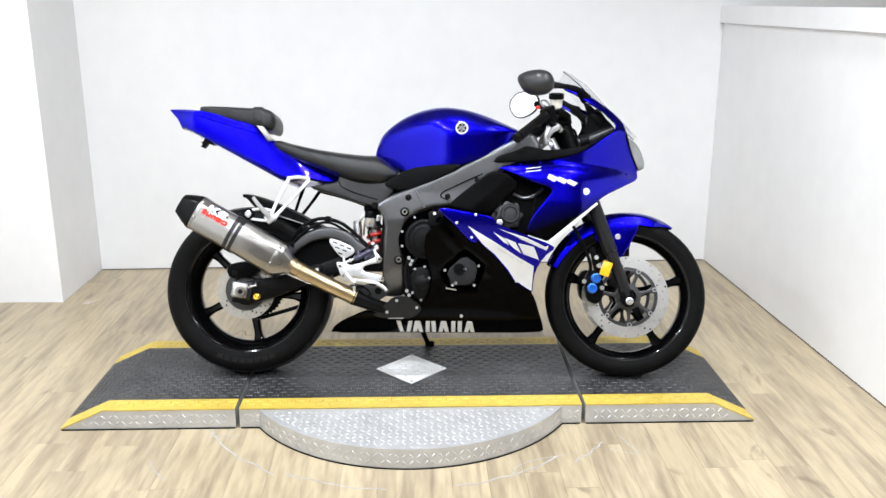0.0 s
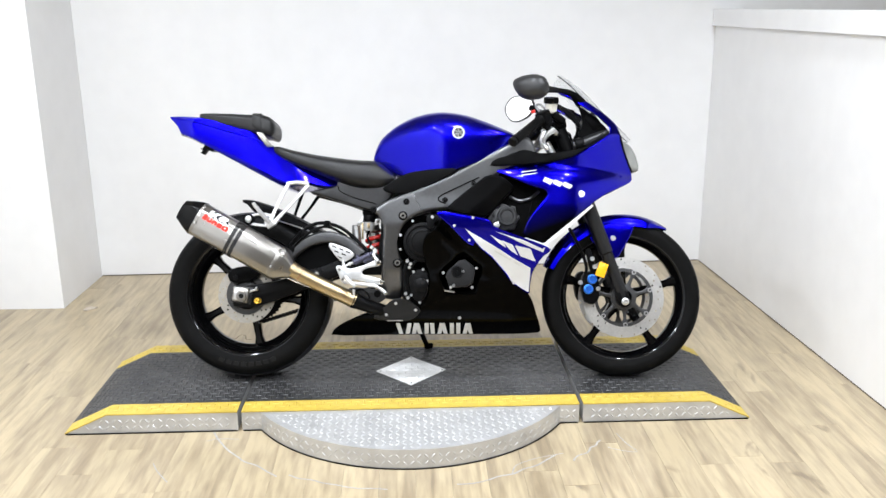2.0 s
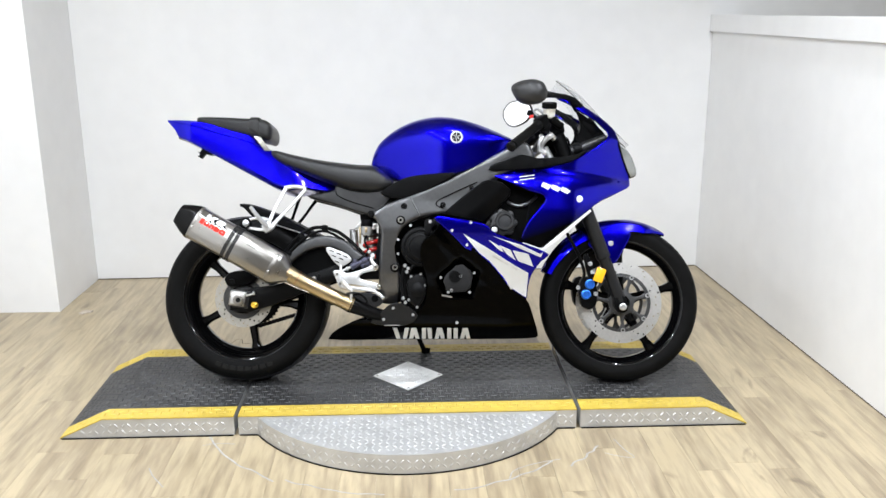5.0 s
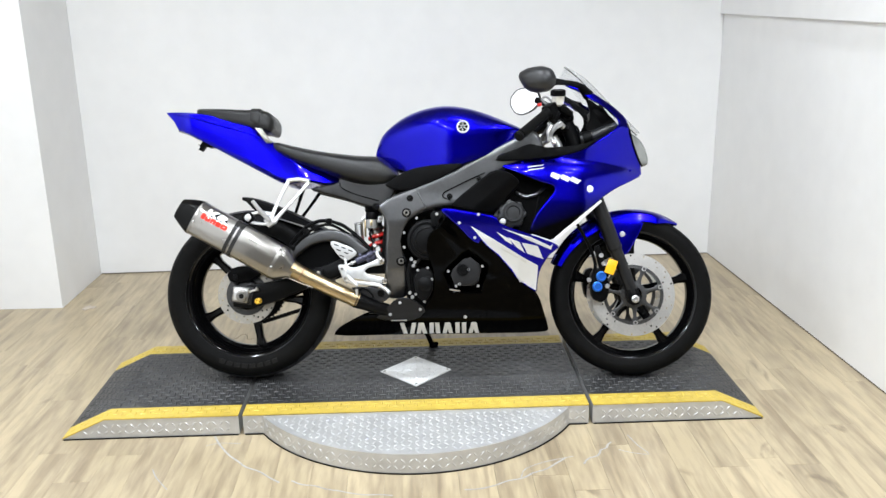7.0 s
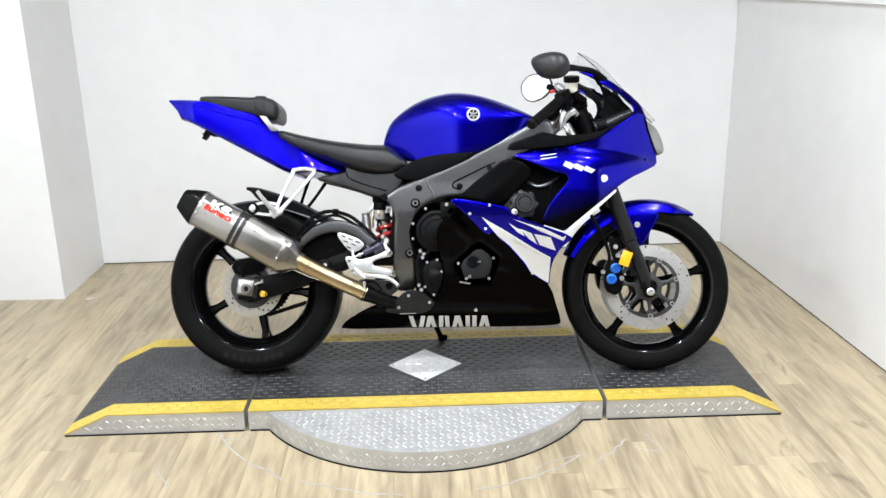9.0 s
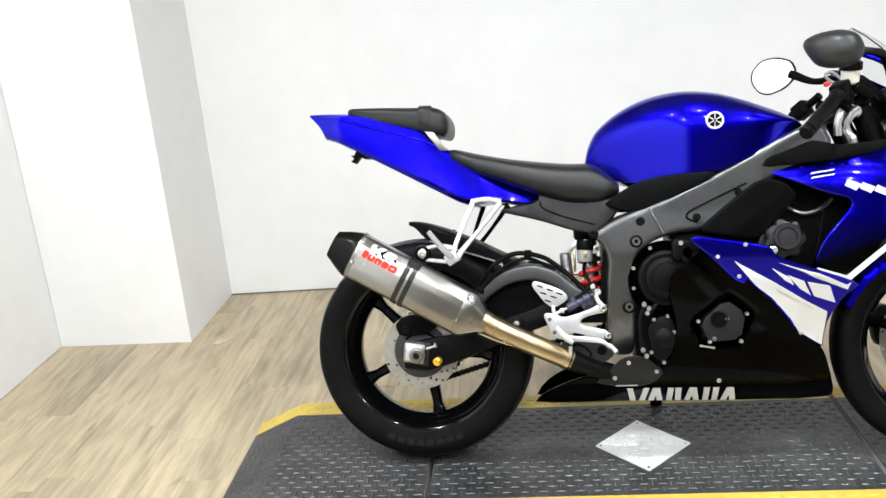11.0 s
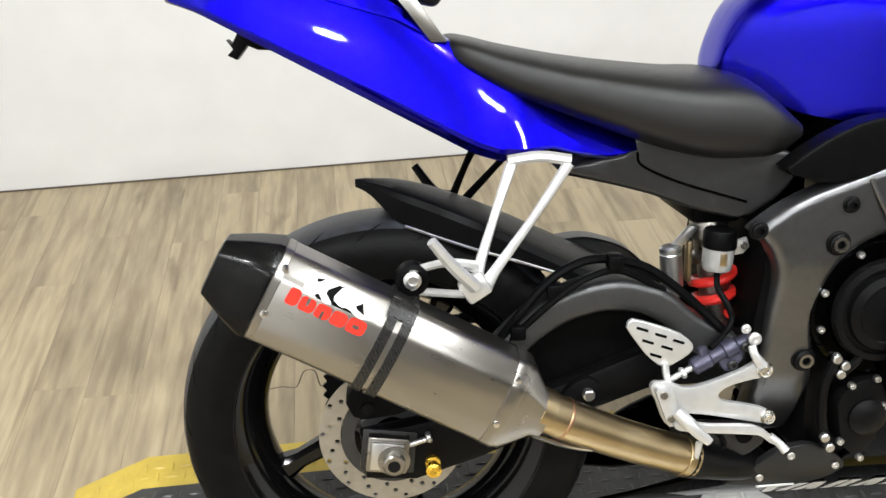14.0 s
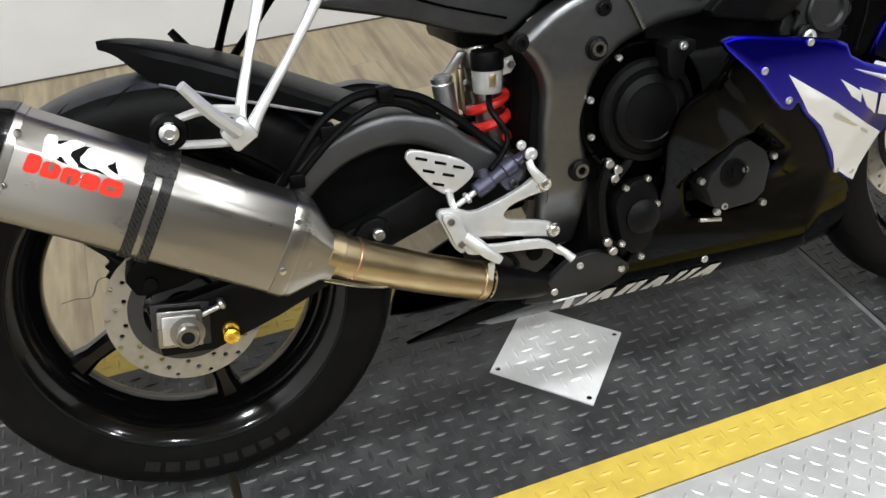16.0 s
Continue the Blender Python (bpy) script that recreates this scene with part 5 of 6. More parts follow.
def hugger():
    """The rear mudguard: a pointed blade with a flat crown and one straight wall on either side."""
    st = [(-0.756, 0.660, 0.656, 0.004), (-0.735, 0.660, 0.646, 0.018), (-0.700, 0.654, 0.615, 0.046), (-0.655, 0.640, 0.598, 0.066), (-0.610, 0.622, 0.584, 0.078), (-0.560, 0.600, 0.568, 0.084), (-0.500, 0.570, 0.546, 0.087), (-0.430, 0.535, 0.505, 0.088), (-0.380, 0.512, 0.470, 0.086)]
    st = [smooth_at(np.array(st), k) for k in np.linspace(0, len(st) - 1, 33)]
    bm = bmesh.new()
    grid = []
    for x, top, low, w in st:
        q = [(-w * 1.02, low), (-w * 1.01, top - 0.012 * min(1, w / 0.05)), (-w * 0.93, top - 0.003), (-w * 0.80, top), (-w * 0.3, top + 0.003), (w * 0.3, top + 0.003), (w * 0.80, top), (w * 0.93, top - 0.003), (w * 1.01, top - 0.012 * min(1, w / 0.05)), (w * 1.02, low)]
        grid.append([bm.verts.new((x, y, z)) for y, z in q])
    for p, q in zip(grid, grid[1:]):
        for i in range(len(p) - 1):
            bm.faces.new((p[i], p[i + 1], q[i + 1], q[i]))
    bmesh.ops.recalc_face_normals(bm, faces=bm.faces)
    return thicken(bm, lambda v: Vector((0, 0, -0.003)))


HUG = part("rear_mudguard", hugger(), BLACKPLASTIC, BIKE, "black pointed rear tyre hugger", 22)
bm = bmesh.new()
tube(bm, [(-0.690, -0.058, 0.607), (-0.610, -0.081, 0.581), (-0.545, -0.087, 0.560), (-0.490, -0.090, 0.541)], 0.0022, 6)
part("hugger_edge", bm, ALU, HUG, "thin bright line along the lower edge")

# ---- exhaust ----
MA, MB = Vector((-0.863, -0.205, 0.581)), Vector((-0.573, -0.210, 0.419))
ax = (MB - MA).normalized()
upv = (Vector((0, 0, 1)) - ax * ax.z).normalized()
MM = Matrix.Translation(MA) @ Matrix((ax, ax.cross(upv) * -1, upv)).transposed().to_4x4()
ML = (MB - MA).length
HH, HW = 0.060, 0.052
MSH = [(0, 1), (0.50, 1.0), (0.92, 0.80), (1.0, 0.58), (1.0, 0.28), (0.86, 0.07), (0.45, 0.0), (0, 0.0)]


def oval(st, n=48):
    """A body along the muffler's axis: (distance, half height, half width)."""
    return section_loft([(u, h, -h, w) for u, h, w in st], MSH, 3, 1)


MUF = part("muffler", oval([(0.0, HH - 0.001, HW - 0.001), (0.002, HH, HW), (ML - 0.002, HH, HW), (ML, HH - 0.001, HW - 0.001)]), BRUSHED, BIKE, "brushed titanium oval muffler canister", m=MM)
part("end_cap", oval([(0.003, HH + 0.0015, HW + 0.0015), (-0.004, HH + 0.0015, HW + 0.0015), (-0.030, HH * 0.86, HW * 0.88), (-0.062, HH * 0.60, HW * 0.66), (-0.064, HH * 0.52, HW * 0.55), (-0.050, HH * 0.45, HW * 0.5)]), CARBON, MUF, "black carbon end cap")
part("end_band", oval([(0.004, HH, HW), (0.0045, HH + 0.0007, HW + 0.0007), (0.013, HH + 0.0007, HW + 0.0007), (0.0135, HH, HW)]), BRUSHED, MUF)
part("end_band", oval([(ML - 0.020, HH, HW), (ML - 0.0195, HH + 0.0007, HW + 0.0007), (ML - 0.003, HH + 0.0009, HW + 0.0009), (ML - 0.0015, HH, HW)]), BRUSHED, MUF)
part("inlet_cone", oval([(ML - 0.004, HH, HW), (ML + 0.006, HH * 0.97, HW * 0.97), (ML + 0.040, 0.030, 0.029), (ML + 0.052, 0.0275, 0.0275)]), BRUSHED, MUF, "heat-tinted inlet cone")
for u0 in (0.141, 0.1605):
    part("strap", oval([(u0, HH + 0.0005, HW + 0.0005), (u0, HH + 0.003, HW + 0.003), (u0 + 0.0125, HH + 0.003, HW + 0.003), (u0 + 0.0125, HH + 0.0005, HW + 0.0005)]), TWILL, MUF, "black carbon muffler strap")
bm = oval([(0.139, HH + 0.003, HW + 0.003), (0.139, HH + 0.0036, HW + 0.0036), (0.174, HH + 0.0036, HW + 0.0036), (0.174, HH + 0.003, HW + 0.003)])
bmesh.ops.delete(bm, geom=[v for v in bm.verts if v.co.z < 0.046], context="VERTS")
part("strap_crown", bm, TWILL, MUF, "wide carbon crown of the muffler strap")
for u, v in ((0.012, -0.012), (0.012, 0.045), (ML - 0.014, -0.018), (ML - 0.014, 0.040)):
    bm = bmesh.new()
    lathe(bm, [(0, 0), (0.0045, 0), (0.004, 0.0025), (0, 0.003)], Matrix.Translation((u, -HW - 0.001 + 0.010 * (abs(v) > 0.03), v)) @ Matrix.Rotation(radians(90), 4, "X"), 12)
    part("rivet", bm, CHROME, MUF)


def muffler_patch(name, outline, material):
    """A thin mark on the canister's near side: outline in distance along it and height from its middle."""
    def side(u, z):
        hit, p, nrm, _ = MUF.ray_cast(Vector((u, -0.3, z)), Vector((0, 1, 0)))
        return p.y if hit else -HW
    return part(name, panel(outline, side, 0.0006, 0, 0.006, 1, {INNER: 0.0008, REDMARK: 0.0014, BRUSHED: 0.0019}.get(material, 0.0018)), material, MUF)


# plain shapes in place of the maker's mark
for q in ([(0.045, 0.030), (0.044, 0.050), (0.106, 0.0515), (0.118, 0.031)],):
    muffler_patch("dark_mark", q, INNER)
for q in ([(0.040, 0.030), (0.037, 0.051), (0.049, 0.053), (0.051, 0.044), (0.064, 0.054), (0.079, 0.053), (0.063, 0.041), (0.078, 0.031), (0.067, 0.029), (0.057, 0.037), (0.053, 0.030)], [(0.074, 0.037), (0.082, 0.053), (0.105, 0.053), (0.110, 0.045), (0.101, 0.039), (0.123, 0.032), (0.111, 0.029), (0.094, 0.035), (0.088, 0.032)]):
    muffler_patch("white_mark", q, WHITE)
for x0, x1, h in ((0.026, 0.0415, 0.031), (0.042, 0.0615, 0.0275), (0.062, 0.0812, 0.0275), (0.0817, 0.1012, 0.0275), (0.1017, 0.125, 0.0285)):
    muffler_patch("red_mark", [(x0, 0.0135), (x0 + 0.0015, h), (x1 - 0.003, h), (x1, h - 0.004), (x1 - 0.0005, 0.0145), (x1 - 0.004, 0.0105), (x0 + 0.002, 0.0105)], REDMARK)
for x0, z0, x1, z1 in ((0.0495, 0.0180, 0.0535, 0.0280), (0.0695, 0.0105, 0.0730, 0.0200), (0.1085, 0.0170, 0.1170, 0.0210)):
    muffler_patch("mark_gap", [(x0, z0), (x0 + 0.0006, z1), (x1, z1), (x1, z0)], BRUSHED)
bm = bmesh.new()
PE = [(-0.535, -0.211, 0.402), (-0.490, -0.205, 0.376), (-0.40, -0.186, 0.330), (-0.32, -0.165, 0.292)]
tube(bm, PE, [0.0275, 0.0275, 0.027, 0.027], 24)
PIPE = part("exhaust_pipe", bm, HEATED, BIKE, "heat-tinted steel link pipe")
bm = bmesh.new()
tube(bm, [(-0.325, -0.166, 0.294), (-0.29, -0.157, 0.279), (-0.245, -0.14, 0.262), (-0.20, -0.11, 0.245)], [0.0300, 0.025, 0.023, 0.023], 20)
part("exhaust_joint", bm, ENGINE, BIKE, "dark exhaust joint")
for q0, q1 in (((-0.538, -0.2115, 0.404), (-0.522, -0.210, 0.395)), ((-0.505, -0.2075, 0.385), (-0.501, -0.2069, 0.3827)), ((-0.335, -0.169, 0.299), (-0.318, -0.165, 0.291))):
    bm = bmesh.new()
    rod(bm, q0, q1, 0.0288, seg=24, chamfer=0.03)
    part("clamp_band", bm, COPPER if q0[0] == -0.505 else HEATED, PIPE)
bm = bmesh.new()
tube(bm, [(-0.545, -0.225, 0.372), (-0.50, -0.222, 0.352), (-0.46, -0.21, 0.338), (-0.452, -0.20, 0.345)], 0.003, 8)
part("retaining_spring", bm, CHROME, PIPE)
# muffler hanger and pillion peg bracket
def hanger(s, material):
    m = Matrix.Scale(s, 4, (0, 1, 0))
    Y = -0.195

    def side_of(bm):
        if s < 0:
            bmesh.ops.transform(bm, matrix=m, verts=bm.verts)
            bmesh.ops.reverse_faces(bm, faces=bm.faces)
        return bm

    bm = bmesh.new()
    box(bm, (-0.628, Y - 0.014, 0.548), (-0.594, Y + 0.006, 0.580), 0.005, Matrix.Translation((-0.611, 0, 0.564)) @ Matrix.Rotation(radians(-32), 4, "Y") @ Matrix.Translation((0.611, 0, -0.564)))
    h = part("peg_bracket", side_of(bm), material, BIKE, "cast pillion peg bracket")
    for q, w, flat in (([(-0.558, Y + 0.045, 0.704), (-0.585, Y + 0.018, 0.640), (-0.606, Y, 0.582), (-0.604, Y - 0.004, 0.556)], [0.0075, 0.0055, 0.0070, 0.010], 0.7),
                       ([(-0.486, Y + 0.045, 0.702), (-0.535, Y + 0.022, 0.640), (-0.583, Y + 0.002, 0.584), (-0.600, Y - 0.004, 0.560)], [0.0075, 0.0055, 0.0070, 0.010], 0.7),
                       ([(-0.562, Y + 0.046, 0.708), (-0.522, Y + 0.046, 0.712), (-0.484, Y + 0.046, 0.706)], 0.0075, 1.0),
                       ([(-0.690, Y - 0.006, 0.588), (-0.645, Y - 0.004, 0.596), (-0.606, Y - 0.002, 0.588)], [0.0052, 0.0056, 0.0085], 0.8),
                       ([(-0.690, Y - 0.006, 0.564), (-0.645, Y - 0.004, 0.557), (-0.606, Y - 0.004, 0.554)], 0.0054, 0.8)):
        bm = bmesh.new()
        tube(bm, q, w, 8, 4, flat)
        part("strut", side_of(bm), material, h)
    bm = bmesh.new()
    tube(bm, [(-0.612, Y - 0.016, 0.568), (-0.640, Y - 0.030, 0.600), (-0.664, Y - 0.040, 0.634)], [0.0095, 0.0080, 0.0065], 8, 4)
    part("pillion_peg", side_of(bm), material, h, "folded pillion foot peg")
    return h


hg = hanger(1, SILVER)
hanger(-1, BLACKPLASTIC)
bm = bmesh.new()
lathe(bm, [(0, 0), (0.021, 0), (0.022, 0.004), (0.020, 0.016), (0.014, 0.018), (0.013, 0.014), (0, 0.014)], about_y(-0.687, 0.578, -0.190), 28)
part("rubber_bush", bm, BLACKPLASTIC, hg)
bm = bmesh.new()
lathe(bm, [(0, 0), (0.011, 0), (0.011, 0.004), (0.006, 0.006), (0.005, 0.003), (0, 0.003)], about_y(-0.687, 0.578, -0.204), 20)
part("hanger_bolt", bm, ALU, hg)
bm = prism([(-0.705, 0.580), (-0.672, 0.585), (-0.682, 0.535), (-0.712, 0.528)], -0.200, -0.190, 0.002)
part("strap_tab", bm, TWILL, hg)

# ---- shock and hoses ----
TOPS, LOWS = Vector((-0.268, -0.050, 0.610)), Vector((-0.245, -0.058, 0.400))


def down(k):
    return TOPS + (LOWS - TOPS) * k


bm = bmesh.new()
lathe(bm, [(0, 0), (0.022, 0), (0.026, 0.006), (0.026, 0.030), (0.022, 0.034), (0.022, 0.052), (0.031, 0.056), (0.031, 0.064), (0.020, 0.068), (0.020, 0.150), (0.031, 0.154), (0.031, 0.162), (0.018, 0.168), (0.016, 0.205), (0, 0.205)], basis(down(0.04), LOWS), 28)
SHK = part("shock_absorber", bm, BRUSHED, BIKE, "silver rear shock absorber")
sm = basis(down(0.40), LOWS)
coil = [sm @ Vector((0.0285 * math.cos(a), 0.0285 * math.sin(a), 0.0265 * a / (2 * math.pi))) for a in np.linspace(0, 2 * math.pi * 2.4, 64)]
bm = bmesh.new()
tube(bm, coil, 0.0072, 8, 1)
part("spring", bm, RED, SHK, "red coil spring")
bm = bmesh.new()
lathe(bm, [(0, 0), (0.013, 0), (0.0155, 0.003), (0.0155, 0.062), (0.014, 0.064), (0.0155, 0.066), (0.0155, 0.071), (0.012, 0.074), (0, 0.074)], basis((-0.318, -0.066, 0.490), (-0.324, -0.066, 0.56)), 24)
part("reservoir", bm, ALU, SHK, "silver shock reservoir")
bm = prism([(-0.322, 0.566), (-0.306, 0.564), (-0.284, 0.590), (-0.298, 0.592)], -0.070, -0.060, 0.003)
part("reservoir_bridge", bm, ALU, SHK)
bm = bmesh.new()
box(bm, (-0.302, -0.076, 0.512), (-0.296, -0.060, 0.570), 0.001)
part("reservoir_strap", bm, HEATED, SHK)
bm = prism([(-0.226, 0.600), (-0.150, 0.600), (-0.130, 0.400), (-0.222, 0.392), (-0.236, 0.470), (-0.226, 0.540)], -0.150, 0.150, 0.008)
part("rear_engine_wall", bm, INNER, BIKE, "black inner wall ahead of the shock")
# rear brake fluid cup
cup = Matrix.Translation((-0.273, -0.107, 0.540)) @ Matrix.Rotation(radians(3), 4, "Y")
bm = bmesh.new()
lathe(bm, [(0, 0), (0.018, 0), (0.0195, 0.003), (0.0205, 0.012), (0.0215, 0.032), (0, 0.032)], cup, 28)
CUP = part("rear_fluid_cup", bm, CUPGREY, BIKE, "clouded rear brake fluid cup")
bm = bmesh.new()
lathe(bm, [(0, 0.031), (0.0222, 0.031), (0.0228, 0.034), (0.0228, 0.052), (0.0205, 0.056), (0, 0.056)], cup, 28)
part("cap", bm, BLACKPLASTIC, CUP, "black cup cap")
bm = bmesh.new()
box(bm, (-0.0045, -0.0216, 0.010), (0.0045, -0.0185, 0.028), 0.001, cup)
part("sight_window", bm, HEATED, CUP, "amber sight window")
bm = prism([(-0.254, 0.580), (-0.236, 0.584), (-0.232, 0.572), (-0.240, 0.562), (-0.254, 0.560)], -0.114, -0.106, 0.002)
part("cup_bracket", bm, SILVER, CUP)
bm = bmesh.new()
bolt(bm, -0.241, -0.114, 0.574, 0.005, 0.004)
part("cup_bolt", bm, BRUSHED, CUP)
bm = bmesh.new()
tube(bm, [(-0.580, -0.125, 0.452), (-0.540, -0.130, 0.505), (-0.502, -0.128, 0.545), (-0.460, -0.125, 0.566), (-0.420, -0.122, 0.566), (-0.376, -0.122, 0.553), (-0.345, -0.124, 0.532), (-0.320, -0.126, 0.511), (-0.296, -0.128, 0.488), (-0.270, -0.135, 0.462)], 0.0065, 8)
part("brake_hose", bm, BLACKPLASTIC, BIKE, "black brake hose")
bm = bmesh.new()
tube(bm, [(-0.560, -0.13, 0.462), (-0.50, -0.14, 0.520), (-0.455, -0.138, 0.548), (-0.41, -0.13, 0.552), (-0.35, -0.125, 0.520)], 0.005, 8)
part("cable", bm, BLACKPLASTIC, BIKE)
bm = bmesh.new()
tube(bm, [(-0.272, -0.107, 0.540), (-0.277, -0.125, 0.520), (-0.268, -0.140, 0.500), (-0.263, -0.145, 0.483), (-0.274, -0.152, 0.466), (-0.298, -0.164, 0.450)], 0.0042, 8)
part("fluid_hose", bm, BLACKPLASTIC, BIKE)
bm = bmesh.new()
box(bm, (-0.30, -0.08, 0.595), (-0.23, 0.08, 0.655), 0.01)
part("shock_mount", bm, BLACKPLASTIC, BIKE)
for x, z in ((-0.50, 0.53), (-0.42, 0.566), (-0.548, 0.475)):
    bm = bmesh.new()
    box(bm, (x - 0.010, -0.142, z - 0.010), (x + 0.010, -0.120, z + 0.010), 0.003)
    part("hose_clip", bm, BLACKPLASTIC, BIKE)

# ---- rearset ----
bm = prism([(-0.383, 0.407), (-0.378, 0.415), (-0.357, 0.413), (-0.332, 0.402), (-0.297, 0.411), (-0.261, 0.424), (-0.243, 0.435), (-0.229, 0.434), (-0.221, 0.423), (-0.227, 0.412), (-0.248, 0.410), (-0.279, 0.402), (-0.291, 0.392), (-0.286, 0.382),
            (-0.248, 0.374), (-0.224, 0.367), (-0.211, 0.354), (-0.216, 0.344), (-0.235, 0.347), (-0.323, 0.367), (-0.339, 0.362), (-0.352, 0.346), (-0.363, 0.357), (-0.374, 0.386)], -0.184, -0.174, 0.003, 1)
RS = part("footrest_plate", bm, SILVER, BIKE, "silver cast forked rider footrest plate")
for x, z, r in ((-0.231, 0.424, 0.0115), (-0.2215, 0.355, 0.0105)):
    bm = bmesh.new()
    lathe(bm, [(0, 0), (r, 0), (r, 0.004), (r * 0.86, 0.006), (r * 0.80, 0.005), (r * 0.72, 0.008), (r * 0.5, 0.009), (r * 0.42, 0.005), (0, 0.005)], about_y(x, z, -0.182), 20)
    part("bolt", bm, CHROME, RS)
bm = prism([(-0.380, 0.410), (-0.362, 0.411), (-0.350, 0.396), (-0.345, 0.372), (-0.352, 0.352), (-0.361, 0.358), (-0.371, 0.385)], -0.194, -0.183, 0.003, 1)
part("peg_boss", bm, SILVER, RS)
for x, z in ((-0.367, 0.400), (-0.356, 0.366)):
    bm = bmesh.new()
    lathe(bm, [(0, 0), (0.0055, 0), (0.005, 0.003), (0.003, 0.003), (0.0025, 0.001), (0, 0.001)], about_y(x, z, -0.1935), 14)
    part("peg_pin", bm, BRUSHED, RS)
# folded peg, pointing down and ahead
bm = bmesh.new()
tube(bm, [(-0.349, -0.196, 0.376), (-0.338, -0.206, 0.366), (-0.324, -0.212, 0.352), (-0.311, -0.216, 0.341)], [0.0085, 0.0095, 0.0085, 0.0060], 10, 4, 0.8)
part("foot_peg", bm, SILVER, RS, "silver folded rider foot peg")
# heel guard on its stem
bm = panel([(-0.411, 0.483), (-0.409, 0.493), (-0.401, 0.497), (-0.341, 0.475), (-0.322, 0.459), (-0.320, 0.450), (-0.327, 0.441), (-0.351, 0.427), (-0.363, 0.427), (-0.383, 0.444)], depth_of(-0.165), 0.004, 0.002, 0.03, 1)
HG = part("heel_guard", bm, SILVER, RS, "silver heel guard with slots")
for x, z in ((-0.390, 0.482), (-0.365, 0.472), (-0.341, 0.462), (-0.382, 0.464), (-0.356, 0.454), (-0.371, 0.444)):
    bm = bmesh.new()
    box(bm, (x - 0.0082, -0.1658, z - 0.0019), (x + 0.0082, -0.163, z + 0.0019), 0.0005, Matrix.Translation((x, 0, z)) @ Matrix.Rotation(radians(20), 4, "Y") @ Matrix.Translation((-x, 0, -z)))
    part("slot", bm, BLACKPLASTIC, HG)
bm = bmesh.new()
tube(bm, [(-0.358, -0.166, 0.432), (-0.357, -0.170, 0.418), (-0.354, -0.177, 0.404)], 0.0050, 8, 4)
part("stem", bm, SILVER, HG)
# brake pedal with its bent toe
bm = prism([(-0.355, 0.362), (-0.342, 0.369), (-0.319, 0.357), (-0.250, 0.352), (-0.232, 0.345), (-0.217, 0.331), (-0.212, 0.323), (-0.219, 0.321), (-0.236, 0.336), (-0.256, 0.339), (-0.325, 0.346), (-0.350, 0.351)], -0.200, -0.190, 0.003, 1)
part("brake_pedal", bm, SILVER, RS, "silver rear brake pedal")
bm = bmesh.new()
tube(bm, [(-0.222, -0.196, 0.333), (-0.211, -0.200, 0.324), (-0.203, -0.206, 0.315)], [0.0055, 0.0055, 0.0065], 10, 4)
part("pedal_tip", bm, SILVER, RS)
# rear master cylinder
bm = bmesh.new()
lathe(bm, [(0, 0), (0.0090, 0), (0.0115, 0.003), (0.0115, 0.026), (0.0095, 0.028), (0.0095, 0.046), (0.0120, 0.048), (0.0120, 0.064), (0.0080, 0.068), (0.0080, 0.084), (0.0050, 0.088), (0, 0.088)], basis((-0.322, -0.166, 0.424), (-0.242, -0.162, 0.463)), 20)
MC = part("master_cylinder", bm, BLUEGREY, RS, "blue-grey rear master cylinder")
bm = bmesh.new()
rod(bm, (-0.306, -0.166, 0.434), (-0.309, -0.163, 0.452), 0.0065)
part("inlet", bm, BLUEGREY, MC)
bm = prism([(-0.292, 0.440), (-0.262, 0.456), (-0.252, 0.440), (-0.266, 0.416), (-0.280, 0.418)], -0.170, -0.160, 0.003, 1)
part("mount_lug", bm, BLUEGREY, MC)
for x, z in ((-0.269, 0.427), (-0.252, 0.452)):
    bm = bmesh.new()
    lathe(bm, [(0, 0), (0.0068, 0), (0.0068, 0.004), (0.005, 0.006), (0.003, 0.006), (0.0025, 0.003), (0, 0.003)], about_y(x, z, -0.169), 14)
    part("mount_bolt", bm, RAILGREY, MC)
bm = bmesh.new()
tube(bm, [(-0.235, -0.187, 0.430), (-0.246, -0.185, 0.446), (-0.249, -0.181, 0.458)], [0.0075, 0.0055, 0.0050], 10, 4, 0.7)
part("link", bm, SILVER, RS)
for x, z, r in ((-0.244, 0.465, 0.0088), (-0.256, 0.479, 0.0065)):
    bm = bmesh.new()
    lathe(bm, [(0, 0), (r * 0.8, 0), (r, r * 0.3), (r, r * 0.8), (r * 0.7, r * 1.1), (r * 0.3, r * 1.1), (0, r * 0.8)], about_y(x, z, -0.172), 16)
    part("banjo_bolt", bm, SILVER, RS)
bm = bmesh.new()
rod(bm, (-0.352, -0.172, 0.412), (-0.322, -0.167, 0.425), 0.0040)
rod(bm, (-0.338, -0.170, 0.418), (-0.332, -0.169, 0.4205), 0.0078, seg=6)
part("push_rod", bm, SILVER, RS)
# spring clip down to the pipe
bm = bmesh.new()
tube(bm, [(-0.317, -0.195, 0.330), (-0.318, -0.192, 0.312), (-0.321, -0.188, 0.295)], [0.0050, 0.0042, 0.0050], 8, 4, 0.6)
part("spring_clip", bm, SILVER, RS)
bm = prism([(-0.340, 0.340), (-0.212, 0.328), (-0.206, 0.300), (-0.226, 0.284), (-0.256, 0.272), (-0.301, 0.282), (-0.340, 0.312)], -0.152, -0.142, 0.003, 1)
HANG = part("exhaust_hanger", bm, RAILGREY, BIKE, "dark grey exhaust hanger plate")
# solid black disc that paints the dark of a hole on the plate
bm = bmesh.new()
lathe(bm, [(0, 0), (0.012, 0), (0.012, 0.003), (0, 0.003)], about_y(-0.238, 0.313, -0.152), 20)
part("hole_shade", bm, INNER, HANG)
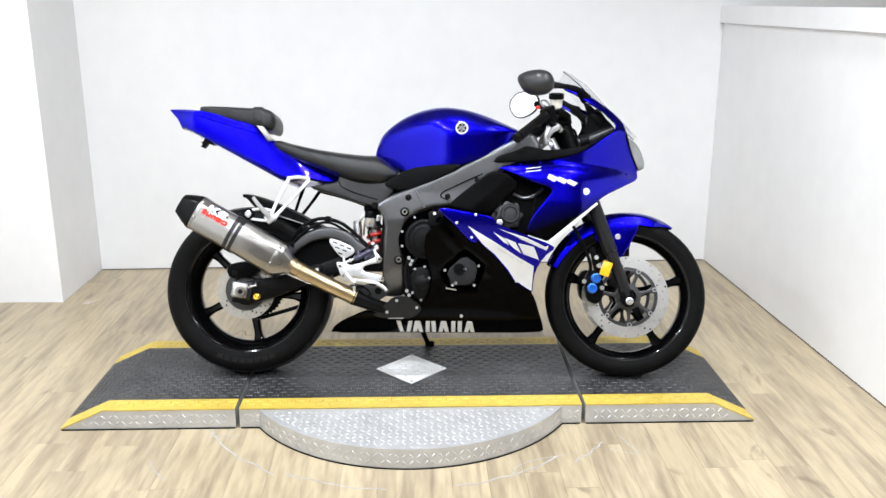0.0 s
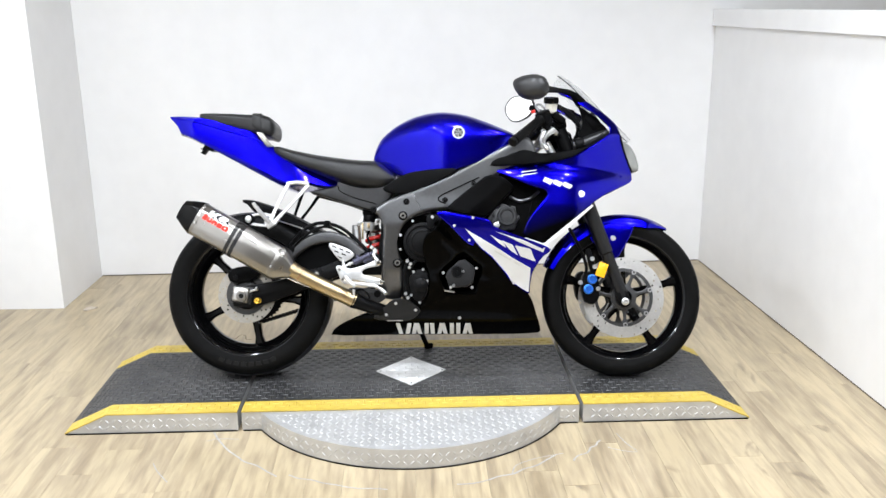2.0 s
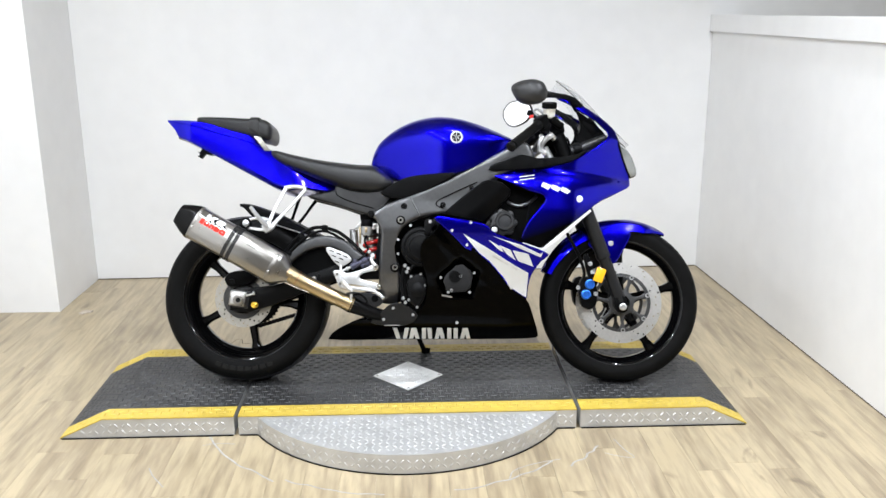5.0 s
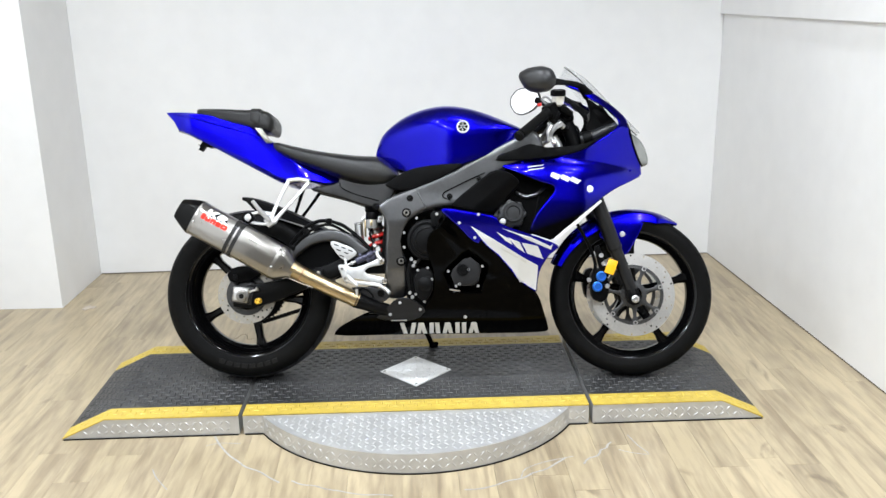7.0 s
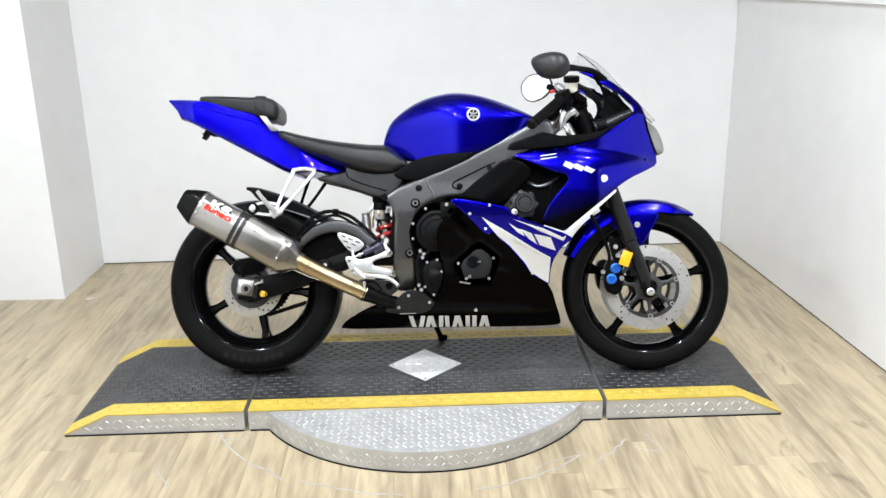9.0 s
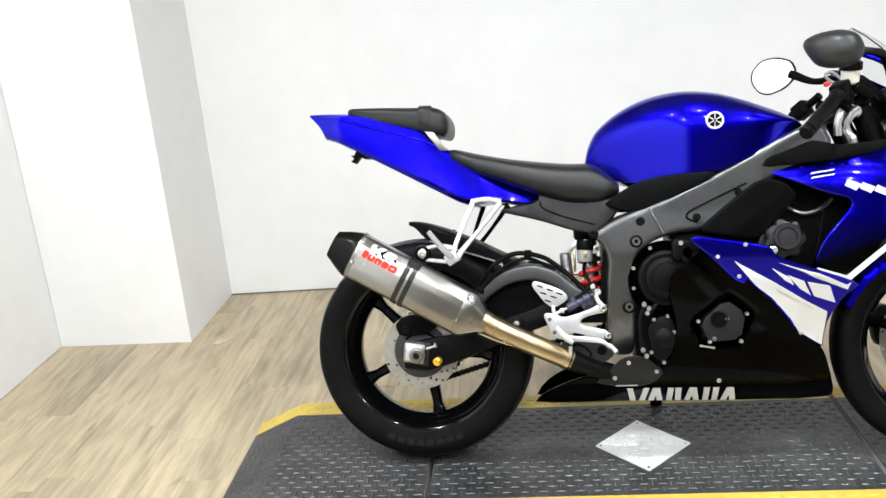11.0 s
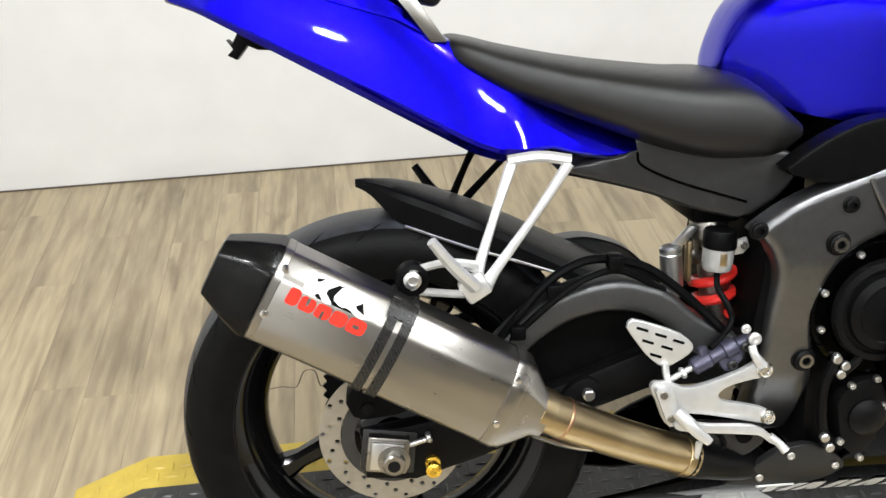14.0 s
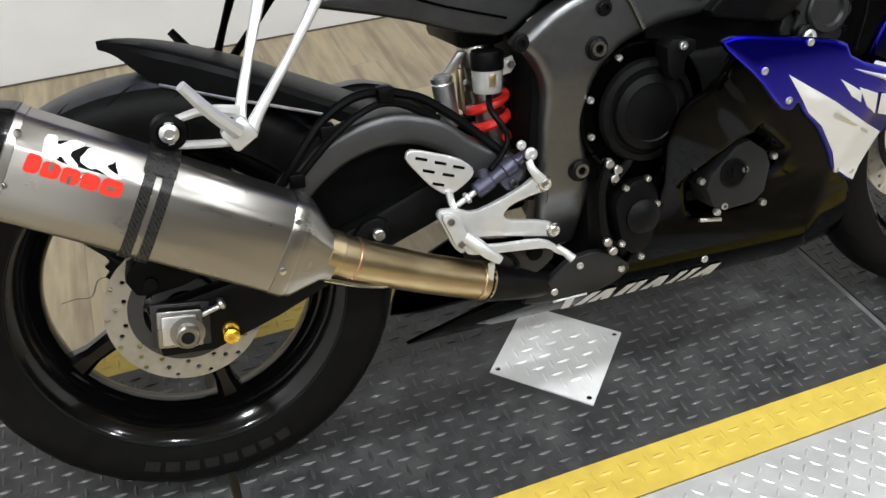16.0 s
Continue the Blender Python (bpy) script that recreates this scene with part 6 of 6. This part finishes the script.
bm = bmesh.new()
tube(bm, [(-0.318, -0.156, 0.322), (-0.298, -0.156, 0.330), (-0.276, -0.156, 0.318), (-0.266, -0.156, 0.300), (-0.282, -0.156, 0.290)], 0.0035, 8)
part("return_spring", bm, ENGINE, HANG)

# side stand on the far side
bm = bmesh.new()
tube(bm, [(-0.13, 0.12, 0.24), (-0.10, 0.20, 0.16), (-0.073, 0.265, 0.088)], 0.010, 10, 4)
tube(bm, [(-0.085, 0.262, 0.094), (-0.055, 0.272, 0.090)], 0.014, 8, 1, 0.5)
part("side_stand", bm, BLACKPLASTIC, BIKE, "black side stand folded out")

# ---- front end ----
def fork_leg(s):
    bm = bmesh.new()
    y = -0.105 * s
    top, low = (0.470, y, 0.760), (0.642, y, 0.300)
    mid = tuple(a + (b - a) * 0.66 for a, b in zip(top, low))
    rod(bm, top, mid, 0.0255, seg=24, chamfer=0.1)
    rod(bm, mid, low, 0.0215, seg=24, chamfer=0.1)
    f = part("fork_leg", bm, FORKBLACK, BIKE, "satin black front fork leg")
    bm = prism([(0.620, 0.320), (0.655, 0.325), (0.668, 0.290), (0.660, 0.262), (0.632, 0.262), (0.615, 0.290)], y - 0.020, y + 0.020, 0.006, 1)
    part("axle_clamp", bm, BLACKPLASTIC, f)
    bm = bmesh.new()
    lathe(bm, [(0, 0), (0.013, 0), (0.013, 0.006), (0.010, 0.008), (0.006, 0.008), (0.005, 0.004), (0, 0.004)], about_y(0.646, 0.284, y - 0.020) if s > 0 else about_y(0.646, 0.284, y), 24)
    part("axle_end", bm, ALU, f, "bare aluminium axle end")
    bm = bmesh.new()
    rod(bm, (0.502, y - 0.022 * s, 0.628), (0.506, y - 0.022 * s, 0.618), 0.012)
    part("clamp_bolt", bm, ALU, f)
    return f


leg = fork_leg(1)
fork_leg(-1)
slope = Matrix.Translation((0.561, -0.140, 0.397)) @ Matrix.Rotation(radians(20), 4, "Y")
bm = bmesh.new()
box(bm, (-0.017, -0.006, -0.026), (0.017, 0.008, 0.026), 0.003, slope)
part("reflector", bm, AMBER, leg, "amber side reflector")
bm = prism([(0.500, 0.385), (0.530, 0.395), (0.560, 0.350), (0.555, 0.290), (0.530, 0.270), (0.500, 0.285), (0.490, 0.340)], -0.120, -0.070, 0.008, 1)
CAL = part("brake_caliper", bm, BLACKPLASTIC, BIKE, "black front brake caliper")
part("brake_caliper", mirrored(prism([(0.500, 0.385), (0.530, 0.395), (0.560, 0.350), (0.555, 0.290), (0.530, 0.270), (0.500, 0.285), (0.490, 0.340)], -0.120, -0.070, 0.008, 1)), BLACKPLASTIC, BIKE)
for x, z in ((0.529, 0.364), (0.515, 0.328)):
    bm = bmesh.new()
    lathe(bm, [(0, 0), (0.017, 0), (0.018, 0.004), (0.017, 0.012), (0.012, 0.014), (0.010, 0.010), (0, 0.010)], about_y(x, z, -0.118), 24)
    part("piston_cap", bm, BLUECAP, CAL, "blue anodised caliper cap")
bolts(CAL, ALU, -0.122, ((0.530, 0.437), (0.538, 0.408), (0.550, 0.330), (0.487, 0.352)), 0.008, 0.006, name="caliper_bolt")
bm = prism([(0.505, 0.470), (0.525, 0.475), (0.545, 0.400), (0.560, 0.360), (0.535, 0.365), (0.520, 0.400)], -0.122, -0.105, 0.004, 1)
part("caliper_bracket", bm, BLACKPLASTIC, CAL)
bm = bmesh.new()
tube(bm, [(0.440, -0.125, 0.560), (0.462, -0.128, 0.520), (0.490, -0.128, 0.465), (0.508, -0.126, 0.410), (0.505, -0.12, 0.375)], 0.006, 8)
part("brake_hose", bm, BLACKPLASTIC, BIKE)
bm = bmesh.new()
box(bm, (0.440, -0.134, 0.548), (0.462, -0.122, 0.566), 0.003)
part("hose_tag", bm, WHITE, BIKE, "white hose tag")


def fender_rows(u):
    w = 0.066 * min(1, 0.35 + u * 5)
    d = (0.030 + 0.016 * math.sin(math.pi * u)) * min(1, 0.15 + u * 6)
    return [(-w, 0.304 - d), (-w * 0.97, 0.304 - d * 0.5), (-w * 0.82, 0.304 - 0.008), (-w * 0.45, 0.306), (0, 0.308), (w * 0.45, 0.306), (w * 0.82, 0.304 - 0.008), (w * 0.97, 0.304 - d * 0.5), (w, 0.304 - d)]


FEN = part("front_mudguard", band(FRONT, fender_rows, radians(56), radians(158), 32), BLUE, BIKE, "glossy blue front mudguard")
for s in (1, -1):
    bm = panel([(0.520, 0.505), (0.560, 0.552), (0.600, 0.572), (0.690, 0.556), (0.682, 0.530), (0.655, 0.480), (0.630, 0.440), (0.610, 0.436), (0.590, 0.470)], depth_of(-0.078), 0.004, 0.006)
    if s < 0:
        bm = mirrored(bm)
    part("mudguard_side", bm, BLUE, FEN)
bm = bmesh.new()
bolt(bm, 0.612, -0.078, 0.512, 0.010, 0.006)
part("mudguard_bolt", bm, ALU, FEN)

# triple clamp and steering head
bm = bmesh.new()
box(bm, (0.40, -0.14, 0.735), (0.50, 0.14, 0.775), 0.012)
box(bm, (0.345, -0.14, 0.872), (0.42, 0.14, 0.892), 0.008)
rod(bm, (0.455, 0, 0.74), (0.39, 0, 0.89), 0.03)
part("triple_clamp", bm, BLACKPLASTIC, BIKE, "black fork yokes")
for s in (1, -1):
    bm = bmesh.new()
    rod(bm, (0.470, -0.105 * s, 0.76), (0.415, -0.105 * s, 0.905), 0.0255, seg=20)
    part("fork_tube", bm, BLACKPLASTIC, BIKE)

# nose, headlamp and screen
part("headlamp", loft([(0.56, 0.915, 0.74, 0.074), (0.61, 0.902, 0.742, 0.072), (0.635, 0.892, 0.745, 0.066), (0.662, 0.878, 0.748, 0.057), (0.687, 0.860, 0.753, 0.045), (0.706, 0.832, 0.758, 0.031), (0.718, 0.800, 0.764, 0.017), (0.722, 0.784, 0.772, 0.005)], 32, 2.6, 0.45), LENSGREY, BIKE, "grey headlamp lens in the nose")
prof = smooth_path([(0.430, 0, 1.120), (0.472, 0, 1.096), (0.520, 0, 1.058), (0.597, 0, 0.974), (0.650, 0, 0.923), (0.690, 0, 0.880)], 6)
bm = bmesh.new()
grid = []
for i, p in enumerate(prof):
    u = i / (len(prof) - 1)
    w = 0.075 + 0.06 * math.sin(math.pi * min(1, u * 1.15) * 0.62) - 0.03 * u
    grid.append([bm.verts.new((p.x - 2.6 * (w * k / 8) ** 2, w * k / 8, p.z - 2.2 * (w * k / 8) ** 2)) for k in range(-8, 9)])
for a, b in zip(grid, grid[1:]):
    for i in range(16):
        bm.faces.new((a[i], a[i + 1], b[i + 1], b[i]))
bmesh.ops.recalc_face_normals(bm, faces=bm.faces)
thicken(bm, lambda v: -v.normal * 0.003)
scr = part("windscreen", bm, SCREEN, BIKE, "clear windscreen")
scr.visible_shadow = False

# cockpit
bm = bmesh.new()
box(bm, (0.515, -0.09, 0.895), (0.56, 0.09, 0.965), 0.012, Matrix.Translation((0.53, 0, 0.94)) @ Matrix.Rotation(radians(-35), 4, "Y") @ Matrix.Translation((-0.53, 0, -0.94)))
part("instrument_panel", bm, BLACKPLASTIC, BIKE, "black instrument panel")
for s in (1, -1):
    bm = bmesh.new()
    tube(bm, [(0.462, -0.120 * s, 0.842), (0.50, -0.120 * s, 0.852), (0.545, -0.110 * s, 0.872), (0.592, -0.095 * s, 0.893)], [0.020, 0.020, 0.018, 0.014], 16)
    duct = part("air_duct", bm, RAILGREY, BIKE, "grey air duct")
    bm = bmesh.new()
    rod(bm, (0.470, -0.120 * s, 0.844), (0.502, -0.120 * s, 0.853), 0.0235, seg=24, chamfer=0.12)
    part("duct_collar", bm, ENGINE, duct, "dark ribbed duct collar")
    # added black sheet that stands in for the shade inside the fairing opening
    bm = panel([(0.486, 0.998), (0.519, 0.978), (0.600, 0.905), (0.592, 0.884), (0.540, 0.872), (0.482, 0.885), (0.505, 0.924), (0.500, 0.960)], depth_of(-0.085), 0.01, 0, 0.03, 1)
    part("shade_filler", bm if s > 0 else mirrored(bm), INNER, BIKE, "matt black filler for the deep shade under the screen")
bm = prism([(0.422, 1.000), (0.450, 0.996), (0.486, 0.962), (0.506, 0.930), (0.494, 0.922), (0.472, 0.950), (0.440, 0.980)], -0.036, -0.026, 0.003, 1)
part("meter_bracket", bm, BLACKPLASTIC, BIKE, "black instrument bracket")
bm = bmesh.new()
tube(bm, [(0.43, 0.10, 1.03), (0.48, 0.10, 1.0), (0.53, 0.10, 0.95)], 0.010, 8)
part("fairing_stay", bm, BLACKPLASTIC, BIKE, "black fairing stay")
bm = bmesh.new()
tube(bm, [(0.629, y_upper(0.629, 0.900) - 0.001, 0.900), (0.640, y_upper(0.640, 0.870) - 0.001, 0.870), (0.652, y_upper(0.652, 0.835) - 0.001, 0.835), (0.676, y_upper(0.676, 0.785) - 0.001, 0.785), (0.693, y_upper(0.693, 0.755) - 0.001, 0.755)], 0.0026, 8)
part("lens_seal", bm, INNER, BIKE, "black seal round the headlamp")


def handlebar(s):
    m = Matrix.Scale(s, 4, (0, 1, 0))

    def put(name, bm, material, parent, label=""):
        if s < 0:
            bmesh.ops.transform(bm, matrix=m, verts=bm.verts)
            bmesh.ops.reverse_faces(bm, faces=bm.faces)
        return part(name, bm, material, parent, label)

    bm = bmesh.new()
    a, b = Vector((0.238, -0.315, 0.832)), Vector((0.340, -0.195, 0.925))
    d = (b - a).normalized()
    rod(bm, a + d * 0.02, b + d * 0.09, 0.011, seg=16)
    rod(bm, (0.415, -0.105, 0.905), (0.41, -0.107, 0.935), 0.030, seg=20)
    h = put("handlebar", bm, BLACKPLASTIC, BIKE, "black clip-on handlebar")
    bm = bmesh.new()
    hh = (b - a).length
    rings = [(0, 0.0)] + [(0.016 + 0.0008 * (k % 2), hh * k / 24) for k in range(1, 23)] + [(0.019, hh * 0.95), (0.019, hh), (0, hh)]
    lathe(bm, rings, basis(a, b), 20)
    put("grip", bm, RUBBER, h, "black rubber grip")
    bm = bmesh.new()
    rod(bm, a - d * 0.012, a + d * 0.004, 0.017)
    put("bar_end", bm, ENGINE, h)
    bm = bmesh.new()
    box(bm, (-0.020, -0.022, 0.0), (0.020, 0.022, 0.045), 0.006, basis(b, b + d))
    put("switch_housing", bm, BLACKPLASTIC, h)
    if s > 0:
        bm = bmesh.new()
        rod(bm, b + Vector((-0.025, -0.01, 0.022)), b + Vector((-0.028, -0.012, 0.032)), 0.008)
        part("stop_switch", bm, RED, h, "red stop switch")
    bm = bmesh.new()
    q = [(0.390, -0.185, 0.890), (0.366, -0.205, 0.874), (0.350, -0.228, 0.852), (0.347, -0.244, 0.834), (0.354, -0.252, 0.820)]
    tube(bm, q, [0.011, 0.0095, 0.0075, 0.0065, 0.0060], 10, 6, 0.7)
    lathe(bm, [(0, -0.009), (0.006, -0.007), (0.009, 0), (0.006, 0.007), (0, 0.009)], Matrix.Translation((0.355, -0.253, 0.816)), 14)
    put("brake_lever", bm, ALU, h, "polished aluminium lever")
    bm = bmesh.new()
    rod(bm, b + d * 0.05 + Vector((0.02, 0, 0)), b + d * 0.06 + Vector((0.055, 0.01, -0.03)), 0.014)
    put("lever_perch", bm, BLACKPLASTIC, h)
    return h


bar = handlebar(1)
handlebar(-1)
bm = bmesh.new()
tube(bm, [(0.350, -0.155, 0.832), (0.350, -0.158, 0.862), (0.362, -0.156, 0.890), (0.384, -0.150, 0.896), (0.402, -0.142, 0.882)], [0.010, 0.010, 0.011, 0.012, 0.010], 12)
rod(bm, (0.364, -0.150, 0.852), (0.391, -0.146, 0.802), 0.0135, seg=20)
part("lever_bracket", bm, ALU, bar, "bare aluminium lever bracket")
bm = bmesh.new()
rm = Matrix.Translation((0.382, -0.150, 0.956)) @ Matrix.Rotation(radians(17), 4, "X")
lathe(bm, [(0, 0), (0.014, 0), (0.0205, 0.006), (0.0225, 0.034), (0.0225, 0.042), (0, 0.042)], rm, 28)
RES = part("brake_reservoir", bm, FLUID, BIKE, "milky front brake fluid reservoir")
bm = bmesh.new()
lathe(bm, [(0, 0.036), (0.0255, 0.036), (0.0265, 0.038), (0.0265, 0.053), (0.024, 0.056), (0.018, 0.056), (0.017, 0.054), (0, 0.054)], rm, 48)
for v in bm.verts:
    p = rm.inverted() @ v.co
    if math.hypot(p.x, p.y) > 0.025 and int(round(math.atan2(p.y, p.x) / (2 * math.pi / 48))) % 3 == 0:
        v.co = rm @ Vector((p.x * 0.95, p.y * 0.95, p.z))
part("cap", bm, BLACKPLASTIC, RES, "black ribbed reservoir cap", 20)
bm = bmesh.new()
tube(bm, [(0.365, -0.148, 0.968), (0.345, -0.140, 0.990), (0.330, -0.135, 0.985), (0.340, -0.140, 0.968), (0.366, -0.150, 0.955)], 0.004, 8)
part("reservoir_hose", bm, CUPGREY, RES, "clouded fluid hose")
bm = bmesh.new()
tube(bm, [(0.382, -0.150, 0.962), (0.374, -0.150, 0.945), (0.368, -0.165, 0.930)], [0.008, 0.010, 0.012], 10)
part("reservoir_stay", bm, BLACKPLASTIC, RES)
bm = bmesh.new()
box(bm, (0.352, -0.180, 0.900), (0.384, -0.140, 0.938), 0.006, Matrix.Translation((0.37, 0, 0.92)) @ Matrix.Rotation(radians(20), 4, "Y") @ Matrix.Translation((-0.37, 0, -0.92)))
rod(bm, (0.350, -0.172, 0.915), (0.392, -0.168, 0.878), 0.010)
part("master_cylinder", bm, BLACKPLASTIC, bar, "black front brake master cylinder")
for q in ([(0.390, -0.13, 0.940), (0.421, -0.12, 0.902), (0.433, -0.12, 0.870), (0.426, -0.11, 0.822), (0.42, -0.06, 0.78)], [(0.37, -0.15, 0.925), (0.404, -0.13, 0.903), (0.417, -0.12, 0.863), (0.412, -0.10, 0.815)], [(0.432, -0.09, 0.895), (0.452, -0.09, 0.893), (0.462, -0.09, 0.870), (0.460, -0.08, 0.840), (0.45, -0.05, 0.80)], [(0.428, -0.10, 0.905), (0.446, -0.10, 0.890), (0.449, -0.10, 0.850), (0.440, -0.08, 0.80)]):
    bm = bmesh.new()
    tube(bm, q, 0.0042, 8)
    part("cable", bm, BLACKPLASTIC, BIKE)


def mirror_unit(s, lean, turn):
    """A rear-view mirror: housing, glass and stalk. The glass faces back and inwards."""
    c = Vector((0.300, -0.320 * s, 1.012)) if s > 0 else Vector((0.302, 0.300, 1.057))
    m = Matrix.Translation(c) @ Matrix.Rotation(radians(turn), 4, "Z") @ Matrix.Rotation(radians(lean), 4, "X")
    shape = [(0.058, -0.004), (0.067, 0.016), (0.062, 0.032), (0.030, 0.043), (-0.020, 0.044), (-0.052, 0.030), (-0.066, 0.000), (-0.060, -0.026), (-0.036, -0.042), (0.010, -0.042), (0.040, -0.030)]
    if s < 0:
        shape = [(0.068, 0.011), (0.055, 0.040), (0.011, 0.055), (-0.033, 0.051), (-0.064, 0.020), (-0.066, -0.015), (-0.044, -0.048), (-0.013, -0.057), (0.033, -0.042), (0.060, -0.018)]
    shape = rounded(shape, 2)
    bm = bmesh.new()
    rings = []
    for k, (sc, dy) in enumerate(((0.90, 0.002), (0.97, -0.002), (1.0, 0.004), (0.97, 0.016), (0.86, 0.030), (0.62, 0.042), (0.30, 0.048))):
        rings.append([bm.verts.new((x * sc, dy, z * sc)) for x, z in shape])
    n = len(shape)
    for a, b in zip(rings, rings[1:]):
        for i in range(n):
            bm.faces.new((a[i], a[(i + 1) % n], b[(i + 1) % n], b[i]))
    bm.faces.new(rings[-1])
    bm.faces.new(rings[0])
    h = part("mirror", bm, MIRRORCASE, BIKE, "satin black mirror housing", m=m)
    bm = bmesh.new()
    f = bm.faces.new([bm.verts.new((x * 0.91, -0.0005, z * 0.91)) for x, z in shape])
    r = bmesh.ops.extrude_face_region(bm, geom=[f])
    bmesh.ops.translate(bm, vec=(0, 0.002, 0), verts=[v for v in r["geom"] if isinstance(v, bmesh.types.BMVert)])
    part("glass", bm, MIRROR, h, "mirror glass")
    bm = bmesh.new()
    e = c + Vector((0.045, 0.02 * s, 0.0))
    tube(bm, [e, (0.400, -0.225 * s, 1.022), (0.455, -0.165 * s, 1.022), (0.492, -0.120 * s, 0.998)], [0.013, 0.009, 0.011, 0.020], 12, 5, 0.7)
    part("mirror_stalk", bm, BLACKPLASTIC, BIKE, "black mirror stalk")


mirror_unit(1, 0, 150)
mirror_unit(-1, 3, -28)

# tank details
bm = bmesh.new()
lathe(bm, [(0, 0), (0.052, 0), (0.054, 0.003), (0.050, 0.010), (0.030, 0.012), (0, 0.012)], Matrix.Translation((0.07, 0, 0.958)) @ Matrix.Rotation(radians(12), 4, "Y"), 32)
part("filler_cap", bm, BLACKPLASTIC, TANK, "round filler cap")


def on_tank(x, z):
    """The pose on the tank's right flank at x, z, with z outwards."""
    co = Vector((x, -0.5, z))
    hit, p, nrm, _ = TANK.ray_cast(co, Vector((0, 1, 0)))
    return Matrix.Translation(p) @ nrm.to_track_quat("Z", "Y").to_matrix().to_4x4()


bm = bmesh.new()
tm = on_tank(0.052, 0.881)
lathe(bm, [(0, 0.003), (0.021, 0.003), (0.022, 0.001), (0.022, -0.004), (0, -0.004)], tm, 32)
part("emblem", bm, WHITE, TANK, "round silver and black emblem")
bm = bmesh.new()
lathe(bm, [(0.0175, 0.0034), (0.0195, 0.0034), (0.0195, 0.0040), (0.0175, 0.0040), (0.0175, 0.0034)], tm, 32)
for k in range(6):
    box(bm, (0.003, -0.0009, 0.0032), (0.0165, 0.0009, 0.0040), 0, tm @ Matrix.Rotation(2 * math.pi * k / 6 + 0.5, 4, "Z"))
part("emblem_bar", bm, WHITE, TANK)
bm = bmesh.new()
lathe(bm, [(0, 0.0030), (0.0165, 0.0030), (0.0165, 0.0034), (0, 0.0034)], tm, 32)
part("emblem_field", bm, INNER, TANK)

# ---- marks on the floor ----
def scratch(path, r, label, material=CRACK):
    bm = bmesh.new()
    tube(bm, [(x, y, 0.0) for x, y in path], r, 6, 3)
    bmesh.ops.scale(bm, vec=(1, 1, 0.15), verts=bm.verts)
    return tagged(part("floor_scratch", bm, material, None, label), label, "scratch")


random.seed(5)
for a0, a1, rr in ((205, 236, 0.745), (238, 264, 0.722), (281, 311, 0.712), (312, 325, 0.765)):
    path = []
    for k in range(9):
        a = radians(a0 + (a1 - a0) * k / 8)
        q = rr + random.uniform(-0.006, 0.006)
        path.append((PX + q * math.cos(a), q * math.sin(a)))
    scratch(path, 0.0034, "grey scratch worn into the floor round the turntable")
for path in ([(-0.82, -0.38), (-0.78, -0.365), (-0.71, -0.372)], [(-0.955, -0.52), (-0.93, -0.57), (-0.88, -0.64)], [(0.18, -0.64), (0.20, -0.59), (0.27, -0.55), (0.36, -0.523)], [(0.562, -0.396), (0.58, -0.47), (0.60, -0.525), (0.545, -0.51), (0.512, -0.49)],
             [(-0.96, 0.552), (-0.93, 0.556), (-0.90, 0.552), (-0.885, 0.600), (-0.86, 0.598), (-0.848, 0.548), (-0.82, 0.552)]):
    if path[0][1] > 0:
        scratch(path, 0.0016, "dark split in the vinyl floor behind the platform", SPLIT)
    else:
        scratch(path, 0.0022, "grey crack in the vinyl floor beside the platform")
bm = corner_block([(-1.700, 0.975), (-1.680, 0.965), (-1.667, 0.985), (-1.650, 0.99), (-1.645, 1.015), (-1.667, 1.01), (-1.675, 1.025), (-1.693, 1.005)], 0.0003, 0.006)
tagged(part("paper_scrap", bm, SCRAP, None, "", 0), "small torn scrap of soiled paper on the floor", "scrap")
bm = corner_block([(0.955, 0.775), (0.985, 0.768), (1.0, 0.785), (0.970, 0.797)], 0.0003, 0.004)
tagged(part("dirt_clump", bm, UNDER, None, "", 0), "small dark clump of dirt on the floor", "dirt")

# ---- floor planks ----
random.seed(11)
W, Z0 = 0.112, -0.004
plank_mesh = {}
made = 0
rest = bmesh.new()


def plank_box(bm, w, l):
    c = 0.0003
    lo = [bm.verts.new((x, y, 0)) for x, y in ((0.0001, 0.0001), (w - 0.0001, 0.0001), (w - 0.0001, l - 0.0001), (0.0001, l - 0.0001))]
    up = [bm.verts.new((x, y, 0.0036)) for x, y in ((c, c), (w - c, c), (w - c, l - c), (c, l - c))]
    for i in range(4):
        bm.faces.new((lo[i], lo[(i + 1) % 4], up[(i + 1) % 4], up[i]))
    bm.faces.new(up)
    return lo + up


lengths = (0.46, 0.62, 0.78, 0.98)
x = -2.36
while x < 4.9:
    y = -6.4 - random.random() * 0.5
    while y < 1.70:
        l = random.choice(lengths)
        near = (-2.36 < x < -0.2 and 0.25 < y + l / 2 < 1.55) or (-2.36 < x < -1.25 and -0.75 < y + l / 2 < 1.55) or (0.95 < x < 1.6 and -0.7 < y + l / 2 < 1.6) or (-1.3 < x < 1.0 and -1.05 < y + l / 2 < -0.55)
        if near and made < 300:
            if l not in plank_mesh:
                b = bmesh.new()
                plank_box(b, W, l)
                plank_mesh[l] = finish(b, "plank", PLANK, 0)
            o = new("plank", plank_mesh[l])
            o.parent = FLOOR
            o.matrix_basis = pose(x, y, Z0)
            made += 1
        else:
            vs = plank_box(rest, W, l)
            bmesh.ops.translate(rest, vec=(x, y, Z0), verts=vs)
        y += l
    x += W
tagged(part("plank_field", rest, PLANKS, FLOOR, "", 0), kind="stuff")
